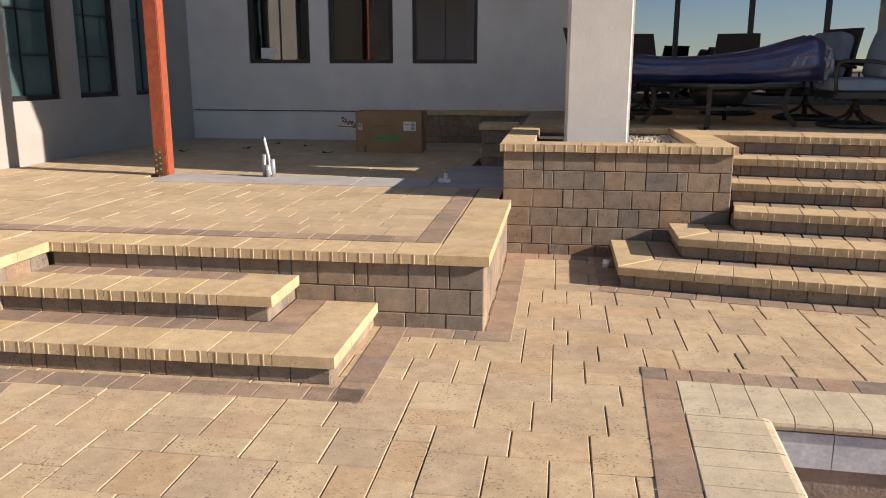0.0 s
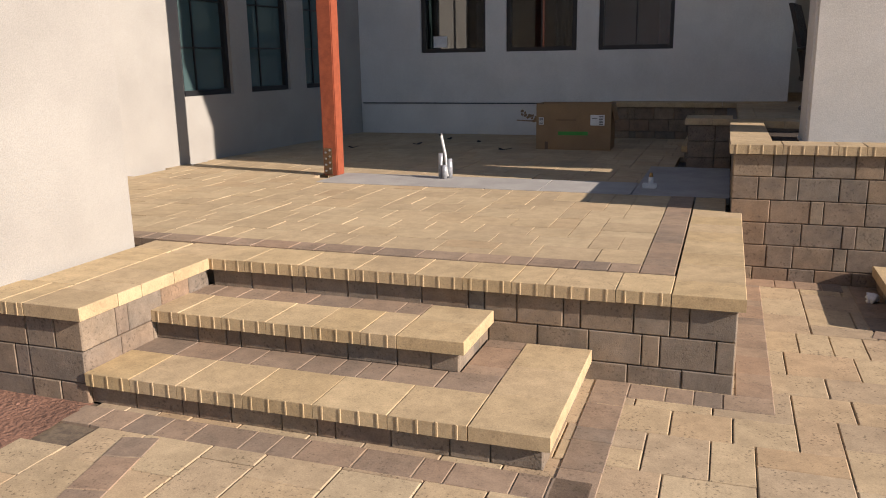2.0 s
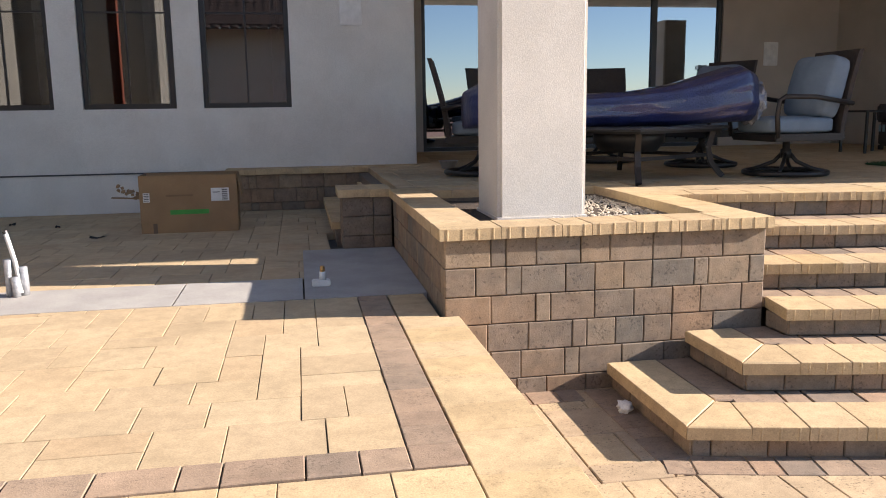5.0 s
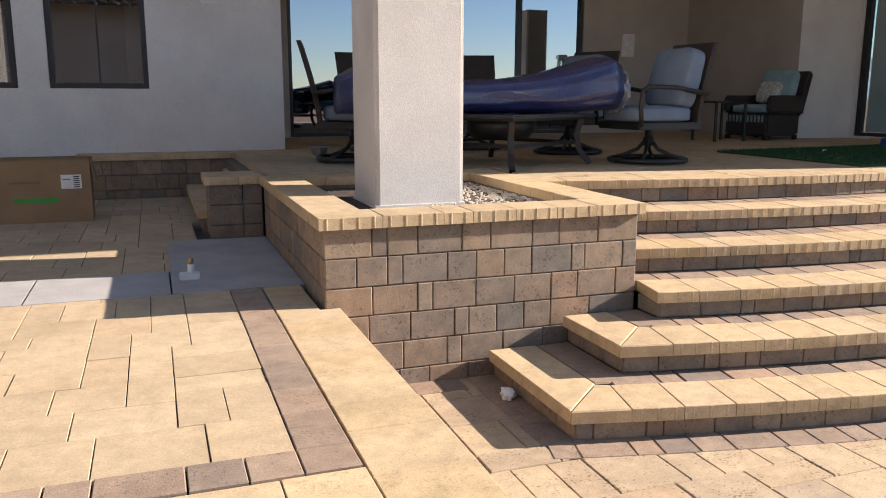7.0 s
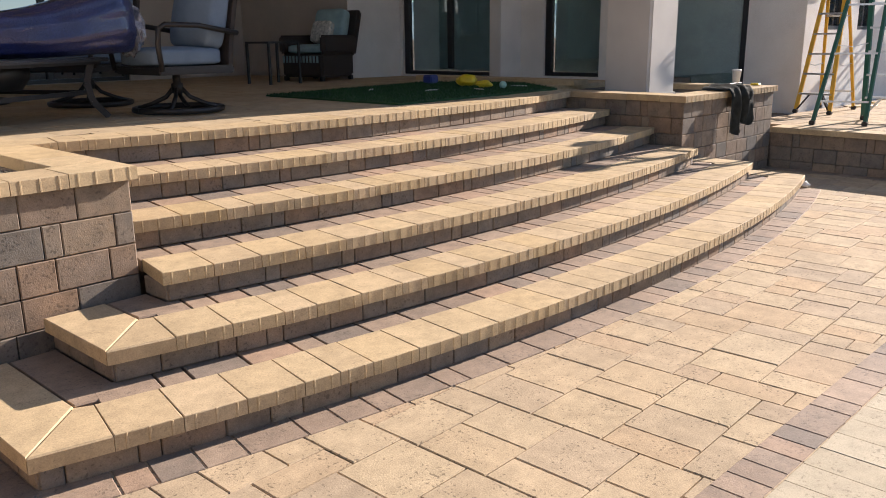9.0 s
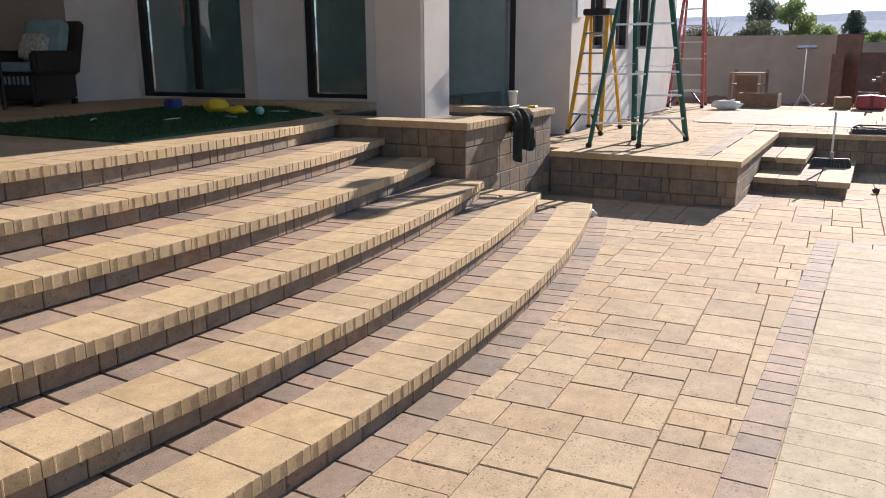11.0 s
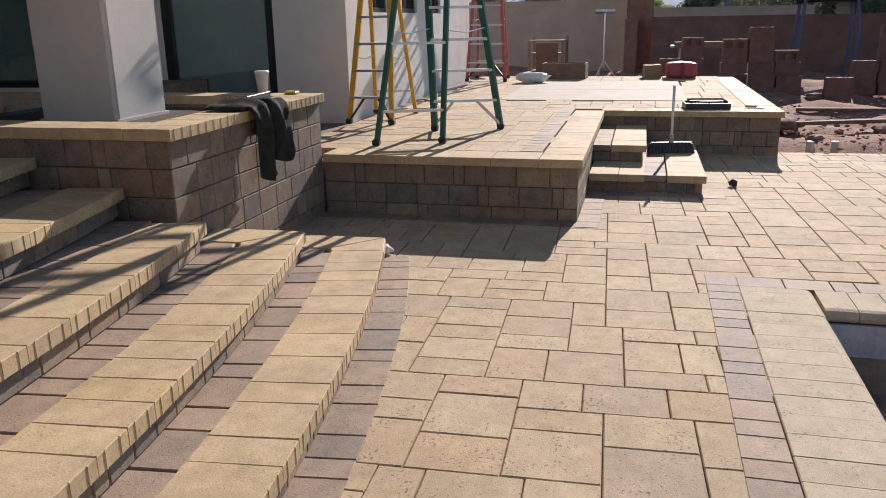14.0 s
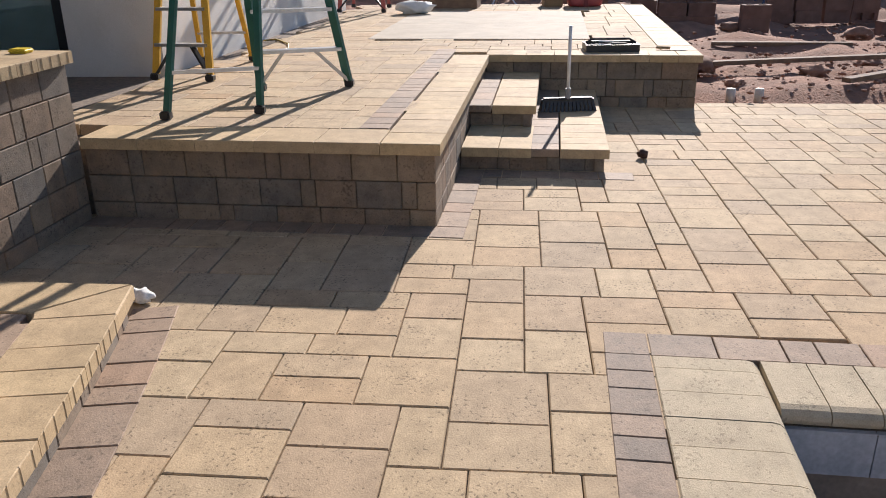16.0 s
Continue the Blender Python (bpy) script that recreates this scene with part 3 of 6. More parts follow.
def planter(name, m, w, d, seed, mirror=False):
    """A block planter with a coped rim, filled with pale gravel, its front on the local x axis."""
    top = PATIO
    p = thing(name, "raised block planter with golden coping and " + ("dark soil" if mirror else "pale gravel"), "planter", m, group="planters beside the curved steps")
    t = 0.24
    for i, r in enumerate(((0.04, 0.04, w - 0.04, t), (0.04, d - t, w - 0.04, d - 0.02), (0.04, t, t, d - t), (w - t, t, w - 0.04, d - t))):
        part("planter_wall", boxes((r[0], r[1], -0.05, r[2], r[3], top - CAP - 0.002)), M_CORE, p)
    block_face(p, (0, 0), (w, 0), -0.01, top - CAP, seed)
    block_face(p, (0, d), (0, 0), TERRACE - 0.06 if not mirror else 0.0, top - CAP, seed + 1)
    block_face(p, (w, 0), (w, d), 0.0 if not mirror else TERRACE - 0.06, top - CAP, seed + 2)
    o = 0.03
    coping_run(p, (-o, -o), (w + o, -o), top, 0.27, seed + 3)
    coping_run(p, (-o, d), (-o, 0.24), top, 0.27, seed + 4, ribs=False, sizes=(0.32, 0.4))
    coping_run(p, (w + o, 0.24), (w + o, d), top, 0.27, seed + 5, ribs=False, sizes=(0.32, 0.4))
    coping_run(p, (w - 0.24, d + 0.0), (0.24, d + 0.0), top, 0.25, seed + 6, ribs=False)
    part("planter_soil", boxes((t, t, top - 0.3, w - t, d - t, top - 0.085)), M_SOIL, p)
    if mirror:
        return p
    g = Joined()
    rng = random.Random(seed + 9)
    ico = bmesh.new()
    bmesh.ops.create_icosphere(ico, subdivisions=1, radius=1.0)
    iv = [v.co.copy() for v in ico.verts]
    fi = [tuple(v.index for v in f.verts) for f in ico.faces]
    ico.free()
    for i in range(1500):
        s = rng.uniform(0.006, 0.013)
        m2 = Matrix.Translation((t + (w - 2 * t) * (1 - rng.random() ** 1.6 * 0.62), rng.uniform(t, d - t), top - 0.085 + rng.uniform(0, 0.012))) @ Matrix.Rotation(rng.uniform(0, 3), 4, "Z") @ Matrix.Diagonal((s, s * rng.uniform(0.6, 1), s * rng.uniform(0.5, 0.8), 1))
        g.add(iv, fi, m2)
    g.link("gravel", M_GRAVEL, p, "loose pale gravel")
    return p


planter("planter", pose(-0.04, 2.02, 0), 1.77, 2.2, 61)
planter("planter", QM @ pose(-2.03, 1.90, 0), 2.00, 2.2, 71, True)


def pillar(m, label):
    s = thing("pillar", label, "pillar", m, group="porch pillars")
    bm = boxes((-0.28, -0.28, 0.0, 0.28, 0.28, 2.75))
    es = [e for e in bm.edges if abs(e.verts[0].co.z - e.verts[1].co.z) > 1]
    bmesh.ops.bevel(bm, geom=es, offset=0.025, segments=3, affect="EDGES")
    part("shaft", bm, M_PILLAR, s)
    part("base_flash", boxes((-0.287, -0.287, -0.02, 0.287, 0.287, 0.02)), M_PILLAR, s)
    return s


pillar(pose(0.72, 3.10, PATIO - 0.085), "white stucco porch pillar standing in the gravel planter")
pillar(pose(8.27, 3.06, PATIO - 0.085, 0, 0, -2.2), "white stucco porch pillar standing in the soil of the planter")

# pier and small inner steps between terrace and porch
pier = thing("return_pier", "short block pier with golden coping at the inner steps", "pier", kind="structure")
part("pier_core", boxes((-0.40, 4.30, 0.3, -0.045, 4.62, PATIO - CAP)), M_CORE, pier)
block_face(pier, (-0.43, 4.27), (-0.045, 4.27), TERRACE - 0.01, PATIO - CAP, 81)
block_face(pier, (-0.43, 4.65), (-0.43, 4.27), TERRACE - 0.01, PATIO - CAP, 82)
coping_run(pier, (-0.46, 4.24), (-0.045, 4.24), PATIO, 0.44, 83, sizes=(0.16, 0.24))
inner = thing("inner_steps", "paver steps rising to the porch beside the pier", "steps", kind="structure")
for k in range(2):
    x = -0.50 + 0.36 * k
    z = TERRACE + 0.15 * (k + 1)
    part("step_core", boxes((x + 0.04, 4.66, 0.3, 1.0, 6.7, z - CAP)), M_CORE, inner)
    block_face(inner, (x + 0.03, 6.7), (x + 0.03, 4.66), z - 0.15, z - CAP, 85 + k)
    coping_run(inner, (x, 6.7), (x, 4.66), z, 0.36, 87 + k)

# ---- porch floor and curved steps ----
def arc_pt(r, a):
    return CX + r * math.sin(a), CY - r * math.cos(a)


porch = thing("porch_floor", "cream paver floor of the covered porch", "floor", kind="structure")
arc_poly = [arc_pt(CY - FRONTS[5] - 0.05, a) for a in np.linspace(math.asin((1.76 - CX) / 12.5), math.asin((7.1 - CX) / 12.5), 24)]
solid("porch_core", arc_poly + [(7.2, 4.2), (9.3, 4.05), (11.6, 4.0), (11.6, 11), (0.2, 11), (0.2, 4.25), (1.76, 4.2)], 0.0, PATIO - 0.062, M_CORE, porch)
solid("porch_core", [(-0.1, 4.66), (0.25, 4.66), (0.25, 11), (-0.1, 11)], 0.0, PATIO - 0.07, M_CORE, porch)

coping_run(porch, (8.02, 6.3), (8.02, 3.76), PATIO + 0.056, 0.30, 95, "kerb_stone", sizes=(0.32, 0.4), ribs=False)

steps = thing("curved_steps", "six wide curved paver steps with golden coping and mauve treads", "steps", kind="structure")
XL = [0.83, 1.27, 1.71, 1.67, 1.67, 1.67]
XR = [7.93, 7.47, 7.03, 7.12, 7.13, 7.14]


def arc_fill(parent, r, a0, a1, make, rng, sizes, z):
    """Lays pieces side by side along an arc; make gives the mesh for a width."""
    a, last = a0, 0
    out = []
    while a < a1 - 0.004 / r:
        w = rng.choice(sizes)
        if (a1 - a) * r - w < 0.09:
            w = (a1 - a) * r
        mid = a + w / r / 2
        x, y = arc_pt(r, mid)
        put(make[0], make[1](w), parent, pose(x, y, z + rng.uniform(-0.001, 0.001), 0, 0, math.degrees(mid)))
        a += w / r


for k in range(6):
    r, z = CY - FRONTS[k], LEVELS[k]
    z_low = LEVELS[k - 1] if k else 0.0
    rng = random.Random(100 + k)
    xl, xr = XL[k], XR[k]
    inset = 0.29 if k < 2 else 0.0
    a0, a1 = math.asin((xl + inset * 0.9 - CX) / r), math.asin((xr - inset * 0.9 - CX) / r)
    dep = 0.30
    arc_fill(steps, r, a0, a1, ("coping_stone", lambda w: coping_mesh(w - 0.0035, dep, (w - 0.0035) * (r - dep) / r)), rng, (0.16, 0.24, 0.24, 0.16, 0.24), z)
    b0, b1 = math.asin((xl + 0.03 - CX) / r), math.asin((xr - 0.03 - CX) / r)
    a, rr = b0, r - 0.03
    while a < b1 - 0.002:
        w = rng.choice((0.22, 0.14, 0.18, 0.08, 0.24))
        if (b1 - a) * rr - w < 0.08:
            w = (b1 - a) * rr
        x, y = arc_pt(rr, a)
        put("block", block_mesh(w - 0.004, z - CAP - z_low - 0.002), steps, pose(x, y, z_low + 0.001, 0, 0, math.degrees(a + w / rr / 2)))
        a += w / rr
    if k < 5:
        r_next = CY - FRONTS[k + 1] - 0.03
        width = r - dep - r_next
        c0, c1 = math.asin(((xl + 0.28 if k < 2 else 1.70) - CX) / r), math.asin(((xr - 0.28 if k < 2 else 7.10) - CX) / r)
        arc_fill(steps, r - dep, c0, c1, ("tread_paver", lambda w: coping_mesh(w - 0.010, width + 0.025, (w - 0.012) * r_next / (r - dep), M_DARK, False)), rng, (0.24, 0.12, 0.16, 0.24), z - 0.003)
    core = [arc_pt(r - 0.05, a) for a in np.linspace(math.asin((xl + 0.05 - CX) / r), math.asin((xr - 0.05 - CX) / r), 24)]
    yb = 2.0 if k < 3 else 3.6
    yr = 1.95 if k < 3 else 3.6
    solid("step_core", core + [(xr - 0.05, yr), (xl + 0.05, yb)], -0.03, z - CAP - 0.003, M_CORE, steps)
    if k < 3:
        fl, fr = CY - math.sqrt(r * r - (xl - CX) ** 2), CY - math.sqrt(r * r - (xr - CX) ** 2)
        block_face(steps, (xl + 0.03, 2.0), (xl + 0.03, fl + 0.03), z_low, z - CAP, 130 + k)
        block_face(steps, (xr - 0.03, fr + 0.03), (xr - 0.03, 1.92), z_low, z - CAP, 134 + k)
    if k < 2:
        # side returns with mitred corners
        sa, sb = arc_pt(r, a0), arc_pt(r - dep, a0)
        piece("coping_stone", [(xl, fl), sa, sb, (xl + 0.27, fl + 0.26)], z - CAP, z, M_COPING, steps)
        ta, tb = arc_pt(r, a1), arc_pt(r - dep, a1)
        piece("coping_stone", [ta, (xr, fr), (xr - 0.27, fr + 0.26), tb], z - CAP, z, M_COPING, steps)
        piece("coping_stone", [(xl, fl + 0.006), (xl + 0.27, fl + 0.268), (xl + 0.27, 2.0), (xl, 2.0)], z - CAP, z, M_COPING, steps)
        piece("coping_stone", [(xr, fr + 0.006), (xr, 1.92), (xr - 0.27, 1.92), (xr - 0.27, fr + 0.268)], z - CAP, z, M_COPING, steps)
        nx = XL[k + 1] + 0.03
        piece("tread_paver", [(xl + 0.28, fl + 0.28), (nx, fl + 0.24), (nx, 2.0), (xl + 0.28, 2.0)], z - 0.06, z - 0.003, M_DARK, steps)
        nx = XR[k + 1] - 0.03
        piece("tread_paver", [(nx, fr + 0.24), (xr - 0.28, fr + 0.28), (xr - 0.28, 1.92), (nx, 1.92)], z - 0.06, z - 0.003, M_DARK, steps)

# border course on the ground along the lowest step
r1 = CY - FRONTS[0] + 0.145
arc_fill(edge_of, r1, math.asin((XL[0] - 0.14 - CX) / r1), math.asin((XR[0] + 0.12 - CX) / r1),
         ("border_paver", lambda w: coping_mesh(w - 0.008, 0.185, (w - 0.008) * (r1 - 0.185) / r1, M_DARK, False)), random.Random(120), (0.24, 0.12, 0.16, 0.24), 0.005)
strip_run(edge_of, (XL[0] + 0.03, 1.1), (XL[0] + 0.03, 2.0), 0.005, 0.16, 141)
strip_run(edge_of, (0.66, 1.86), (0.0, 1.86), 0.006, -0.16, 142)

# ---- far terrace ----
far = thing("far_terrace", "raised paver terrace with dark block walls and a concrete pad", "terrace", kind="structure")
solid("terrace_core", [at(QM, 0.05, 0.05), at(QM, 3.24, 0.05), at(QM, 3.24, -1.75), at(QM, 8.4, -1.75), at(QM, 8.4, 9), at(QM, 0.05, 9)], -0.05, TERRACE - 0.062, M_CORE, far)
block_face(far, at(QM, 0, 1.9), at(QM, 0, 0), -0.01, TERRACE - CAP, 151)
block_face(far, at(QM, 0, 0), at(QM, 3.19, 0), -0.01, TERRACE - CAP, 152)
block_face(far, at(QM, 3.19, 0), at(QM, 3.19, -1.8), -0.01, TERRACE - CAP, 153)
block_face(far, at(QM, 3.19, -1.8), at(QM, 8.45, -1.8), -0.01, TERRACE - CAP, 154)
coping_run(far, at(QM, -0.03, 1.9), at(QM, -0.03, 0.28), TERRACE, seed=155, sizes=(0.24, 0.32), ribs=False)
coping_run(far, at(QM, -0.03, -0.03), at(QM, 3.16, -0.03), TERRACE, seed=156, sizes=(0.16, 0.24), ribs=False)
coping_run(far, at(QM, 3.16, -0.03), at(QM, 3.16, -1.83), TERRACE, seed=157, ribs=False, sizes=(0.24, 0.32))
coping_run(far, at(QM, 3.47, -1.83), at(QM, 8.45, -1.83), TERRACE, seed=158, ribs=False, sizes=(0.16, 0.24))
strip_run(far, at(QM, 0.285, 0.29), at(QM, 3.5, 0.29), TERRACE + 0.004, 0.17, 159)
straight_steps("far_steps", QM, (1.10, 1.73), (0.95, 0.47), 3.19, True, 160)
strip_run(edge_of, at(QM, 0.94, -0.0), at(QM, 0.94, -1.1), 0.004, 0.16, 166)
strip_run(edge_of, at(QM, -0.16, 1.9), at(QM, -0.16, -0.16), 0.004, 0.16, 168)
strip_run(edge_of, at(QM, 0, -0.16), at(QM, 0.94, -0.16), 0.004, 0.16, 169)

# ---- pool ----
pool = thing("pool", "unfinished empty pool pit with bullnose coping and marble tile band", "pool", POOL, kind="structure")
strip_run(pool, (-0.165, 0.0), (px1 + 0.325, 0.0), 0.004, 0.165, 171, sizes=(0.24, 0.12, 0.16, 0.12))
strip_run(pool, (px1 + 0.325, -4.6), (px1 + 0.325, 0.165), 0.004, -0.165, 173, sizes=(0.24, 0.12, 0.24, 0.16))
strip_run(pool, (0.0, py0), (0.0, 0.0), 0.004, 0.165, 172, sizes=(0.24, 0.12, 0.16, 0.24))
M_POOLCOP = mat("worn_pool_coping", (0.51, 0.43, 0.30), (0.45, 0.37, 0.26), 0.85, 10.0, 0.35, 240.0, spec=0.2, vary="object", palette=[(0.55, 0.46, 0.325), (0.60, 0.51, 0.37), (0.505, 0.42, 0.295), (0.575, 0.48, 0.34)], pits=0.3, stain=0.12, blotch=0.15)


def bullnose_mesh(w, dep):
    key = ("bull", round(w, 3), dep)
    if key not in MESH_CACHE:
        prof = [(0.0, -0.06), (0.0, -0.004), (0.004, 0.0), (dep - 0.045, 0.0), (dep - 0.02, -0.006), (dep - 0.004, -0.02), (dep, -0.035), (dep - 0.006, -0.05), (dep - 0.02, -0.06)]
        vs = [(-w / 2, -y, z) for y, z in prof] + [(w / 2, -y, z) for y, z in prof]
        n = len(prof)
        fs = [(i, i + n, (i + 1) % n + n, (i + 1) % n) for i in range(n)] + [tuple(range(n)), tuple(range(2 * n - 1, n - 1, -1))]
        me = bpy.data.meshes.new("bullnose")
        me.from_pydata(vs, [], fs)
        me.materials.append(M_POOLCOP)
        MESH_CACHE[key] = me
    return MESH_CACHE[key]


def bull_run(a, b, seed, dep=0.37):
    rng = random.Random(seed)
    a, b = Vector((*a, 0)), Vector((*b, 0))
    d, length, x = (b - a).normalized(), (b - a).length, 0.0
    while x < length - 0.01:
        w = min(0.155, length - x)
        p = a + d * (x + w / 2)
        put("pool_coping", bullnose_mesh(w - 0.004, dep), pool, pose(p.x, p.y, 0.006 + rng.uniform(-0.001, 0.001), 0, 0, math.degrees(math.atan2(d.y, d.x))))
        x += w


bull_run((0.0, -0.003), (px1 + 0.32, -0.003), 181)
bull_run((px1 + 0.32, -0.375), (px1 + 0.32, -4.5), 182, 0.32)
bull_run((0.003, -4.9), (0.003, -0.375), 183)
M_TILE = mat("grey_marble_tile", (0.52, 0.53, 0.55), (0.36, 0.38, 0.41), 0.3, 7.0, 0.05, 60.0, spec=0.5)
for a, b, n in (((px0, py1), (px1, py1), 20), ((px1, py1), (px1, py0), 15), ((px0, py0), (px0, py1), 15)):
    a, b = Vector((*a, 0)), Vector((*b, 0))
    d = (b - a) / n
    turn = math.degrees(math.atan2(d.y, d.x))
    for i in range(n):
        p = a + d * i
        bm = bmesh.new()
        box(bm, 0.002, 0.0, -0.225, d.length - 0.002, 0.02, -0.062)
        ob = part("wall_tile", bm, M_TILE, pool)
        ob.matrix_basis = pose(p.x, p.y, 0, 0, 0, turn)
M_GUNITE = mat("rough_gunite", (0.30, 0.24, 0.19), (0.22, 0.17, 0.13), 0.95, 4.0, 0.7, 50.0, stain=0.3)
part("pool_shell", boxes((px0 - 0.2, py1 + 0.022, -1.1, px1 + 0.2, py1 + 0.25, -0.062), (px1 + 0.022, py0, -1.1, px1 + 0.25, py1 + 0.02, -0.062),
                         (px0 - 0.25, py0, -1.1, px0 - 0.022, py1 + 0.02, -0.062), (px0 - 0.25, py0 - 0.25, -1.1, px1 + 0.25, py0, -0.062)), M_GUNITE, pool)
bm = bmesh.new()
bmesh.ops.create_grid(bm, x_segments=110, y_segments=84, size=0.5)
for v in bm.verts:
    x, y = px0 + (v.co.x + 0.5) * (px1 - px0), py0 + (v.co.y + 0.5) * (py1 - py0)
    v.co = Vector((x, y, -0.42 + 0.04 * noise.fractal(Vector((x * 1.4, y * 1.4, 5)), 0.9, 2.1, 4)))
part("pool_bottom", bm, mat("pink_decomposed_rock", (0.44, 0.27, 0.20), (0.33, 0.20, 0.15), 0.95, 7.0, 0.9, 55.0, stain=0.25, depth=0.02, pits=0.3), pool, smooth=True)
pipe = bmesh.new()
tube(pipe, [(5.73, -0.83, -0.6), (5.73, -0.83, -0.15)], 0.036, 16)
lathe(pipe, [(0.044, -0.16), (0.045, -0.10), (0.038, -0.082), (0.015, -0.076)], 16, Matrix.Translation((5.73, -0.83, 0)))
tagged(part("pipe_stub", pipe, plain("grey_pvc", (0.5, 0.5, 0.48), 0.4), None, smooth=True), "capped grey pipe standing in the pool pit", "pipe").matrix_basis = POOL

# ---- house ----
def wall(name, a, b, thick, z0, z1, openings, material, label):
    """A wall whose outside runs from a to b with the outside on the right; openings are (u0, u1, z0, z1) along it."""
    a, b = Vector((*a, 0)), Vector((*b, 0))
    d = b - a
    length = d.length
    m = pose(a.x, a.y, 0, 0, 0, math.degrees(math.atan2(d.y, d.x)))
    bm = bmesh.new()
    us = sorted({0.0, length, *[o[0] for o in openings], *[o[1] for o in openings]})
    for u0, u1 in zip(us, us[1:]):
        mid = (u0 + u1) / 2
        spans = sorted((o[2], o[3]) for o in openings if o[0] < mid < o[1])
        z = z0
        for s0, s1 in spans + [(z1, z1)]:
            if s0 > z:
                box(bm, u0, 0, z, u1, thick, s0)
            z = s1
    bmesh.ops.remove_doubles(bm, verts=bm.verts, dist=0.0005)
    ob = part(name, bm, material)
    ob.matrix_basis = m
    tagged(ob, label, "wall", kind="structure")
    return m


def window(m, u0, u1, z0, z1, glass_mat, label, panes=1, rails=(), mullions=(), fr=0.055, name="window", blinds=False, bars=()):
    fr, low = (0.095, 0.05) if blinds else (fr, fr)
    w = thing(name, label, "window", m, kind="structure")
    bm = bmesh.new()
    for r in ((u0, u0 + fr, z0, z1), (u1 - fr, u1, z0, z1), (u0 + fr, u1 - fr, z0, z0 + low), (u0 + fr, u1 - fr, z1 - fr, z1)):
        box(bm, r[0], 0.035, r[2], r[1], 0.11, r[3], 0.004)
    part("window_frame", bm, M_BLACK, w)
    for x in mullions:
        part("mullion", boxes((x - 0.04, 0.045, z0 + fr, x + 0.04, 0.1, z1 - fr)), M_BLACK, w)
    edges = [u0 + fr, *mullions, u1 - fr]
    for e0, e1 in zip(edges, edges[1:]):
        pane = part("pane", boxes((e0, 0.085, z0 + low, e1, 0.095, z1 - fr)), M_TINT if blinds else glass_mat, w)
        pane.visible_shadow = not (blinds or glass_mat is M_WINDOW)
        if blinds:
            sl, z = Joined(), z0 + low + 0.005
            vs = [(e0 + 0.005, 0.130, 0.0), (e1 - 0.005, 0.130, 0.0), (e1 - 0.005, 0.139, 0.0405), (e0 + 0.005, 0.139, 0.0405)]
            while z < z1 - fr - 0.03:
                sl.add([(x, y, zz + z) for x, y, zz in vs] + [(x, y + 0.002, zz + z) for x, y, zz in vs], [(0, 1, 2, 3), (7, 6, 5, 4), (0, 4, 5, 1), (2, 6, 7, 3)])
                z += 0.038
            sl.link("blind_slat", M_SLAT, w, "closed pale horizontal blind slats")
    for x in bars:
        part("glazing_bar", boxes((x - 0.009, 0.068, z0 + fr, x + 0.009, 0.084, z1 - fr)), M_BLACK, w)
    for z in rails:
        part("glazing_bar", boxes((u0 + fr, 0.07, z - 0.008, u1 - fr, 0.085, z + 0.008)), M_BLACK, w)
    return w


wn_m = wall("wall_north", (-5.35, 7.19), (0.58, 7.19), 0.25, 0.0, 4.6, [(1.19, 2.12, 1.55, 3.3), (2.405, 3.35, 1.55, 3.3), (3.63, 4.56, 1.55, 3.3)], M_STUCCO, "white stucco house wall with three black windows")
for u0 in (1.19, 2.405, 3.63):
    window(wn_m, u0, u0 + 0.935, 1.55, 3.3, M_WINDOW, "tall black-framed window in the stucco wall", rails=(2.55,), bars=(u0 + 0.4675,))
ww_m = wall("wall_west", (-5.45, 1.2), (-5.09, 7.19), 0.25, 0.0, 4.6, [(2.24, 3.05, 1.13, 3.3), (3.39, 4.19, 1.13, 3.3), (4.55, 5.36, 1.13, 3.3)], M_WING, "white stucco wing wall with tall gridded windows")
for u0, u1 in ((2.24, 3.05), (3.39, 4.19), (4.55, 5.36)):
    window(ww_m, u0, u1, 1.13, 3.3, M_GLASS_T, "tall black-framed gridded window in the wing wall", rails=(1.62, 2.1, 2.58), bars=(u0 + (u1 - u0) * 0.36,))
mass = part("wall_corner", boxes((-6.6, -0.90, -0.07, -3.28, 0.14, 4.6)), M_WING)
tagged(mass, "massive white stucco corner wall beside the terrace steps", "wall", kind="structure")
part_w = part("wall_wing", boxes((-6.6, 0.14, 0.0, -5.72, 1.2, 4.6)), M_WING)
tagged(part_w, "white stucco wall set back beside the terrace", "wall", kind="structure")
M_SHADOW_GAP = plain("shadow_gap_dark", (0.06, 0.06, 0.065), 0.6)
ledge = thing("trim", "low stucco plinth and coped ledge along the house wall", "trim", kind="structure")
part("plinth", boxes((-5.05, 7.165, TERRACE, -1.5, 7.188, 0.86)), M_STUCCO, ledge)
# shadow gap over the plinth, drawn as a thin dark strip
part("shadow_gap_strip", boxes((-5.05, 7.155, 0.862, -1.5, 7.187, 0.876)), M_SHADOW_GAP, ledge, "dark strip painted in for the shadow gap above the plinth")
part("ledge_core", boxes((-1.5, 6.95, TERRACE, 0.56, 7.185, 0.84)), M_CORE, ledge)
block_face(ledge, (-1.5, 6.92), (0.5, 6.92), TERRACE, 0.84, 201)
coping_run(ledge, (-1.52, 6.89), (0.58, 6.89), PATIO, 0.297, 202)

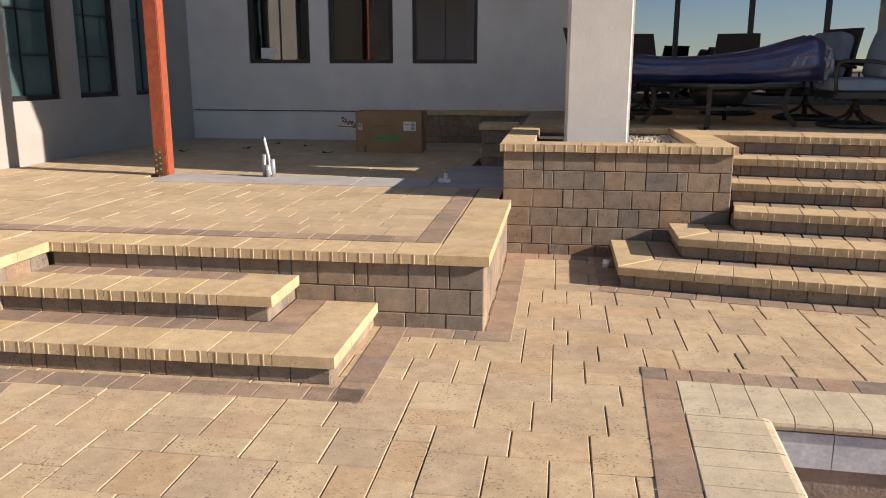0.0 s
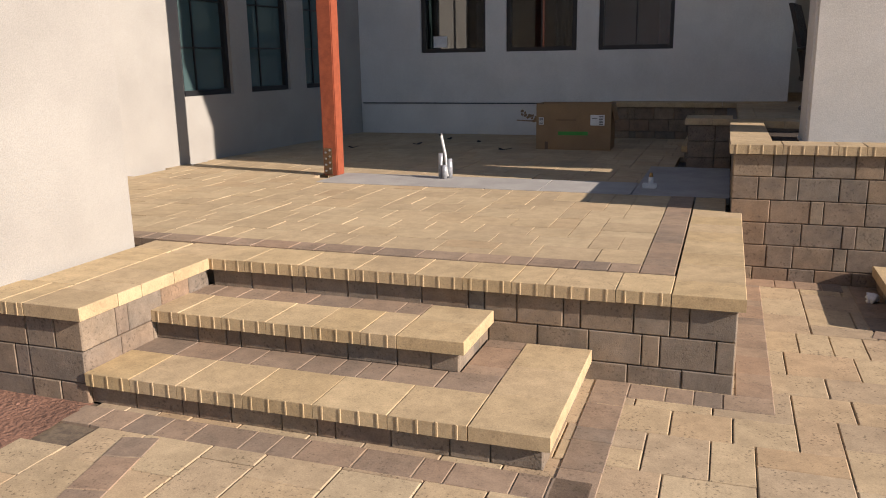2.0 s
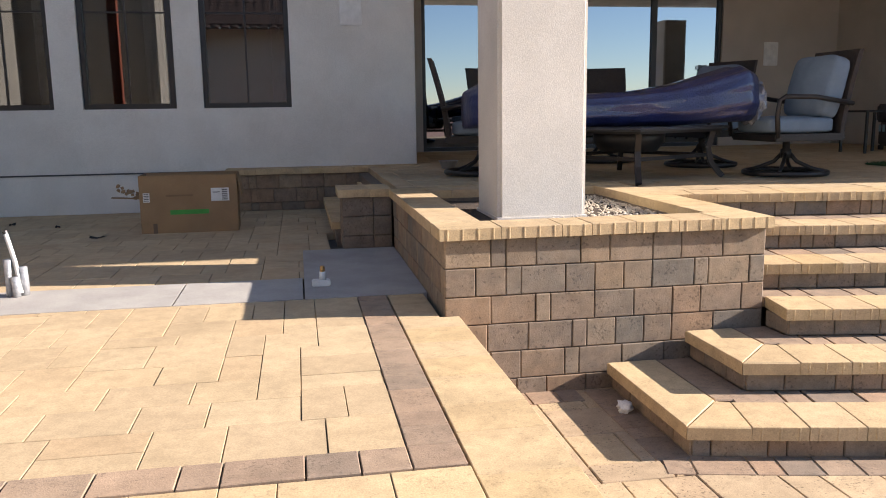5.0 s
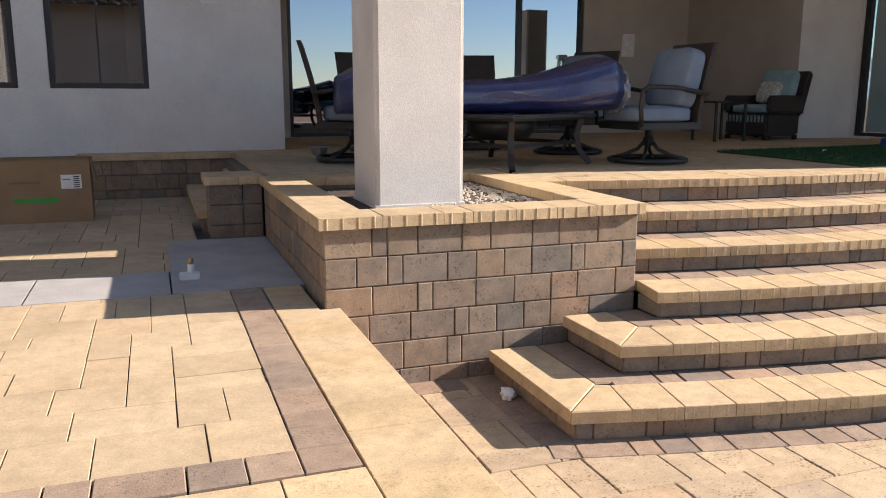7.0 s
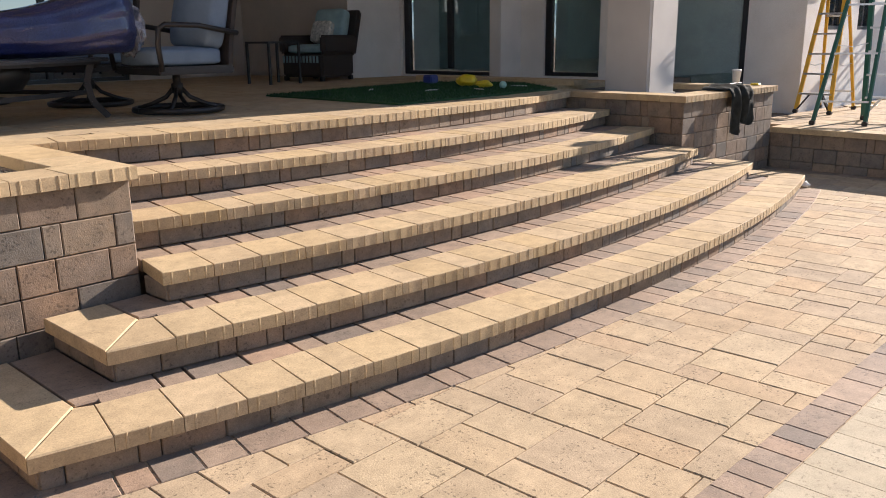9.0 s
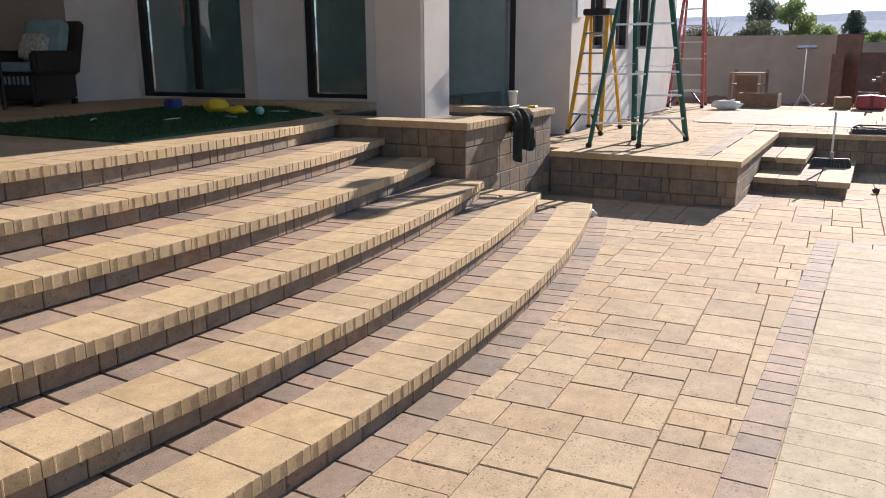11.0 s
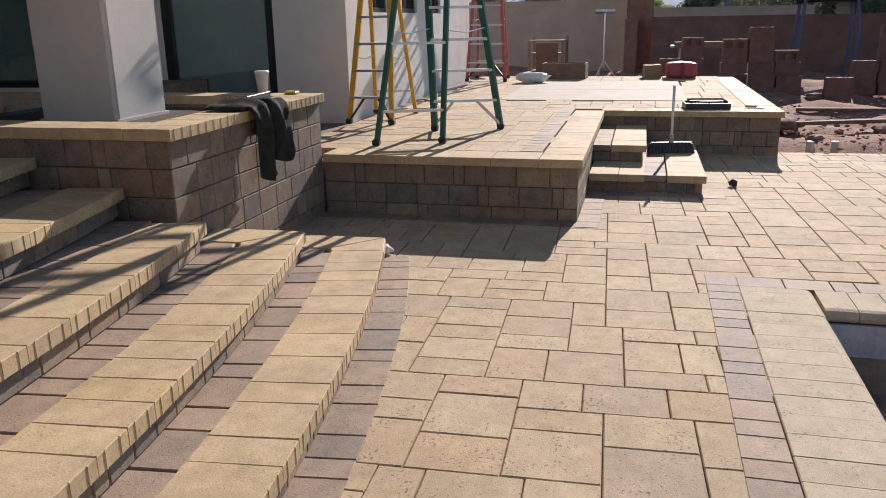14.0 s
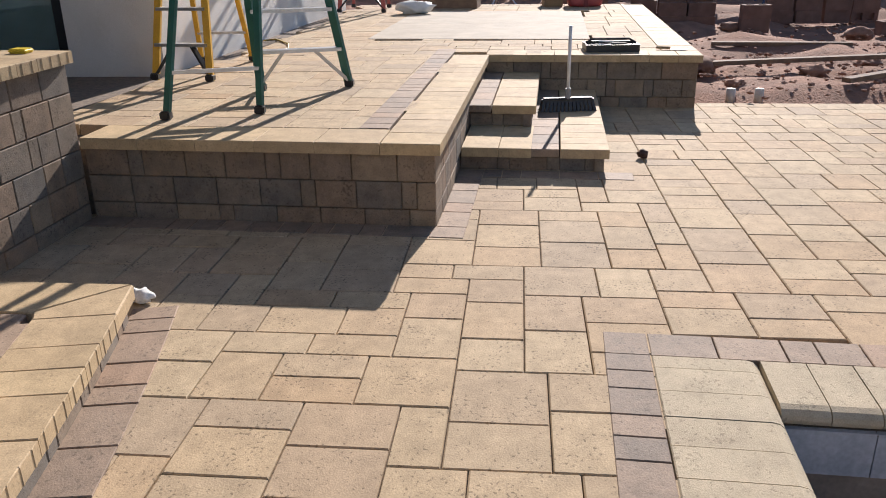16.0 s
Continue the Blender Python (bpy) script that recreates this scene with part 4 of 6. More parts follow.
# closed room behind the three windows, its dimness put into the wall colour
M_ROOM = mat("room_dimness_paint", (0.22, 0.205, 0.19), None, 0.9, 2.0, 0.1, 60.0)
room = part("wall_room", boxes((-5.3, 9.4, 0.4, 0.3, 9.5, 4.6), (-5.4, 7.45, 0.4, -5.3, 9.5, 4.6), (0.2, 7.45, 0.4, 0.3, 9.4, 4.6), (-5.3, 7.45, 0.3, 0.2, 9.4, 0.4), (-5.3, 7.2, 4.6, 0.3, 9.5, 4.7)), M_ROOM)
tagged(room, "room with walls painted dark to look dim, seen through the windows", "wall", kind="structure")
M_CURTAIN = mat("pale_curtain_cloth", (0.62, 0.60, 0.55), (0.52, 0.50, 0.46), 0.9, 20.0, 0.2, 200.0)
for u1, w in ((2.06, 0.13), (3.29, 0.26), (4.50, 0.14)):
    cu = bmesh.new()
    top, low = [], []
    for i in range(25):
        x = -5.35 + u1 - w + w * i / 24
        y = 7.41 + 0.022 * math.sin(i * 1.35)
        low.append(cu.verts.new((x, y, 1.3)))
        top.append(cu.verts.new((x, y, 3.4)))
    for i in range(24):
        cu.faces.new((low[i], low[i + 1], top[i + 1], top[i]))
    bmesh.ops.solidify(cu, geom=list(cu.faces), thickness=0.004)
    tagged(part("curtain", cu, M_CURTAIN, None, smooth=True), "pale gathered curtain drawn aside behind the window", "curtain", "curtains in the room")

# porch alcove
al_m = wall("wall_alcove_left", (0.58, 7.442), (0.58, 9.9), 0.2, 0.0, 4.6, [], M_TAUPE, "taupe stucco side wall of the porch")
ab_m = wall("wall_alcove_back", (0.58, 9.9), (7.75, 9.9), 0.25, 0.0, 4.6, [(0.5, 5.2, PATIO, 3.4)], M_TAUPE, "taupe stucco back wall of the porch with sliding glass doors")
window(ab_m, 0.5, 5.2, PATIO, 3.4, M_MIRROR, "wide black-framed sliding glass doors mirroring the sky", mullions=(1.7, 2.9, 4.1), name="door")
ar_m = wall("wall_alcove_right", (7.75, 9.9), (7.85, 7.45), 0.2, 0.0, 4.6, [], M_TAUPE, "taupe stucco side wall of the porch")
wall("wall_east_return", (7.85, 7.45), (8.75, 7.32), 0.2, 0.0, 4.6, [], M_STUCCO, "white stucco house wall at the porch")
da_m = wall("wall_east_door", (8.75, 7.32), (8.80, 5.45), 0.2, 0.0, 4.6, [(0.06, 1.80, PATIO + 0.03, 3.4)], M_STUCCO, "white stucco house wall with glass doors")
window(da_m, 0.06, 1.80, PATIO + 0.03, 3.4, M_GLASS_T, "black-framed tinted glass doors with closed blinds", mullions=(0.93,), name="door", blinds=True)
wall("wall_east_jog", (8.80, 5.45), (9.22, 5.43), 0.2, 0.0, 4.6, [], M_STUCCO, "white stucco house wall at the porch")
db_m = wall("wall_east_window", (9.22, 5.43), (9.26, 3.98), 0.2, 0.0, 4.6, [(0.38, 1.36, PATIO + 0.03, 3.4)], M_STUCCO, "white stucco house wall with a tall window")
window(db_m, 0.38, 1.36, PATIO + 0.03, 3.4, M_GLASS_T, "black-framed tinted tall window with closed blinds", blinds=True)
wall("wall_east_step", (9.26, 3.98), (11.39, 4.45), 0.2, 0.0, 4.6, [], M_STUCCO, "white stucco house wall at the porch")
dc_m = wall("wall_east_glass", (11.39, 4.45), (11.45, 2.40), 0.2, 0.0, 4.6, [(0.04, 1.28, TERRACE + 0.05, 3.4)], M_STUCCO, "white stucco house wall with tinted glass")
window(dc_m, 0.04, 1.28, TERRACE + 0.05, 3.4, M_GLASS_T, "black-framed tinted tall window with closed blinds", blinds=True)
es_m = wall("wall_south", (11.45, 2.40), (17.5, 2.17), 0.25, 0.0, 4.6, [(0.75, 1.45, 1.5, 3.4), (2.0, 2.7, 1.5, 3.4), (3.3, 4.0, 1.5, 3.4)], M_STUCCO, "white stucco house wall with narrow windows")
for u0 in (0.75, 2.0, 3.3):
    window(es_m, u0, u0 + 0.7, 1.5, 3.4, M_GLASS, "narrow black-framed window in the stucco wall")
wall("wall_far_end", (17.5, 2.17), (17.7, 9.9), 0.25, 0.0, 4.6, [], M_STUCCO, "white stucco end wall of the house")
# first box is the porch ceiling; the other two are unseen sun blockers
roof = part("ceiling", boxes((0.1, 2.60, 3.95, 11.6, 10.2, 4.6), (11.62, 2.35, 4.3, 17.45, 10.2, 4.58), (0.4, 2.65, 4.604, 17.5, 10.2, 7.2)), M_CEIL)
tagged(roof, "flat painted porch ceiling with two added unseen blocks that keep sun off the walls", "ceiling", kind="structure")

# low tiled outbuilding behind the walk, mirrored in the windows
shed = thing("outbuilding", "low stucco outbuilding with a dark clay tile roof", "building", pose(-3.4, -12.5, -0.40))
part("wall", boxes((-4.5, -2.5, 0, 4.5, 2.0, 4.55)), M_STUCCO, shed)
M_TILES = mat("dark_clay_tile", (0.10, 0.06, 0.05), (0.06, 0.04, 0.035), 0.85, 4.0, 0.3, 60.0)
tl = Joined()
for i in range(34):
    for j in range(9):
        pts = [(0.14 * math.cos(a), 0.08 * math.sin(a)) for a in np.linspace(0, math.pi, 7)]
        m = pose(-4.9 + 0.29 * i, 2.75 - 0.36 * j, 4.52 + 0.15 * j, -22)
        vs = [(x, 0.2, z + 0.012) for x, z in pts] + [(x * 0.9, -0.2, z * 0.9) for x, z in pts]
        tl.add(vs, [(k, k + 1, k + 8, k + 7) for k in range(6)] + [tuple(range(7))], m)
tl.link("roof_tile", M_TILES, shed, "dark curved clay roof tiles")
part("roof_deck", boxes((-4.9, -0.6, 0, 4.9, 2.75, 0.1)), M_TILES, shed).matrix_basis = pose(0, 0.1, 5.58, -22)

# pergola post
post = thing("pergola_post", "reddish-brown stained wooden post with a bolted metal bracket", "post", pose(-3.455, 3.03, TERRACE, 0, 0, 0))
bm = boxes((-0.07, -0.07, 0.0, 0.07, 0.07, 3.3))
bmesh.ops.bevel(bm, geom=[e for e in bm.edges], offset=0.008, segments=2, affect="EDGES")
part("shaft", bm, M_REDWOOD, post)
bracket = part("bracket", boxes((-0.058, -0.078, 0.015, 0.022, -0.0705, 0.25), bevel=0.002), M_BRONZE, post, "bronze-toned steel bracket")
for i in range(4):
    for j in range(2):
        bm = bmesh.new()
        lathe(bm, [(0.010, 0.0), (0.010, 0.006), (0.006, 0.009)], 8, pose(-0.038 + 0.04 * j, -0.078, 0.045 + 0.055 * i + 0.02 * j, 90))
        part("bolt", bm, M_STEEL, bracket)

# concrete pad on the terrace
pad = thing("floor_pad", "grey concrete pad set into the terrace paving", "pad", kind="structure")
part("slab", boxes((-3.4, 2.56, TERRACE - 0.05, -1.46, 3.15, TERRACE + 0.004), (-1.45, 2.56, TERRACE - 0.05, -0.75, 3.15, TERRACE + 0.004), (-0.74, 2.56, TERRACE - 0.05, -0.046, 4.2, TERRACE + 0.004)), M_CONC, pad)

# ---- paving pieces ----
lay_paving(floor, -5.2, -7.04, 17.6, 9.28, 0.0, keep_ground, lambda x, y: -0.9 < x < 7.0 and -1.9 < y < 0.75 and not (x > 1.0 and y < -0.5), seed=5, rest_label="cream and tan pavers")


def keep_terrace(x, y, w, d):
    if x > -0.44 or y < 0.40 or y > 7.1 or x < -5.35:
        return False
    if y - d / 2 > 2.55 and y < 3.15 and x + w / 2 > -3.39 and x > -3.45:
        return False
    if x - w / 2 > -0.75 and 2.5 < y < 4.25:
        return False
    if x < -3.2 and y < 0.05:
        return False
    return True


lay_paving(terrace, -5.49, 0.42, 5.04, 2.72, TERRACE, keep_terrace, lambda x, y: x > -4.2, seed=6, rest_label="cream pavers", smooth_stone=True)
lay_paving(terrace, -5.49, 3.15, 5.44, 4.0, TERRACE, keep_terrace, lambda x, y: False, seed=8, rest_label="cream pavers", smooth_stone=True)


def keep_porch(x, y, w, d):
    if math.hypot(x - CX, y - CY) > CY - FRONTS[5] - 0.25:
        return False
    if x < 1.8 and y < 4.25 or y > 9.85 or x < 0.0:
        return False
    lx, ly = inv(QM, x, y)
    if lx > -2.1 and ly < 4.1:
        return False
    return True


lay_paving(porch, 0.0, 2.96, 9.84, 6.88, PATIO - 0.004, keep_porch, lambda x, y: y < 5.0 and x < 5.5, seed=9, rest_label="cream pavers", smooth_stone=True)


def keep_far(x, y, w, d):
    if y > 2.2 and x > 2.4:
        return False
    if y < -1.5 or y < 0.3 and x < 3.3 or x < 0.25:
        return False
    if 4.2 < x < 7.3 and -0.95 < y < 1.3:
        return False
    return y < 2.4


lay_paving(far, 0.28, -1.52, 8.16, 3.84, TERRACE, keep_far, lambda x, y: x < 4.5, m=QM, seed=10, rest_label="cream pavers")
part("pad", boxes((4.25, -0.93, TERRACE - 0.05, 5.75, 1.28, TERRACE + 0.004), (5.76, -0.93, TERRACE - 0.05, 7.28, 1.28, TERRACE + 0.004)), M_PALE, far).matrix_basis = QM

# ---- porch furniture ----
M_CUSHION = mat("grey_blue_cushion", (0.17, 0.22, 0.28), (0.14, 0.185, 0.24), 0.9, 8.0, 0.3, 300.0)
M_WICKER = mat("dark_brown_wicker", (0.055, 0.04, 0.032), (0.03, 0.022, 0.018), 0.6, 90.0, 0.9, 160.0, depth=0.01)
M_DKMETAL = plain("dark_bronze_metal", (0.035, 0.03, 0.028), 0.45, 0.4)
M_BLUE = mat("blue_umbrella_cloth", (0.014, 0.024, 0.115), (0.009, 0.015, 0.075), 0.4, 9.0, 0.6, 70.0, spec=0.6, coat=0.7, depth=0.012)
M_WRAP = mat("clear_plastic_wrap", (0.34, 0.35, 0.38), (0.16, 0.17, 0.22), 0.15, 16.0, 0.8, 60.0, spec=0.8, coat=0.8, depth=0.02)
M_TEAL = mat("pale_teal_cushion", (0.28, 0.42, 0.44), None, 0.9, 9.0, 0.2, 300.0)
M_CREAMC = mat("cream_print_cushion", (0.62, 0.6, 0.54), (0.3, 0.32, 0.28), 0.9, 25.0, 0.2, 300.0)


def soft_box(x0, y0, z0, x1, y1, z1, r=0.05, puff=0.0, m=None):
    bm = bmesh.new()
    box(bm, x0, y0, z0, x1, y1, z1)
    bmesh.ops.bevel(bm, geom=list(bm.edges), offset=r, segments=3, affect="EDGES", clamp_overlap=True)
    c = Vector(((x0 + x1) / 2, (y0 + y1) / 2, (z0 + z1) / 2))
    if puff:
        s = Vector((x1 - x0, y1 - y0, z1 - z0)) / 2
        bm.free()
        bm = bmesh.new()
        bmesh.ops.create_cube(bm, size=2.0)
        bmesh.ops.subdivide_edges(bm, edges=list(bm.edges), cuts=9, use_grid_fill=True)
        for v in bm.verts:
            k = sum(abs(q) ** 7 for q in v.co) ** (1 / 7)
            v.co = c + Vector((v.co.x * s.x, v.co.y * s.y, v.co.z * s.z)) / k
        thin = min(range(3), key=lambda i: s[i])
        for v in bm.verts:
            d = v.co - c
            k = 1.0
            for i in range(3):
                if i != thin:
                    k *= max(0.0, 1 - (d[i] / s[i]) ** 2)
            v.co[thin] += math.copysign(puff * k, d[thin]) if abs(d[thin]) > 1e-4 else 0
            v.co += 0.004 * Vector((noise.noise(v.co * 9), noise.noise(v.co * 9 + Vector((5, 0, 0))), noise.noise(v.co * 9 + Vector((0, 7, 0)))))
    if m is not None:
        bmesh.ops.transform(bm, matrix=m, verts=bm.verts)
    return bm


def swivel_chair(cushion=True):
    """Local: faces +x, origin on the floor."""
    c = thing("swivel_chair", "dark wicker swivel patio chair with grey-blue cushions" if cushion else "dark wicker swivel patio chair with a bare woven back", "chair", group="chairs round the patio table")
    bm = bmesh.new()
    ring = [(0.33 * math.cos(a), 0.33 * math.sin(a), 0.03) for a in np.linspace(0, 2 * math.pi, 29)]
    tube(bm, ring, 0.024, 8, False)
    ringp = part("base_ring", bm, M_DKMETAL, c, smooth=True)
    for i in range(4):
        a = math.pi / 4 + i * math.pi / 2
        bm = bmesh.new()
        tube(bm, [(r * math.cos(a), r * math.sin(a), z) for r, z in ((0.33, 0.03), (0.2, 0.07), (0.09, 0.12), (0.03, 0.19))], 0.017, 8)
        part("spoke", bm, M_DKMETAL, ringp, smooth=True)
    bm = bmesh.new()
    lathe(bm, [(0.045, 0.15), (0.045, 0.22), (0.03, 0.23), (0.03, 0.29), (0.11, 0.295), (0.11, 0.31)], 16)
    part("column", bm, M_DKMETAL, c, smooth=True)
    part("seat_frame", boxes((-0.33, -0.31, 0.30, 0.33, 0.31, 0.36), bevel=0.012), M_DKMETAL, c)
    part("seat_cushion", soft_box(-0.27, -0.28, 0.365, 0.33, 0.28, 0.49, 0.04, 0.015), M_CUSHION, c, "grey-blue seat cushion", True)
    back = bmesh.new()
    seg = 8
    rows = []
    for j in range(seg + 1):
        z = 0.36 + 0.68 * j / seg
        x = -0.30 - 0.16 * (j / seg) ** 1.3
        rows.append((x, z))
    ring = []
    for j, (x, z) in enumerate(rows):
        w = 0.30 - 0.03 * (j / seg)
        ring.append([back.verts.new(p) for p in ((x + 0.02, -w, z), (x + 0.02, w, z), (x - 0.02, w, z), (x - 0.02, -w, z))])
    for p, q in zip(ring, ring[1:]):
        for k in range(4):
            back.faces.new((p[k], p[(k + 1) % 4], q[(k + 1) % 4], q[k]))
    back.faces.new(ring[0][::-1])
    back.faces.new(ring[-1])
    part("backrest", back, M_WICKER, c, "woven dark wicker back")
    if cushion:
        part("back_cushion", soft_box(-0.08, -0.27, -0.02, 0.09, 0.27, 0.50, 0.05, 0.05, pose(-0.20, 0, 0.50, 0, -14, 0)), M_CUSHION, c, "plump grey-blue back cushion", True)
    for s in (-1, 1):
        bm = bmesh.new()
        tube(bm, [(0.32, s * 0.33, 0.33), (0.34, s * 0.335, 0.5), (0.33, s * 0.34, 0.63), (0.28, s * 0.345, 0.66), (0.0, s * 0.345, 0.655), (-0.36, s * 0.33, 0.60)], 0.02, 8)
        part("arm", bm, M_DKMETAL, c, smooth=True)
    return c


chair = swivel_chair()
chair.matrix_basis = pose(3.36, 4.38, PATIO, 0, 0, 183)
copy_thing(chair, pose(3.22, 5.60, PATIO, 0, 0, 205))
bare = swivel_chair(False)
bare.matrix_basis = pose(0.92, 5.35, PATIO, 0, 0, -12)
copy_thing(bare, pose(2.55, 6.6, PATIO, 0, 0, 250))
copy_thing(bare, pose(1.5, 6.5, PATIO, 0, 0, -70))

table = thing("patio_table", "low dark slate patio table with curved metal legs", "table", pose(2.07, 4.70, PATIO, 0, 0, 28))
part("tabletop", soft_box(-0.60, -0.60, 0.405, 0.60, 0.60, 0.435, 0.012), mat("dark_slate", (0.06, 0.062, 0.068), (0.04, 0.04, 0.045), 0.35, 9, 0.2, 120), table)
part("apron", boxes((-0.55, -0.55, 0.385, 0.55, -0.52, 0.404), (-0.55, 0.52, 0.385, 0.55, 0.55, 0.404), (-0.55, -0.52, 0.385, -0.52, 0.52, 0.404), (0.52, -0.52, 0.36, 0.55, 0.52, 0.404)), M_DKMETAL, table)
for sx, sy in ((-1, -1), (1, -1), (1, 1), (-1, 1)):
    bm = bmesh.new()
    for (r0, z0), (r1, z1) in zip(((0.50, 0.40), (0.47, 0.25), (0.49, 0.12)), ((0.47, 0.25), (0.49, 0.12), (0.56, 0.0))):
        beam(bm, (sx * r0, sy * r0, z0), (sx * r1, sy * r1, z1), 0.045, 0.045)
    part("leg", bm, M_DKMETAL, table)
part("lower_rail", boxes((-0.48, -0.48, 0.17, 0.48, -0.45, 0.20), (-0.48, 0.45, 0.17, 0.48, 0.48, 0.20), (-0.48, -0.45, 0.17, -0.45, 0.45, 0.20), (0.45, -0.45, 0.17, 0.48, 0.45, 0.20)), M_DKMETAL, table)
bm = bmesh.new()
lathe(bm, [(0.24, 0.22), (0.30, 0.30), (0.31, 0.40)], 22)
part("fire_bowl", bm, M_BLACK, table, smooth=True)

# folded umbrella wrapped in plastic, lying across the table
umb = thing("wrapped_umbrella", "folded blue umbrella bundle in clear plastic lying on the table", "umbrella")
bm = bmesh.new()
rings = []
N, S = 56, 44
for i in range(N + 1):
    u = i / N
    x = 0.62 + 2.38 * u
    y = 4.55 + 0.02 * math.sin(u * 5) - 0.30 * (u - 0.5)
    top = 0.27 + 0.19 * abs(2 * u - 0.85) ** 2
    wid = 0.27 + 0.05 * math.cos(u * 6.3)
    if u < 0.06 or u > 0.93:
        k = min(u / 0.06, (1 - u) / 0.07)
        top *= 0.72 + 0.28 * max(0.0, k)
        wid *= 0.35 + 0.65 * max(0.0, k) ** 0.5
    base = PATIO + 0.437 + (0.10 * (u - 0.72) if u > 0.72 else 0)
    ring = []
    for s in range(S):
        a = 2 * math.pi * s / S
        crease = 1 + 0.035 * math.sin(13 * a + 2 * u) + 0.09 * noise.noise(Vector((u * 7, math.cos(a) * 2.2, math.sin(a) * 2.2)))
        ca, sa = math.cos(a), math.sin(a)
        ca, sa = math.copysign(abs(ca) ** 0.7, ca), math.copysign(abs(sa) ** 0.75, sa)
        ring.append(bm.verts.new((x, y + wid * ca * crease, base + top * (0.5 + 0.5 * sa) * (0.55 + 0.45 * crease if sa > 0 else 1.0))))
    rings.append(ring)
for a, b in zip(rings, rings[1:]):
    for s in range(S):
        bm.faces.new((a[s], a[(s + 1) % S], b[(s + 1) % S], b[s]))
bm.faces.new(rings[0][::-1])
bm.faces.new(rings[-1])
part("cover_cloth", bm, M_BLUE, umb, smooth=True)
bm = bmesh.new()
bmesh.ops.create_icosphere(bm, subdivisions=3, radius=1.0)
for v in bm.verts:
    v.co *= 1 + 0.28 * noise.noise(v.co * 2.6) + 0.1 * noise.noise(v.co * 7)
    v.co = Vector((3.02 + v.co.x * 0.09, 4.41 + v.co.y * 0.2, PATIO + 0.63 + v.co.z * 0.20))
part("plastic_wrap", bm, M_WRAP, umb, "crumpled clear plastic end")

# wicker armchair with pillows and a small side table at the wall
arm = thing("wicker_armchair", "dark wicker armchair with teal cushion and printed pillow", "chair", pose(7.28, 7.45, PATIO, 0, 0, 190))
part("seat_body", soft_box(-0.34, -0.36, 0.05, 0.34, 0.36, 0.36, 0.03), M_WICKER, arm)
part("lattice", boxes(*[(0.342, -0.33 + 0.06 * i, 0.24, 0.352, -0.30 + 0.06 * i, 0.33) for i in range(11)]), M_TEAL, arm)
part("backrest", soft_box(-0.05, -0.36, 0.0, 0.05, 0.36, 0.62, 0.03, 0, pose(-0.36, 0, 0.33, 0, -16)), M_WICKER, arm)
part("seat_cushion", soft_box(-0.28, -0.29, 0.365, 0.33, 0.29, 0.47, 0.04, 0.012), M_TEAL, arm, "pale teal seat cushion", True)
part("back_cushion", soft_box(-0.07, -0.27, 0.0, 0.07, 0.27, 0.48, 0.045, 0.03, pose(-0.24, 0, 0.48, 0, -16)), M_TEAL, arm, "pale teal back cushion", True)
part("pillow", soft_box(-0.05, -0.17, 0.0, 0.05, 0.17, 0.30, 0.045, 0.03, pose(-0.08, -0.02, 0.50, 0, -22)), M_CREAMC, arm, "cream printed pillow", True)
for s in (-1, 1):
    part("arm", soft_box(-0.36, s * 0.36 - 0.05, 0.36, 0.34, s * 0.36 + 0.05, 0.60, 0.03), M_WICKER, arm)
    for x in (-0.3, 0.3):
        part("foot", boxes((x - 0.025, s * 0.32 - 0.025, 0.0, x + 0.025, s * 0.32 + 0.025, 0.06)), M_DKMETAL, arm)
side = thing("side_table", "small dark metal side table", "table", pose(6.35, 7.2, PATIO))
part("tabletop", soft_box(-0.25, -0.25, 0.5, 0.25, 0.25, 0.525, 0.008), M_DKMETAL, side)
for sx in (-1, 1):
    for sy in (-1, 1):
        part("leg", boxes((sx * 0.23 - 0.014, sy * 0.23 - 0.014, 0, sx * 0.23 + 0.014, sy * 0.23 + 0.014, 0.5)), M_DKMETAL, side)
bowl = bmesh.new()
lathe(bowl, [(0.06, 0), (0.065, 0.01), (0.10, 0.08), (0.105, 0.085), (0.098, 0.08), (0.06, 0.02)], 24)
tagged(part("pet_bowl", bowl, M_STEEL, None, smooth=True), "small steel bowl on the porch floor", "bowl").matrix_basis = pose(0.78, 6.3, PATIO - 0.004)

# artificial turf mat with toys
turf_poly = [(4.84, 3.42), (7.25, 3.46), (8.0, 4.5), (7.5, 5.6), (4.86, 5.32)]
turf = thing("turf_mat", "dark green artificial turf mat on the porch", "mat")
M_TURF = mat("green_turf", (0.03, 0.085, 0.025), (0.02, 0.06, 0.02), 0.9, 6.0, 0.5, 200.0)
solid("backing", turf_poly, PATIO - 0.003, PATIO + 0.014, M_TURF, turf)
blades, rng = Joined(), random.Random(31)


def inside(poly, x, y):
    hit = False
    for (x0, y0), (x1, y1) in zip(poly, poly[1:] + poly[:1]):
        if (y0 > y) != (y1 > y) and x < (x1 - x0) * (y - y0) / (y1 - y0) + x0:
            hit = not hit
    return hit


while len(blades.f) < 14000:
    x, y = rng.uniform(4.8, 8.0), rng.uniform(3.4, 5.6)
    if inside(turf_poly, x, y):
        a, h = rng.uniform(0, 6.28), rng.uniform(0.014, 0.026)
        dx, dy = 0.004 * math.cos(a), 0.004 * math.sin(a)
        blades.add([(x - dx, y - dy, PATIO + 0.013), (x + dx, y + dy, PATIO + 0.013), (x + rng.uniform(-0.008, 0.008), y + rng.uniform(-0.008, 0.008), PATIO + 0.013 + h)], [(0, 1, 2)])
blades.link("grass", M_TURF, turf, "green plastic grass blades")
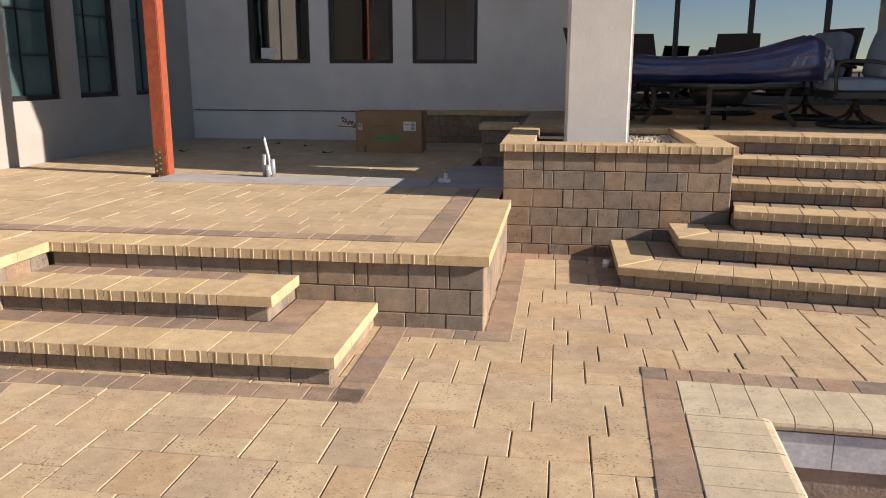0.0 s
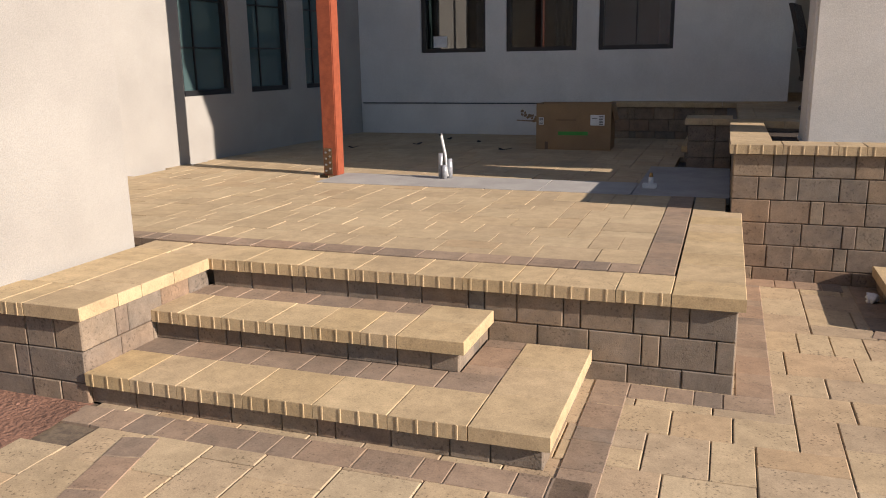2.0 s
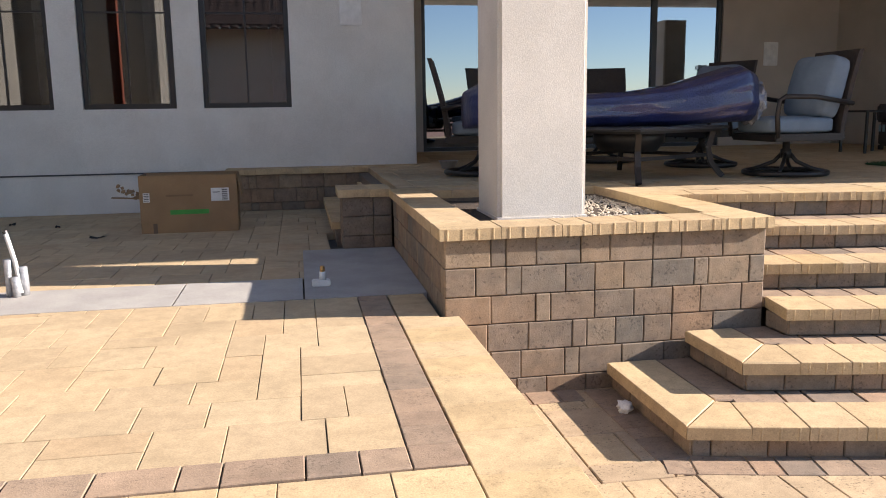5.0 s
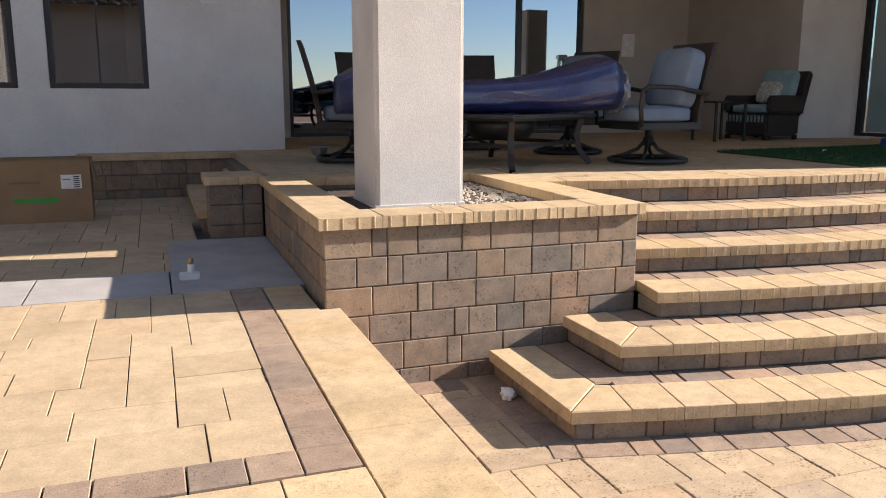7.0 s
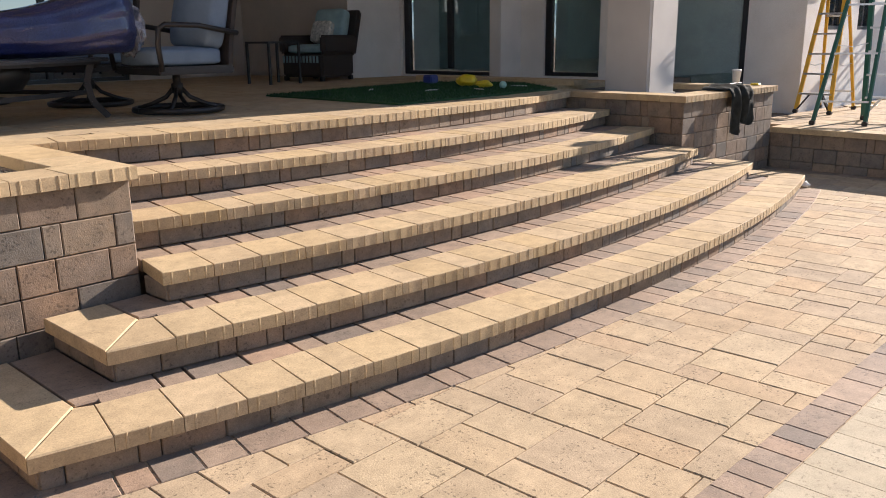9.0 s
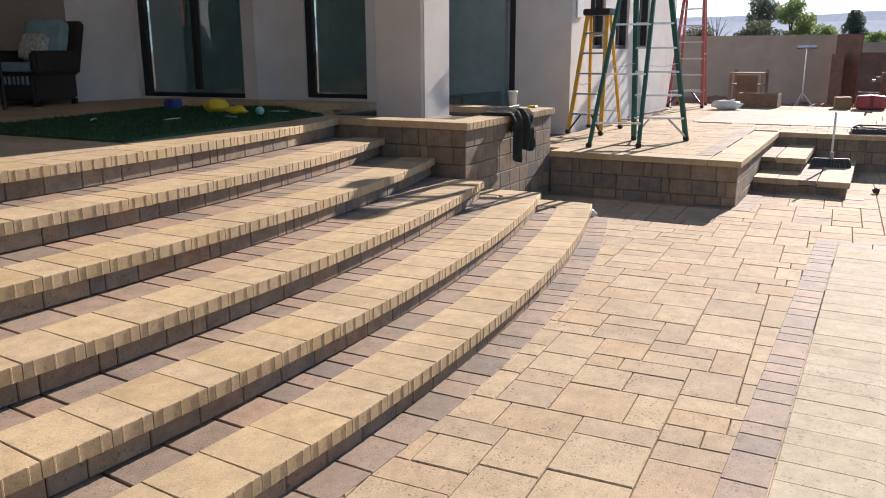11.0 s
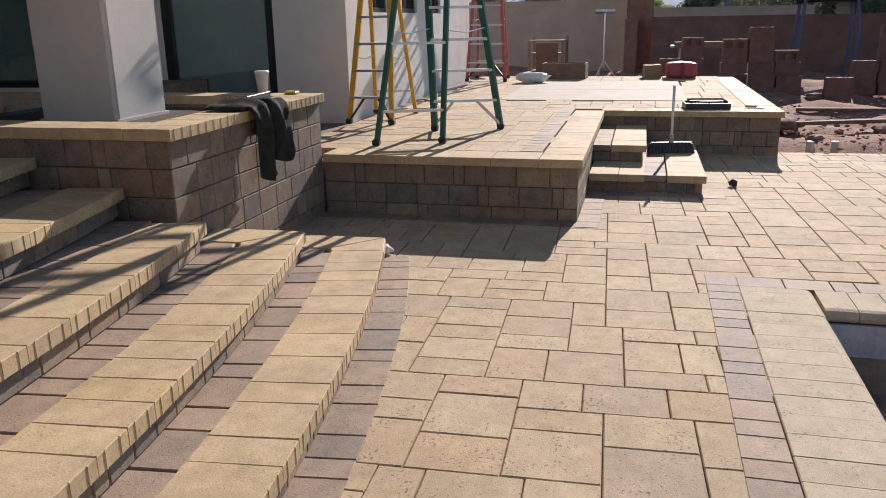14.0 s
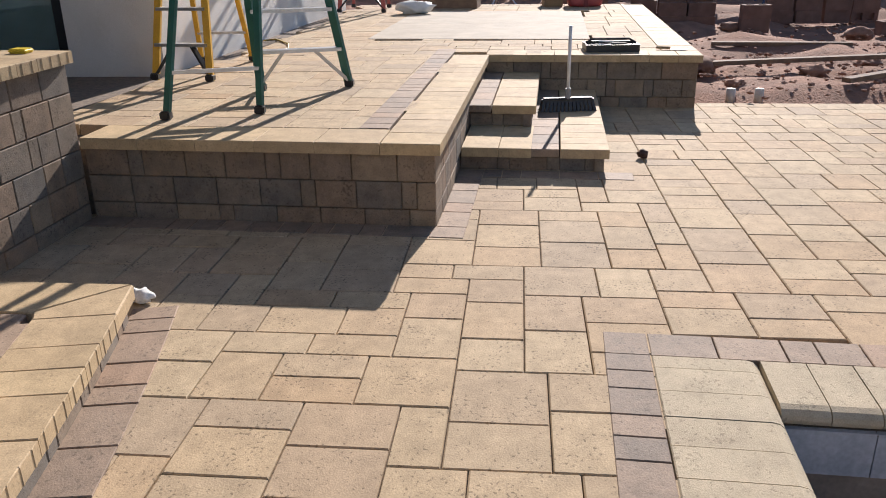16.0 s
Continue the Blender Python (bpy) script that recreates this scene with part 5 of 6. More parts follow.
M_YEL = plain("yellow_plastic", (0.75, 0.55, 0.03), 0.45)


def lump(name, label, category, x, y, z, rx, ry, rz, material, seed, rough=0.18):
    bm = bmesh.new()
    bmesh.ops.create_icosphere(bm, subdivisions=3, radius=1.0)
    off = Vector((seed * 3.1, seed, 0))
    for v in bm.verts:
        k = 1 + rough * noise.noise(v.co * 2.2 + off) + rough * 0.5 * noise.noise(v.co * 6 + off)
        v.co = Vector((v.co.x * rx * k, v.co.y * ry * k, max(-0.86, v.co.z * k) * rz + rz * 0.86))
    ob = part(name, bm, material, None, smooth=True)
    ob.matrix_basis = pose(x, y, z)
    return tagged(ob, label, category)


lump("toy", "yellow plastic toy lying on the turf mat", "toy", 7.05, 4.55, PATIO + 0.015, 0.10, 0.13, 0.07, M_YEL, 1, 0.3)
lump("toy", "small yellow plastic toy on the turf mat", "toy", 6.95, 4.22, PATIO + 0.015, 0.07, 0.10, 0.04, M_YEL, 2, 0.3)
lump("ball", "small white and green ball on the turf mat", "ball", 6.98, 3.98, PATIO + 0.015, 0.04, 0.04, 0.04, plain("mint_plastic", (0.35, 0.6, 0.5), 0.4), 3, 0.02)
tub = part("toy_tub", soft_box(-0.07, -0.07, 0, 0.07, 0.07, 0.10, 0.015), plain("blue_plastic", (0.04, 0.06, 0.25), 0.4))
tagged(tub, "small blue plastic tub on the turf mat", "tub").matrix_basis = pose(7.25, 5.3, PATIO + 0.014)
for i, (x, y) in enumerate(((6.2, 4.3), (5.9, 4.9), (6.6, 4.0), (7.3, 4.0))):
    st = bmesh.new()
    tube(st, [(-0.09, 0, 0.008), (0.0, 0.01, 0.010), (0.09, 0, 0.008)], 0.007, 6)
    tagged(part("toy_stick", st, plain("white_stick", (0.7, 0.68, 0.62), 0.6)), "small pale stick lying on the turf mat", "stick", "sticks on the mat").matrix_basis = pose(x, y, PATIO + 0.015, 0, 0, 35 * i)

# ---- terrace clutter ----
M_CARD = mat("brown_cardboard", (0.30, 0.19, 0.10), (0.26, 0.165, 0.09), 0.85, 6.0, 0.15, 200.0, stain=0.1)
carton = thing("cardboard_box", "large open brown cardboard box with a white label", "box", pose(-2.125, 5.44, TERRACE, 0, 0, 1.5))
bx, by, bz = 0.83, 0.42, 0.51
part("side_panel", boxes((0, 0, 0, bx, 0.008, bz)), M_CARD, carton)
part("side_panel", boxes((0, by - 0.008, 0, bx, by, bz)), M_CARD, carton)
part("end_panel", boxes((0, 0.008, 0, 0.008, by - 0.008, bz)), M_CARD, carton)
part("end_panel", boxes((bx - 0.008, 0.008, 0, bx, by - 0.008, bz)), M_CARD, carton)
part("bottom_panel", boxes((0.008, 0.008, 0, bx - 0.008, by - 0.008, 0.01)), M_CARD, carton)
fl = bmesh.new()
box(fl, 0.01, 0, 0, bx - 0.01, 0.2, 0.006, m=pose(0, 0.016, bz - 0.02, -82))
part("flap", fl, M_CARD, carton)
fl = bmesh.new()
box(fl, 0.0, 0, 0, 0.19, by - 0.02, 0.006, m=pose(bx - 0.002, 0.01, bz - 0.004, 0, 78))
part("flap", fl, M_CARD, carton)
ship = part("shipping_label", boxes((bx - 0.225, -0.003, bz - 0.235, bx - 0.07, -0.001, bz - 0.12)), plain("white_paper", (0.75, 0.75, 0.73), 0.7), carton)
part("label_print", boxes(*[(bx - 0.13, -0.005, bz - 0.225 + 0.017 * i, bx - 0.085, -0.0035, bz - 0.217 + 0.017 * i) for i in range(6)], (bx - 0.21, -0.005, bz - 0.16, bx - 0.15, -0.0035, bz - 0.153)), plain("black_print", (0.03, 0.03, 0.03), 0.6), ship)
ship = part("shipping_label", boxes((0.03, -0.003, bz - 0.23, 0.085, -0.001, bz - 0.15)), plain("white_paper_small", (0.7, 0.7, 0.68), 0.7), carton)
part("label_print", boxes(*[(0.036, -0.005, bz - 0.22 + 0.014 * i, 0.078, -0.0035, bz - 0.214 + 0.014 * i) for i in range(5)]), plain("black_print_small", (0.03, 0.03, 0.03), 0.6), ship)
part("green_print", boxes((0.25, -0.003, 0.165, 0.58, -0.001, 0.205)), plain("green_ink", (0.05, 0.30, 0.05), 0.7), carton)
part("faint_print", boxes((0.22, -0.003, 0.325, 0.45, -0.001, 0.34)), plain("faded_ink", (0.20, 0.12, 0.06), 0.7), carton)
part("tape", boxes((0.10, -0.003, 0.0, 0.135, -0.001, 0.09)), plain("dark_tape", (0.12, 0.08, 0.05), 0.4), carton)
bub = bmesh.new()
rng = random.Random(12)
for i in range(26):
    u = rng.random()
    box(bub, -0.012, -0.004, -0.012, 0.012, 0.004, 0.012, m=pose(-0.03 - 0.17 * u, 0.12 + rng.uniform(-0.05, 0.05), 0.32 + 0.09 * u + rng.uniform(-0.03, 0.03), rng.uniform(-40, 40), rng.uniform(-40, 40), 0))
part("packing_scraps", bub, M_CARD, carton)
bub = bmesh.new()
box(bub, -0.25, -0.02, 0, 0.02, 0.02, 0.01, m=pose(0, 0.12, 0.30, 0, 3))
part("packing_strip", bub, M_CARD, carton)

pipes = thing("pipe_stubs", "cluster of taped utility pipes rising from the slab", "pipes", pose(-2.38, 3.03, TERRACE + 0.002))
M_TAPE = mat("silver_duct_tape", (0.42, 0.43, 0.45), (0.3, 0.31, 0.33), 0.4, 40, 0.5, 120, metal=0.4)
for x, y, hgt, r, mm in ((-0.04, 0.0, 0.22, 0.022, M_TAPE), (0.03, 0.02, 0.17, 0.026, M_TAPE), (0.0, -0.03, 0.12, 0.024, M_TAPE)):
    bm = bmesh.new()
    tube(bm, [(x, y, 0), (x * 1.1, y, hgt * 0.5), (x, y, hgt)], r, 10)
    for v in bm.verts:
        v.co += 0.006 * Vector((noise.noise(v.co * 40), noise.noise(v.co * 40 + Vector((3, 0, 0))), 0))
    part("pipe", bm, mm, pipes, smooth=True)
bm = bmesh.new()
tube(bm, [(0.02, 0, 0.02), (0.0, 0, 0.2), (-0.035, 0.0, 0.37)], 0.013, 10)
part("conduit", bm, plain("white_conduit", (0.72, 0.72, 0.7), 0.4), pipes, "tall white conduit", True)
bm = bmesh.new()
tube(bm, [(-0.035, 0, 0.37), (-0.04, 0, 0.385)], 0.015, 10)
part("cap", bm, M_BLACK, pipes)
stub = thing("gas_stub", "short white valve stub with brass cap on the slab", "pipe", pose(-0.64, 2.90, TERRACE + 0.004))
part("flange", boxes((-0.055, -0.04, 0.0, 0.055, 0.04, 0.035), bevel=0.006), plain("white_valve", (0.7, 0.7, 0.68), 0.5), stub)
bm = bmesh.new()
tube(bm, [(0.01, 0, 0.03), (0.01, 0, 0.085)], 0.02, 12)
part("pipe", bm, plain("white_pipe", (0.68, 0.68, 0.66), 0.5), stub, smooth=True)
bm = bmesh.new()
lathe(bm, [(0.014, 0.085), (0.016, 0.10), (0.012, 0.12)], 10, pose(0.01, 0, 0))
part("cap", bm, plain("brass", (0.5, 0.3, 0.12), 0.4, 0.8), stub)
for x, y, s in ((-3.67, 5.69, 1.0), (-3.49, 6.4, 0.7), (-2.47, 5.32, 1.2), (-4.3, 5.2, 0.9), (-3.0, 6.1, 0.6)):
    bm = bmesh.new()
    vs = [bm.verts.new((s * 0.07 * math.cos(a) * (1 + 0.3 * math.sin(3 * a + x)), s * 0.035 * math.sin(a), 0.008 + 0.012 * math.cos(2 * a))) for a in np.linspace(0, 5.9, 14)]
    c0 = bm.verts.new((0, 0, 0.004))
    for p, q in zip(vs, vs[1:] + vs[:1]):
        bm.faces.new((p, q, c0))
    bmesh.ops.solidify(bm, geom=list(bm.faces), thickness=0.003)
    tagged(part("dry_leaf", bm, plain("dead_leaf", (0.04, 0.03, 0.025), 0.8)), "dark dry leaf lying on the terrace pavers", "leaf", "leaves on the terrace").matrix_basis = pose(x, y, TERRACE + 0.003, 0, 0, x * 80)
M_TISSUE = plain("white_tissue", (0.78, 0.77, 0.74), 0.9)
lump("paper_scrap", "crumpled white paper scrap beside the curved steps", "paper", 0.79, 1.66, 0.004, 0.035, 0.04, 0.03, M_TISSUE, 7, 0.6)
lump("paper_scrap", "crumpled white paper scrap beside the curved steps", "paper", 8.07, 1.12, 0.004, 0.04, 0.05, 0.03, M_TISSUE, 8, 0.6)

# wall fittings
M_WHITE = plain("white_plate", (0.75, 0.75, 0.73), 0.5)


def plate(x, y, z, w, h, turn, name="electrical_panel", label="flat white cover plate on the stucco wall"):
    p = part(name, soft_box(-w / 2, -0.02, -h / 2, w / 2, 0.0, h / 2, 0.006), M_WHITE)
    tagged(p, label, "cover plate").matrix_basis = pose(x, y, z, 0, 0, turn)


plate(-0.12, 7.188, 2.6, 0.24, 0.36, 0)
plate(0.582, 7.75, 2.55, 0.24, 0.36, 90)
plate(0.582, 7.75, 1.38, 0.09, 0.14, 90, "outlet_cover", "white outlet cover on the taupe wall")
plate(11.72, 2.385, 2.07, 0.26, 0.34, -2)
plate(6.6, 9.898, 2.3, 0.24, 0.36, 0)
sheet = part("paper_sheet", boxes((-4.0, 7.268, 1.62, -3.8, 7.273, 1.77)), M_TISSUE)
tagged(sheet, "white paper sheet stuck on the window pane", "paper")


def lantern(m):
    l = thing("wall_lantern", "black metal wall lantern with glass sides", "lantern", m, group="lanterns on the house wall")
    part("back_plate", boxes((-0.06, -0.02, -0.02, 0.06, 0.0, 0.24), bevel=0.004), M_BLACK, l)
    bm = bmesh.new()
    beam(bm, (0, -0.02, 0.03), (0, -0.1, 0.03), 0.02, 0.02)
    part("bracket", bm, M_BLACK, l)
    cage = bmesh.new()
    for z, r in ((0.0, 0.065), (0.25, 0.09)):
        for a, b in (((-r, -r), (r, -r)), ((r, -r), (r, r)), ((r, r), (-r, r)), ((-r, r), (-r, -r))):
            beam(cage, (a[0], a[1] - 0.15, z), (b[0], b[1] - 0.15, z), 0.014, 0.014)
    for sx in (-1, 1):
        for sy in (-1, 1):
            beam(cage, (sx * 0.065, sy * 0.065 - 0.15, 0), (sx * 0.09, sy * 0.09 - 0.15, 0.25), 0.012, 0.012, (1, 0, 0))
            beam(cage, (sx * 0.09, sy * 0.09 - 0.15, 0.25), (sx * 0.015, sy * 0.015 - 0.15, 0.36), 0.012, 0.012, (1, 0, 0))
    cage = part("cage", cage, M_BLACK, l)
    top = bmesh.new()
    lathe(top, [(0.03, 0.35), (0.02, 0.37), (0.008, 0.40)], 10, pose(0, -0.15, 0))
    part("finial", top, M_BLACK, cage)
    g = bmesh.new()
    for s in (-1, 1):
        box(g, -0.075, -0.15 + s * 0.076 - 0.001, 0.01, 0.075, -0.15 + s * 0.076 + 0.001, 0.24)
        box(g, s * 0.076 - 0.001, -0.222, 0.01, s * 0.076 + 0.001, -0.078, 0.24)
    pane = part("glass", g, M_CLEAR, cage)
    pane.visible_shadow = False
    bm = bmesh.new()
    lathe(bm, [(0.018, 0.02), (0.018, 0.15), (0.008, 0.17)], 10, pose(0, -0.15, 0))
    part("candle_sleeve", bm, M_WHITE, l)
    return l


lan = lantern(pose(11.42, 2.86, 2.50, 0, 0, 270 - 2))
copy_thing(lan, pose(11.95, 2.37, 2.52, 0, 0, -2))
copy_thing(lan, pose(15.2, 2.25, 2.52, 0, 0, -2))

# ---- far terrace: ladders and tools ----
def stepladder(front, rear, top_z, z0, name_label, rail_mat, top_mat, n_treads, top_w=0.30, rail=0.055, group="stepladders on the far terrace"):
    """front, rear: two ground points each; treads climb the front pair."""
    f = [Vector((*p, z0)) for p in front]
    r = [Vector((*p, z0)) for p in rear]
    c = (f[0] + f[1] + r[0] + r[1]) / 4
    base = pose(c.x, c.y, z0)
    inv_b = base.inverted()
    f, r = [inv_b @ p for p in f], [inv_b @ p for p in r]
    across = (f[1] - f[0]).normalized()
    ahead = ((r[0] + r[1]) - (f[0] + f[1])).normalized()
    hgt = top_z - z0
    top = [Vector((0, 0, hgt)) + s * across * top_w / 2 - ahead * 0.07 for s in (-1, 1)]
    rtop = [p + ahead * 0.14 - Vector((0, 0, 0.03)) for p in top]
    lad = thing("stepladder", name_label, "ladder", base, group=group)
    for p, q in zip(f, top):
        bm = bmesh.new()
        beam(bm, p, q, rail, 0.03, ahead)
        rp = part("rail", bm, rail_mat, lad)
        part("foot", boxes((p.x - 0.035, p.y - 0.03, 0, p.x + 0.035, p.y + 0.03, 0.05), bevel=0.008), M_BLACK, rp, "black rubber foot")
    for p, q in zip(r, rtop):
        bm = bmesh.new()
        beam(bm, p, q, rail * 0.75, 0.025, ahead)
        rp = part("rear_rail", bm, rail_mat, lad)
        part("foot", boxes((p.x - 0.03, p.y - 0.03, 0, p.x + 0.03, p.y + 0.03, 0.05), bevel=0.008), M_BLACK, rp, "black rubber foot")
    for i in range(1, n_treads + 1):
        k = i / (n_treads + 1)
        a, b = f[0].lerp(top[0], k), f[1].lerp(top[1], k)
        bm = bmesh.new()
        beam(bm, a, b, 0.08, 0.022, (0, 0, 1))
        part("tread", bm, M_ALU, lad)
        if i % 2 == 1:
            bm = bmesh.new()
            beam(bm, r[0].lerp(rtop[0], k), r[1].lerp(rtop[1], k), 0.03, 0.02)
            part("rear_brace", bm, M_ALU, lad)
    for side in (0, 1):
        bm = bmesh.new()
        mid = f[side].lerp(top[side], 0.42).lerp(r[side].lerp(rtop[side], 0.42), 0.5) + Vector((0, 0, -0.03))
        beam(bm, f[side].lerp(top[side], 0.42), mid, 0.022, 0.006)
        beam(bm, mid, r[side].lerp(rtop[side], 0.42), 0.022, 0.006)
        part("spreader", bm, M_ALU, lad)
        bm = bmesh.new()
        k = 1 / (n_treads + 1)
        a, b = f[0].lerp(top[0], k), f[1].lerp(top[1], k)
        tread_mid = a.lerp(b, 0.5)
        beam(bm, f[side].lerp(top[side], 0.02), tread_mid.lerp((a, b)[side], 0.35), 0.034, 0.022)
        part("corner_brace", bm, M_BLACK if top_mat is M_BLACK else M_ALU, lad)
    cap_c = (top[0] + top[1] + rtop[0] + rtop[1]) / 4
    ang = math.degrees(math.atan2(across.y, across.x))
    bm = bmesh.new()
    box(bm, -top_w / 2 - 0.05, -0.11, -0.03, top_w / 2 + 0.05, 0.11, 0.05, 0.012, pose(cap_c.x, cap_c.y, hgt + 0.0, 0, 0, ang))
    part("top_cap", bm, top_mat, lad)
    return lad


M_GREENF = plain("green_fibreglass", (0.012, 0.11, 0.085), 0.4)
M_YELF = plain("yellow_fibreglass", (0.70, 0.38, 0.03), 0.4)
M_REDF = plain("faded_red_fibreglass", (0.42, 0.10, 0.085), 0.5)
TZ = TERRACE + 0.002
stepladder([(10.66, 0.73), (10.48, 1.30)], [(9.74, 1.08), (9.56, 1.58)], 2.56, TZ, "tall green fibreglass stepladder standing open on the terrace", M_GREENF, M_ALU, 7)
stepladder([(10.86, 1.80), (10.92, 2.24)], [(11.86, 1.80), (11.80, 2.22)], 1.94, TZ, "yellow fibreglass stepladder with a black top", M_YELF, M_BLACK, 5, 0.26, 0.05)
stepladder([(16.30, 1.40), (16.36, 2.02)], [(17.10, 1.45), (17.15, 1.98)], 2.78, TZ, "tall red fibreglass stepladder near the house corner", M_REDF, M_BLACK, 7)

# jacket over the planter rim
M_JACKET = mat("dark_green_cloth", (0.058, 0.060, 0.050), (0.036, 0.038, 0.032), 0.85, 14.0, 0.4, 220.0)
jacket = thing("jacket", "dark green jacket draped over the planter rim", "jacket", QM @ pose(-1.0, 1.87, PATIO + 0.002))


def cloth(x_top, x_low, back, hang, bulge, seed):
    """A folded cloth lobe that lies on the rim and hangs down over it."""
    bm = bmesh.new()
    U, V = 22, 34
    rows = []
    for j in range(V + 1):
        s = j / V
        row = []
        for i in range(U + 1):
            u = i / U
            d = s * (back + hang)
            k = max(0.0, min(1.0, (d - back + 0.05) / 0.18))
            x0, x1 = (x_top[0] + (x_low[0] - x_top[0]) * k, x_top[1] + (x_low[1] - x_top[1]) * k)
            body = bulge * math.sin(math.pi * u) ** 0.6
            fold = 0.016 * math.sin(u * 10 + 3 * s + seed) * math.sin(math.pi * u) + 0.022 * noise.noise(Vector((u * 3, s * 6, seed)))
            out = 0.012 + max(0.0, body * (0.8 + 0.3 * math.sin(5 * s + seed)) + fold)
            if d < back:
                y, z = back - d, out * 0.8
            else:
                a = min(1.0, (d - back) / 0.07)
                y = -0.035 * a - out * math.sin(a * math.pi / 2)
                z = out * 0.8 * math.cos(a * math.pi / 2) - max(0.0, d - back - 0.03)
                z += 0.035 * (1 - math.sin(math.pi * u)) * s * s
            row.append(bm.verts.new((x0 + (x1 - x0) * u, y, z)))
        rows.append(row)
    for a, b in zip(rows, rows[1:]):
        for i in range(U):
            bm.faces.new((a[i], a[i + 1], b[i + 1], b[i]))
    bmesh.ops.solidify(bm, geom=list(bm.faces), thickness=0.014)
    return bm


part("sleeve", cloth((-0.30, 0.04), (-0.21, 0.01), 0.24, 0.47, 0.05, 1), M_JACKET, jacket, smooth=True)
part("front_panel", cloth((-0.12, 0.22), (-0.05, 0.20), 0.25, 0.38, 0.075, 4), M_JACKET, jacket, smooth=True)
cup = bmesh.new()
lathe(cup, [(0.034, 0.0), (0.048, 0.150), (0.051, 0.152), (0.051, 0.163), (0.047, 0.172), (0.03, 0.173)], 22)
tagged(part("paper_cup", cup, M_WHITE, None, smooth=True), "white paper cup on the planter rim", "cup").matrix_basis = QM @ pose(-0.16, 2.28, PATIO)
tool = thing("level_tool", "long black spirit level lying on the planter rim", "tool", QM @ pose(-0.55, 2.09, PATIO + 0.002, 0, 0, 4))
part("body", soft_box(-0.30, -0.015, 0, 0.10, 0.015, 0.05, 0.004), M_BLACK, tool)
tp = thing("tape_measure", "small yellow tape measure on the planter rim", "tool", QM @ pose(-0.10, 2.08, PATIO + 0.001))
part("case", soft_box(-0.04, -0.05, 0, 0.04, 0.05, 0.022, 0.008), M_YEL, tp)

# broom on the far steps
br = thing("push_broom", "push broom with a white handle standing on the step", "broom", QM @ pose(2.30, -0.70, H + 0.002, 0, 0, -78))
head = part("head", soft_box(-0.20, -0.03, 0.055, 0.20, 0.03, 0.10, 0.012), M_BLACK, br)
for i in range(14):
    bm = bmesh.new()
    k = (i - 6.5) / 6.5
    box(bm, -0.011, -0.03, -0.088, 0.011, 0.03, 0.0, m=pose(0.185 * k, 0, 0.078, 0, -14 * k, 0))
    for v in bm.verts:
        v.co.z = max(0.0, v.co.z)
        v.co.y *= 1.0 + 9.0 * max(0.0, 0.08 - v.co.z)
    part("bristle_tuft", bm, M_BLACK, head)
bm = bmesh.new()
tube(bm, [(0, 0, 0.09), (0, 0.0, 0.63)], 0.013, 10)
part("handle", bm, M_WHITE, br, "white handle", True)
bm = bmesh.new()
tube(bm, [(0, 0, 0.09), (0, 0, 0.17)], 0.022, 10)
part("socket", bm, plain("grey_plastic", (0.3, 0.3, 0.3), 0.5), br)

tray = thing("tool_tray", "black plastic tool tray full of tools on the terrace", "tool tray", QM @ pose(3.48, -1.08, TZ, 0, 0, 95))
part("tray_floor", boxes((-0.23, -0.15, 0, 0.23, 0.15, 0.012)), M_BLACK, tray)
for r in ((-0.23, -0.15, -0.22, 0.15, 0.06), (0.22, -0.15, 0.23, 0.15, 0.06), (-0.22, -0.15, 0.22, -0.14, 0.06), (-0.22, 0.14, 0.22, 0.15, 0.06), (-0.22, -0.005, 0.22, 0.005, 0.05)):
    part("tray_wall", boxes((r[0], r[1], 0.012, r[2], r[3], r[4])), M_BLACK, tray)
bm = bmesh.new()
tube(bm, [(-0.22, 0, 0.06), (-0.16, 0, 0.095), (0.16, 0, 0.095), (0.22, 0, 0.06)], 0.010, 8)
part("handle", bm, M_DKMETAL, tray)
rng = random.Random(5)
for i in range(7):
    bm = bmesh.new()
    x, y = rng.uniform(-0.14, 0.14), rng.uniform(-0.09, 0.09)
    tube(bm, [(x - 0.06, y, 0.025 + 0.006 * i), (x + 0.07, y + rng.uniform(-0.04, 0.04), 0.03 + 0.006 * i)], 0.012, 8)
    part("tool", bm, (M_DKMETAL, M_STEEL)[i % 2], tray)
trowel = thing("trowel", "small trowel lying on the terrace coping", "trowel", QM @ pose(3.5, -1.62, TZ + 0.002, 0, 0, 80))
part("blade", boxes((-0.12, -0.035, 0, 0.02, 0.035, 0.004)), M_STEEL, trowel)
bm = bmesh.new()
tube(bm, [(0.02, 0, 0.012), (0.14, 0, 0.014)], 0.012, 8)
part("handle", bm, plain("tan_wood", (0.4, 0.25, 0.12), 0.6), trowel)
lump("pine_cone", "small dark round pine cone on the pavers", "pine cone", 10.5, -1.28, 0.003, 0.031, 0.036, 0.030, plain("dark_cone", (0.07, 0.035, 0.022), 0.7), 9, 0.4)
red = thing("red_case", "red plastic case on the far terrace edge", "case", QM @ pose(8.1, -1.0, TZ, 0, 0, 5))
part("shell", soft_box(-0.18, -0.24, 0, 0.18, 0.24, 0.24, 0.06, 0.01), plain("red_plastic", (0.36, 0.06, 0.06), 0.5), red, smooth=True)
part("strap", boxes((-0.185, -0.03, 0.0, 0.185, 0.03, 0.252)), plain("dark_red", (0.2, 0.02, 0.02), 0.5), red)
hose = bmesh.new()
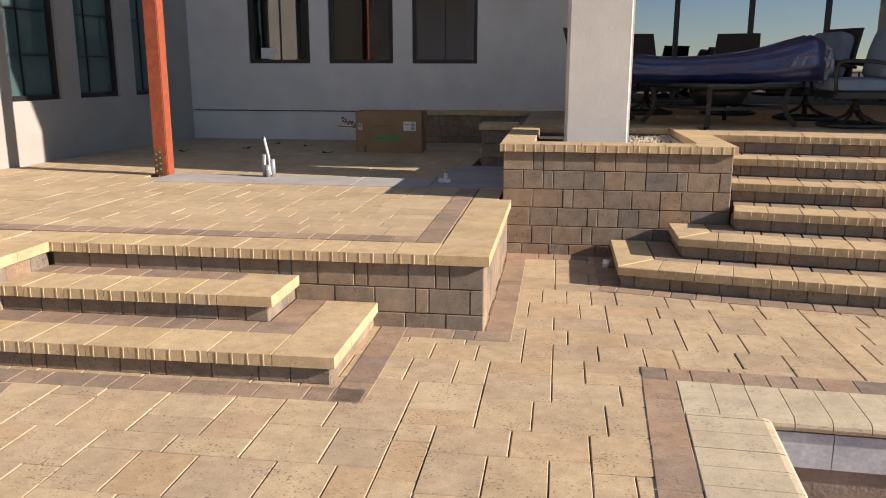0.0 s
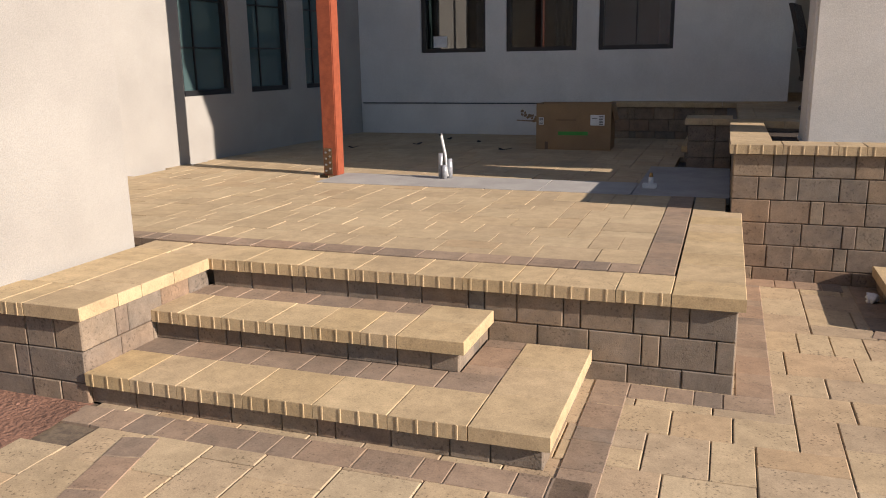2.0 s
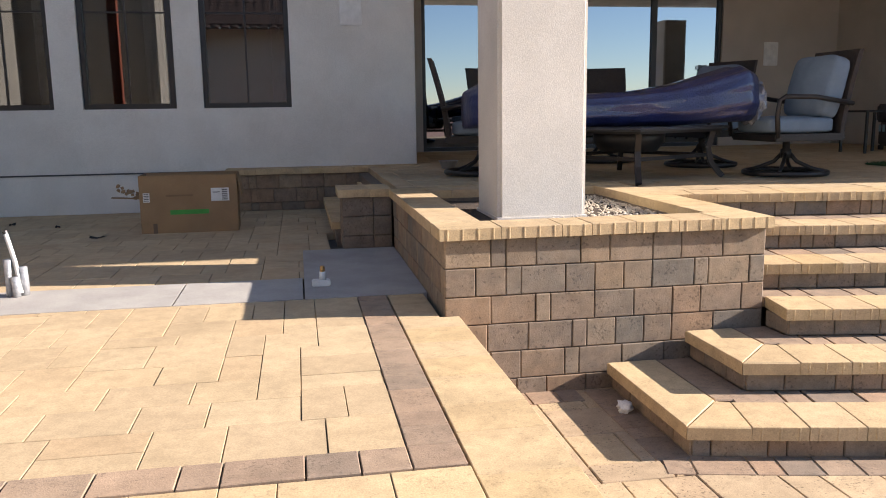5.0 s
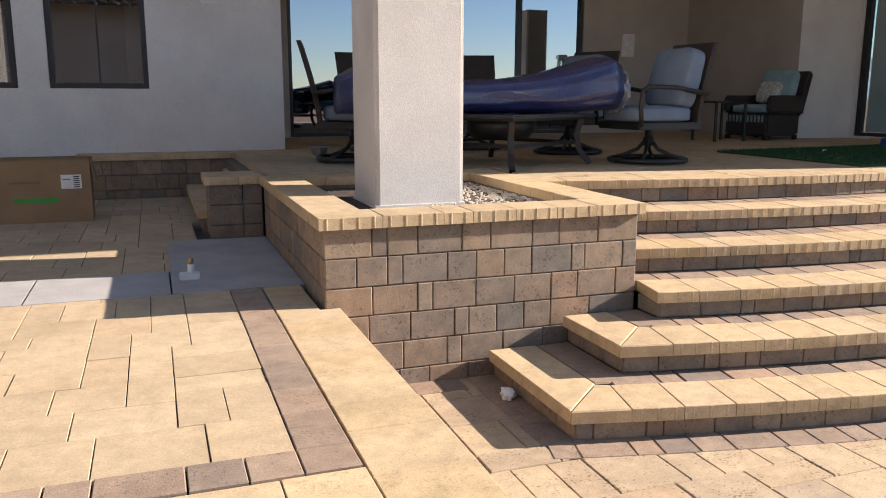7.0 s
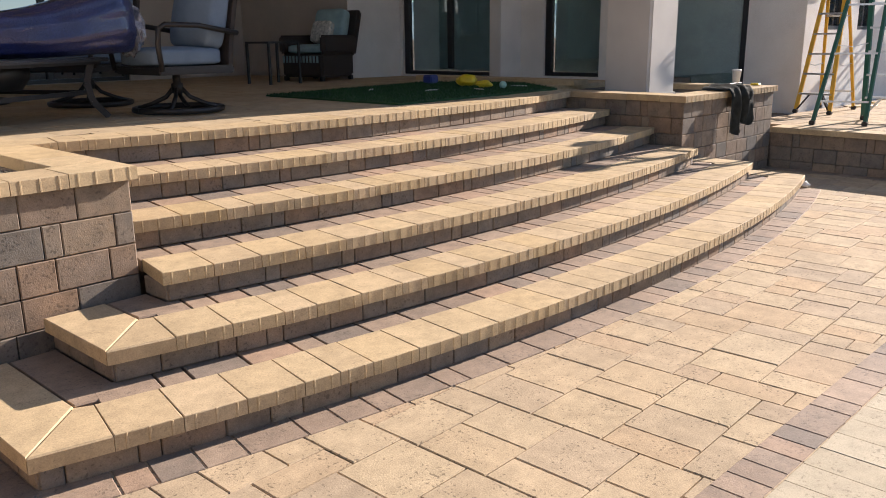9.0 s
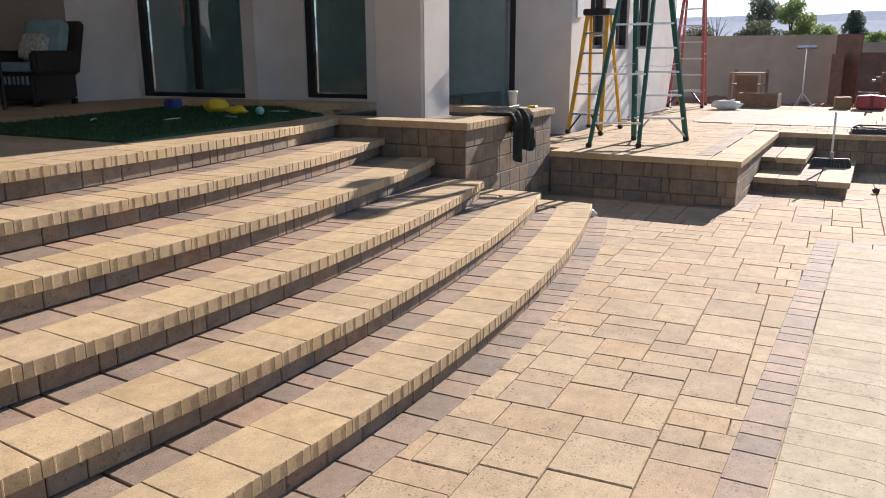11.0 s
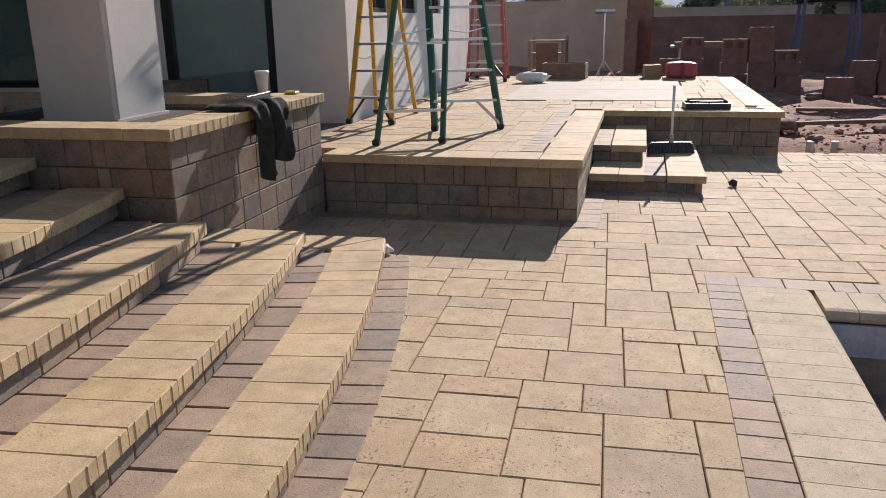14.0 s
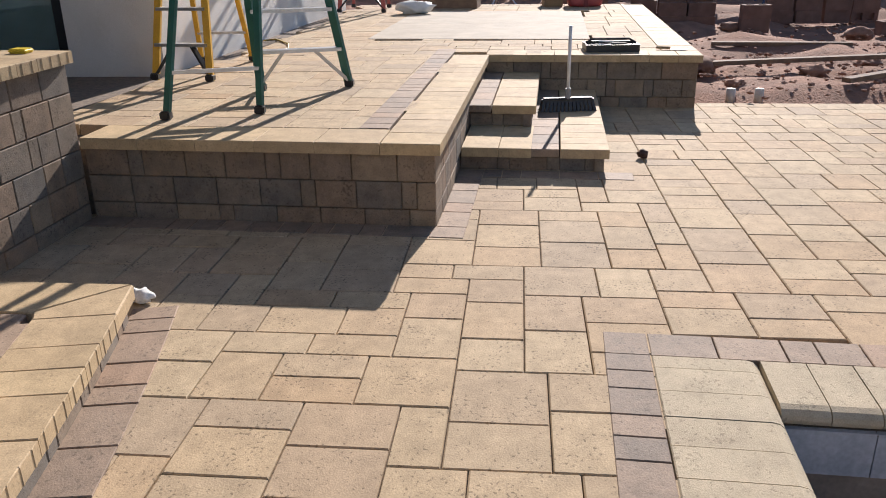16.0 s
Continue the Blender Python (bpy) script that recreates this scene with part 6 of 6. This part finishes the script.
tube(hose, [(12.1, 1.92, TZ + 0.008), (12.3, 1.78, TZ + 0.008), (12.6, 1.70, TZ + 0.008), (12.95, 1.80, TZ + 0.008), (13.3, 2.02, TZ + 0.008), (13.2, 2.12, TZ + 0.008)], 0.008, 6)
tagged(part("hose", hose, plain("yellow_hose", (0.55, 0.38, 0.10), 0.5), None, smooth=True), "thin yellow hose curling on the terrace", "hose")
kb = thing("carton", "low tan cardboard carton beside the red case", "box", QM @ pose(8.12, -0.55, TZ, 0, 0, 8))
part("carton_body", soft_box(-0.16, -0.13, 0, 0.16, 0.13, 0.20, 0.006), M_CARD, kb)
part("flap", boxes((-0.16, -0.13, 0.201, 0.16, -0.01, 0.206)), M_CARD, kb)
lump("plastic_bag", "crumpled white plastic bag on the far terrace", "bag", 16.1, 0.95, TZ, 0.15, 0.24, 0.09, M_TISSUE, 11, 0.45)

# ---- building yard ----
tri = thing("work_light", "work light on a folding tripod", "tripod light", pose(20.8, -0.08, 0.0))
for a in (0.4, 2.5, 4.6):
    bm = bmesh.new()
    tube(bm, [(0, 0, 0.55), (0.42 * math.cos(a), 0.42 * math.sin(a), 0.0)], 0.014, 8)
    part("leg", bm, M_ALU, tri)
bm = bmesh.new()
tube(bm, [(0, 0, 0.4), (0, 0, 1.5)], 0.016, 8)
part("pole", bm, M_ALU, tri)
bm = bmesh.new()
box(bm, -0.1, -0.2, 0, 0.1, 0.2, 0.05, 0.01, pose(0, 0, 1.5, 0, 12, 0))
part("lamp_head", bm, M_ALU, tri)

M_CMU = mat("red_brown_masonry_block", (0.20, 0.115, 0.09), (0.155, 0.09, 0.07), 0.92, 8.0, 0.5, 120.0, stain=0.15)
M_WALLT = mat("tan_stucco_yard_wall", (0.36, 0.30, 0.25), (0.31, 0.26, 0.22), 0.92, 2.0, 0.4, 90.0, stain=0.12)
M_WALLB = mat("brown_yard_wall", (0.17, 0.105, 0.085), (0.13, 0.08, 0.065), 0.92, 3.0, 0.4, 60.0, stain=0.2)


def cmu_mesh():
    key = "cmu"
    if key not in MESH_CACHE:
        bm = boxes((-0.2, -0.1, 0, 0.2, -0.052, 0.195), (-0.2, 0.052, 0, 0.2, 0.1, 0.195), (-0.2, -0.052, 0, -0.14, 0.052, 0.195), (0.14, -0.052, 0, 0.2, 0.052, 0.195), (-0.035, -0.052, 0, 0.035, 0.052, 0.195), (-0.14, -0.052, 0.06, -0.035, 0.052, 0.09), (0.035, -0.052, 0.06, 0.14, 0.052, 0.09))
        me = bpy.data.meshes.new("masonry_block")
        bm.to_mesh(me)
        bm.free()
        me.materials.append(M_CMU)
        MESH_CACHE[key] = me
    return MESH_CACHE[key]


def stack(x, y, cols, rng, z0=0.02):
    for i, n in enumerate(cols):
        for k in range(n):
            ob = new("masonry_block", cmu_mesh())
            tagged(ob, "hollow red-brown masonry block stacked in the yard", "masonry block", "masonry blocks in the yard")
            flat = rng.random() < 0.14
            ob.matrix_basis = pose(x + rng.uniform(-0.02, 0.02), y - i * 0.43 + rng.uniform(-0.03, 0.03), z0 + k * 0.197, 0, 0, 90 + rng.uniform(-6, 6)) @ (pose(0, 0.0, 0.098, 90) @ pose(0, 0, -0.0975) if flat else Matrix.Identity(4))


rng = random.Random(44)
stack(18.6, -2.35, (5, 6, 4), rng)
stack(18.1, -2.75, (2, 2), rng)
stack(18.9, -4.55, (3, 6, 2, 3), rng)
stack(17.6, -3.85, (2,), rng)
stack(20.2, 0.15 - 1.5, (3, 5), rng)
stack(17.2, -5.6, (1, 2, 1), rng)

yard_a = part("wall_yard_tan", boxes((26.0, -0.6, -0.05, 26.2, 14.0, 1.80), (25.97, -0.62, 1.80, 26.23, 14.0, 1.86)), M_WALLT)
tagged(yard_a, "tan stucco yard wall with a flat cap", "wall", kind="structure")
yard_p = part("wall_pier", boxes((25.2, -1.25, -0.05, 25.7, -0.62, 1.86), (24.6, -0.85, -0.05, 25.15, -0.55, 1.35)), M_CMU)
tagged(yard_p, "red-brown block pier at the end of the yard wall", "pier", kind="structure")
far_wall = part("wall_yard_far", boxes((34.0, -7.0, -0.07, 34.2, -0.9, 1.66), (33.97, -7.03, 1.66, 34.23, -0.87, 1.71)), M_WALLT)
tagged(far_wall, "pale tan wall beyond the brown yard wall", "wall", kind="structure")
yb = thing("wall_yard_brown", "plain brown rendered yard wall with a flat cap", "wall", kind="structure")
part("wall_body", boxes((24.63, -24.0, -0.05, 24.8, -1.2, 1.36)), M_WALLB, yb)
part("wall_cap", boxes((24.60, -24.0, 1.361, 24.83, -1.2, 1.40)), M_WALLB, yb)

# plank table, wood frame and tarp rack in the yard
M_OLDWOOD = mat("weathered_wood", (0.22, 0.145, 0.095), (0.16, 0.105, 0.075), 0.85, 12.0, 0.4, 100.0)
pt = thing("plank_bench", "rough plank work bench with metal legs", "bench", pose(21.2, -2.35, 0.0, 0, 0, 92))
part("plank", boxes((-0.9, -0.25, 0.78, 0.9, 0.0, 0.83)), M_ALU, pt)
part("plank", boxes((-0.75, 0.01, 0.79, 0.85, 0.26, 0.90)), M_OLDWOOD, pt)
for x in (-0.7, 0.7):
    for y in (-0.2, 0.2):
        part("leg", boxes((x - 0.03, y - 0.03, 0, x + 0.03, y + 0.03, 0.78)), M_ALU, pt)
wf = thing("wood_rack", "small wooden frame rack leaning in the yard", "rack", pose(20.6, 1.05, 0.0, 0, 0, 80))
for x in (-0.35, 0.35):
    for y in (-0.2, 0.2):
        part("leg", boxes((x - 0.025, y - 0.025, 0, x + 0.025, y + 0.025, 0.95 if y > 0 else 1.05)), M_OLDWOOD, wf)
for z in (0.35, 0.7, 0.95):
    part("shelf", boxes((-0.37, -0.22, z, 0.37, 0.22, z + 0.03)), M_OLDWOOD, wf)
part("back_panel", boxes((-0.26, 0.205, 0.10, 0.20, 0.22, 0.92)), mat("dark_plywood", (0.13, 0.08, 0.05), (0.10, 0.06, 0.04), 0.85, 9.0, 0.3, 90.0), wf, "dark brown plywood panel")
tray2 = thing("wood_crate", "low open wooden crate on the terrace", "crate", pose(17.05, 0.50, TZ, 0, 0, 85))
part("crate_body", boxes((-0.35, -0.2, 0, 0.35, 0.2, 0.02), (-0.35, -0.2, 0.02, 0.35, -0.18, 0.25), (-0.35, 0.18, 0.02, 0.35, 0.2, 0.25), (-0.35, -0.18, 0.02, -0.33, 0.18, 0.25), (0.33, -0.18, 0.02, 0.35, 0.18, 0.25)), M_OLDWOOD, tray2)
rack = thing("tarp_rack", "rolled black tarp on a blue metal rack", "rack", pose(22.5, -4.72, 0.0))
M_BLUEP = plain("blue_painted_steel", (0.045, 0.075, 0.15), 0.6)
for y in (-0.58, 0.58):
    for x in (-0.25, 0.25):
        bm = bmesh.new()
        tube(bm, [(x, y - 0.06 * (1 if y > 0 else -1), 1.7), (x * 1.1, y, 0.9), (x * 1.3, y + 0.08, 0.0)], 0.035, 8)
        part("leg", bm, M_BLUEP, rack)
bm = bmesh.new()
tube(bm, [(0, -0.66, 1.76), (0, -0.3, 1.80), (0, 0.3, 1.79), (0, 0.66, 1.75)], 0.15, 12)
part("tarp_roll", bm, M_BLACK, rack, smooth=True)

M_ROCK = mat("red_clod", (0.32, 0.17, 0.115), (0.24, 0.13, 0.09), 0.95, 6.0, 0.8, 60.0)
rng = random.Random(77)
for i in range(26):
    x, y = rng.uniform(12.9, 23), rng.uniform(-7.5, -2.3)
    s = rng.uniform(0.06, 0.2)
    lump("rock", "rough reddish rock on the bare earth", "rock", x, y, 0.0, s * rng.uniform(0.8, 1.5), s, s * 0.5, M_ROCK, i + 20, 0.5)["group"] = "rocks in the yard"
clods = Joined()
ico = bmesh.new()
bmesh.ops.create_icosphere(ico, subdivisions=1, radius=1.0)
iv = [v.co.copy() for v in ico.verts]
fi = [tuple(v.index for v in f.verts) for f in ico.faces]
ico.free()
for i in range(2000):
    x, y = 12.5 + abs(rng.gauss(0, 4.5)), rng.uniform(-11, -1.9)
    s = rng.uniform(0.008, 0.06) ** 1.15
    clods.add(iv, fi, Matrix.Translation((x, y, 0.02 + rng.uniform(0, 0.08))) @ Matrix.Rotation(rng.uniform(0, 6), 4, "Z") @ Matrix.Diagonal((s * rng.uniform(0.7, 1.6), s, s * 0.6, 1)))
for i in range(500):
    x, y = 12.5 + rng.uniform(5.2, 13), rng.uniform(-2, 6)
    s = rng.uniform(0.02, 0.10)
    clods.add(iv, fi, Matrix.Translation((x, y, 0.0)) @ Matrix.Diagonal((s * rng.uniform(0.7, 1.6), s, s * 0.7, 1)))
for i in range(260):
    x, y = rng.uniform(-4.2, -2.9), rng.uniform(-2.0, -1.0)
    s = rng.uniform(0.004, 0.016)
    clods.add(iv, fi, Matrix.Translation((x, y, -0.002)) @ Matrix.Diagonal((s * rng.uniform(0.7, 1.6), s, s * 0.7, 1)))
tagged(clods.link("earth_clods", M_ROCK, None, "loose reddish earth clods and rubble"), category="rubble")
for (x, y, tl, ln) in ((14.0, -2.75, 92, 3.2), (15.5, -3.6, 70, 1.6), (13.3, -4.0, 120, 1.2)):
    bm = boxes((-ln / 2, -0.05, 0, ln / 2, 0.05, 0.045), bevel=0.004)
    tagged(part("plank", bm, M_OLDWOOD), "weathered wooden plank lying on the earth", "plank", "planks in the yard").matrix_basis = pose(x, y, 0.10, 0, 2, tl)
for i, y in enumerate((-2.35, -2.6)):
    bm = bmesh.new()
    tube(bm, [(0, 0, 0), (0, 0, 0.15)], 0.04, 14)
    tagged(part("pvc_sleeve", bm, plain("pale_pvc", (0.55, 0.5, 0.45), 0.5), None, smooth=True), "pale plastic pipe sleeve in the earth", "pipe", "pipe sleeves").matrix_basis = pose(12.62, y, -0.06)

# ---- trees and distance ----
def leaf_mat(name, a, b):
    m = mat(name, a, b, 0.75, 1.5, 0.0, 5.0, vary="island", palette=[a, b, tuple(c * 1.3 for c in a)], vary_amount=0.7, spec=0.2)
    n, l = m.node_tree.nodes, m.node_tree.links
    tr, mx = n.new("ShaderNodeBsdfTranslucent"), n.new("ShaderNodeMixShader")
    p = n["Principled BSDF"]
    l.new(p.inputs["Base Color"].links[0].from_socket, tr.inputs["Color"])
    mx.inputs[0].default_value = 0.5
    l.new(p.outputs[0], mx.inputs[1])
    l.new(tr.outputs[0], mx.inputs[2])
    l.new(mx.outputs[0], n["Material Output"].inputs["Surface"])
    return m


# leaf colours are lightened to put the distance haze into them
M_PINE = leaf_mat("haze_lightened_pine_needles", (0.17, 0.20, 0.155), (0.13, 0.155, 0.12))
M_LIME = leaf_mat("fresh_green_leaves", (0.30, 0.37, 0.14), (0.22, 0.29, 0.11))
M_OLIVE = leaf_mat("olive_brush_leaves", (0.15, 0.165, 0.10), (0.11, 0.125, 0.075))
M_BARK = mat("grey_brown_bark", (0.09, 0.065, 0.05), (0.06, 0.045, 0.035), 0.95, 6.0, 0.5, 30.0)


def tree(x, y, height, width, crown_low, leaf, label, seed, count=2600, leaf_size=0.16, column=False, name="tree"):
    rng = random.Random(seed)
    t = thing(name, label, "tree", pose(x, y, -0.07))
    bm = bmesh.new()
    tr = max(0.06, height * 0.022)
    tube(bm, [(0, 0, 0), (0.02 * height * rng.uniform(-1, 1), 0.02 * height * rng.uniform(-1, 1), height * 0.5), (0, 0, height * 0.95)], tr, 8, True, tr * 0.15)
    blobs = []
    n = 5 if column else (20 if width > 5.5 else 11)
    for i in range(n):
        k = (i + 0.5) / n
        z = crown_low + (height - crown_low) * k
        a = rng.uniform(0, 6.28)
        if column:
            blobs.append((0, 0, z, width * 0.5 * (1 - 0.55 * k ** 2), (height - crown_low) / n * 0.8))
            continue
        spread = width * 0.36 * math.sin(math.pi * min(0.97, 0.25 + 0.7 * k)) * rng.uniform(0.6, 1.1)
        bx, by = spread * math.cos(a), spread * math.sin(a)
        tube(bm, [(0, 0, max(0.2, z * 0.55)), (bx * 0.5, by * 0.5, z * 0.85), (bx, by, z)], tr * 0.4, 6, True, tr * 0.1)
        blobs.append((bx, by, z, width * rng.uniform(0.17, 0.27), (height - crown_low) * rng.uniform(0.13, 0.2)))
    part("trunk", bm, M_BARK, t)
    j = Joined()
    leaf_size *= 0.62
    for i in range(int(count * 2.2)):
        bx, by, z, r, h = rng.choice(blobs)
        v = Vector((rng.gauss(0, 1), rng.gauss(0, 1), rng.gauss(0, 1))).normalized() * (rng.random() ** 0.35)
        c = Vector((bx + v.x * r, by + v.y * r, z + v.z * h))
        u = Vector((rng.gauss(0, 1), rng.gauss(0, 1), rng.gauss(0, 1))).normalized()
        w = u.orthogonal().normalized()
        s = leaf_size * rng.uniform(0.6, 1.4)
        p = [c + u * s, c + w * s * 0.45, c - u * s, c - w * s * 0.45]
        j.add([tuple(q) for q in p], [(0, 1, 2, 3)])
    j.link("crown", leaf, t, kind="")
    return t


tree(61, -6.6, 10.5, 1.7, 0.5, M_PINE, "tall narrow dark cypress beyond the yard wall", 1, 5200, 0.16, True, "cypress")
tree(60, 4.3, 4.6, 2.7, 1.2, M_PINE, "dark round conifer beyond the yard wall", 2, 2600, 0.16)
tree(57, 2.3, 4.3, 3.0, 0.8, M_LIME, "bright green leafy tree beyond the yard wall", 3, 3000, 0.15)
tree(58, -1.1, 3.6, 2.3, 0.8, M_PINE, "dark rounded conifer beyond the yard wall", 4, 2200, 0.15)
tree(46, -11.4, 7.2, 7.4, 0.9, M_PINE, "large spreading dark pine beyond the yard wall", 5, 16000, 0.2)
for i, (x, y, h, w, mm) in enumerate(((50, 6.5, 2.6, 4.0, M_OLIVE), (52, 3.9, 2.9, 3.4, M_OLIVE), (54, 0.4, 2.7, 3.2, M_LIME), (52, -2.6, 2.3, 3.4, M_LIME), (55, -4.6, 2.4, 3.2, M_OLIVE), (60, -9.4, 3.0, 4.6, M_OLIVE), (48, 9.5, 3.0, 4.5, M_PINE), (64, -14.5, 3.2, 5.0, M_OLIVE))):
    tree(x, y, h, w, 0.3, mm, "low shrubby tree beyond the yard wall", 20 + i, 1500, 0.16, False, "shrub_tree")
# bare twiggy trees
for i, (x, y, h) in enumerate(((56, 6.6, 4.2), (66, -11.0, 4.8))):
    rng = random.Random(60 + i)
    t = thing("bare_tree", "thin leafless tree beyond the yard wall", "tree", pose(x, y, -0.07))
    bm = bmesh.new()
    tube(bm, [(0, 0, 0), (0, 0, h * 0.45)], 0.07, 6, True, 0.05)
    for k in range(22):
        a, z = rng.uniform(0, 6.28), h * rng.uniform(0.3, 0.5)
        rr = h * rng.uniform(0.12, 0.3)
        tube(bm, [(0, 0, z), (rr * 0.5 * math.cos(a), rr * 0.5 * math.sin(a), z + h * 0.22), (rr * math.cos(a), rr * math.sin(a), z + h * rng.uniform(0.3, 0.5))], 0.022, 4, True, 0.006)
    part("trunk", bm, M_BARK, t)

# distance haze put into a pale base colour and a faint emission
M_HILL = mat("haze_glow_hillside", (0.54, 0.55, 0.57), (0.50, 0.51, 0.53), 1.0, 0.01, 0.0, 0.05, spec=0.0)
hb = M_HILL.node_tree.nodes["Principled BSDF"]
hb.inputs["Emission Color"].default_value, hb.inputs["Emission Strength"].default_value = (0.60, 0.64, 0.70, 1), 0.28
for dist, base_h, seed in ((1500.0, 62.0, 3.0), (2400.0, 122.0, 9.0)):
    bm = bmesh.new()
    lo, hi = [], []
    for i in range(121):
        a = math.radians(-60 + i)
        hgt = base_h * (0.8 + 0.35 * noise.noise(Vector((a * 3.0, seed, 0))) + 0.08 * noise.noise(Vector((a * 14, seed, 2))))
        hgt = min(hgt, base_h * 0.93)
        lo.append(bm.verts.new((dist * math.cos(a), dist * math.sin(a), -5)))
        hi.append(bm.verts.new(((dist + 150) * math.cos(a), (dist + 150) * math.sin(a), hgt)))
    for i in range(120):
        bm.faces.new((lo[i], lo[i + 1], hi[i + 1], hi[i]))
    tagged(part("backdrop", bm, M_HILL, None, smooth=True), "low mesa ridge on the horizon with haze painted in as a pale glow", "hills", kind="structure")


def house(x, y, w, d, h, rise, turn, wall_m, roof_m):
    hs = thing("neighbour_house", "low neighbouring house with a pitched roof", "house", pose(x, y, -0.07, 0, 0, turn), group="neighbouring houses")
    part("wall", boxes((-w / 2, -d / 2, 0, w / 2, d / 2, h)), wall_m, hs)
    bm = bmesh.new()
    vs = [bm.verts.new(p) for p in ((-w / 2 - 0.4, -d / 2 - 0.4, h), (w / 2 + 0.4, -d / 2 - 0.4, h), (w / 2 + 0.4, d / 2 + 0.4, h), (-w / 2 - 0.4, d / 2 + 0.4, h), (-w / 2 - 0.4, 0, h + rise), (w / 2 + 0.4, 0, h + rise))]
    for f in ((0, 1, 5, 4), (2, 3, 4, 5), (1, 2, 5), (3, 0, 4), (3, 2, 1, 0)):
        bm.faces.new([vs[i] for i in f])
    part("roof", bm, roof_m, hs)
    for i in range(2):
        part("window", boxes((-w / 2 - 0.03, -d / 4 + i * d / 2 - 0.5, h * 0.4, -w / 2 + 0.02, -d / 4 + i * d / 2 + 0.5, h * 0.8)), M_GLASS, hs)


M_ROOF = mat("grey_roofing", (0.20, 0.19, 0.18), None, 0.9, 2.0, 0.2, 20.0)
M_HWALL = mat("pale_house_paint", (0.42, 0.38, 0.33), None, 0.9, 1.0, 0.1, 20.0)
house(85, -10.6, 8, 7, 2.1, 1.3, 0, M_HWALL, M_ROOF)
house(48, -15.5, 9, 7, 2.0, 1.6, 80, M_HWALL, M_ROOF)
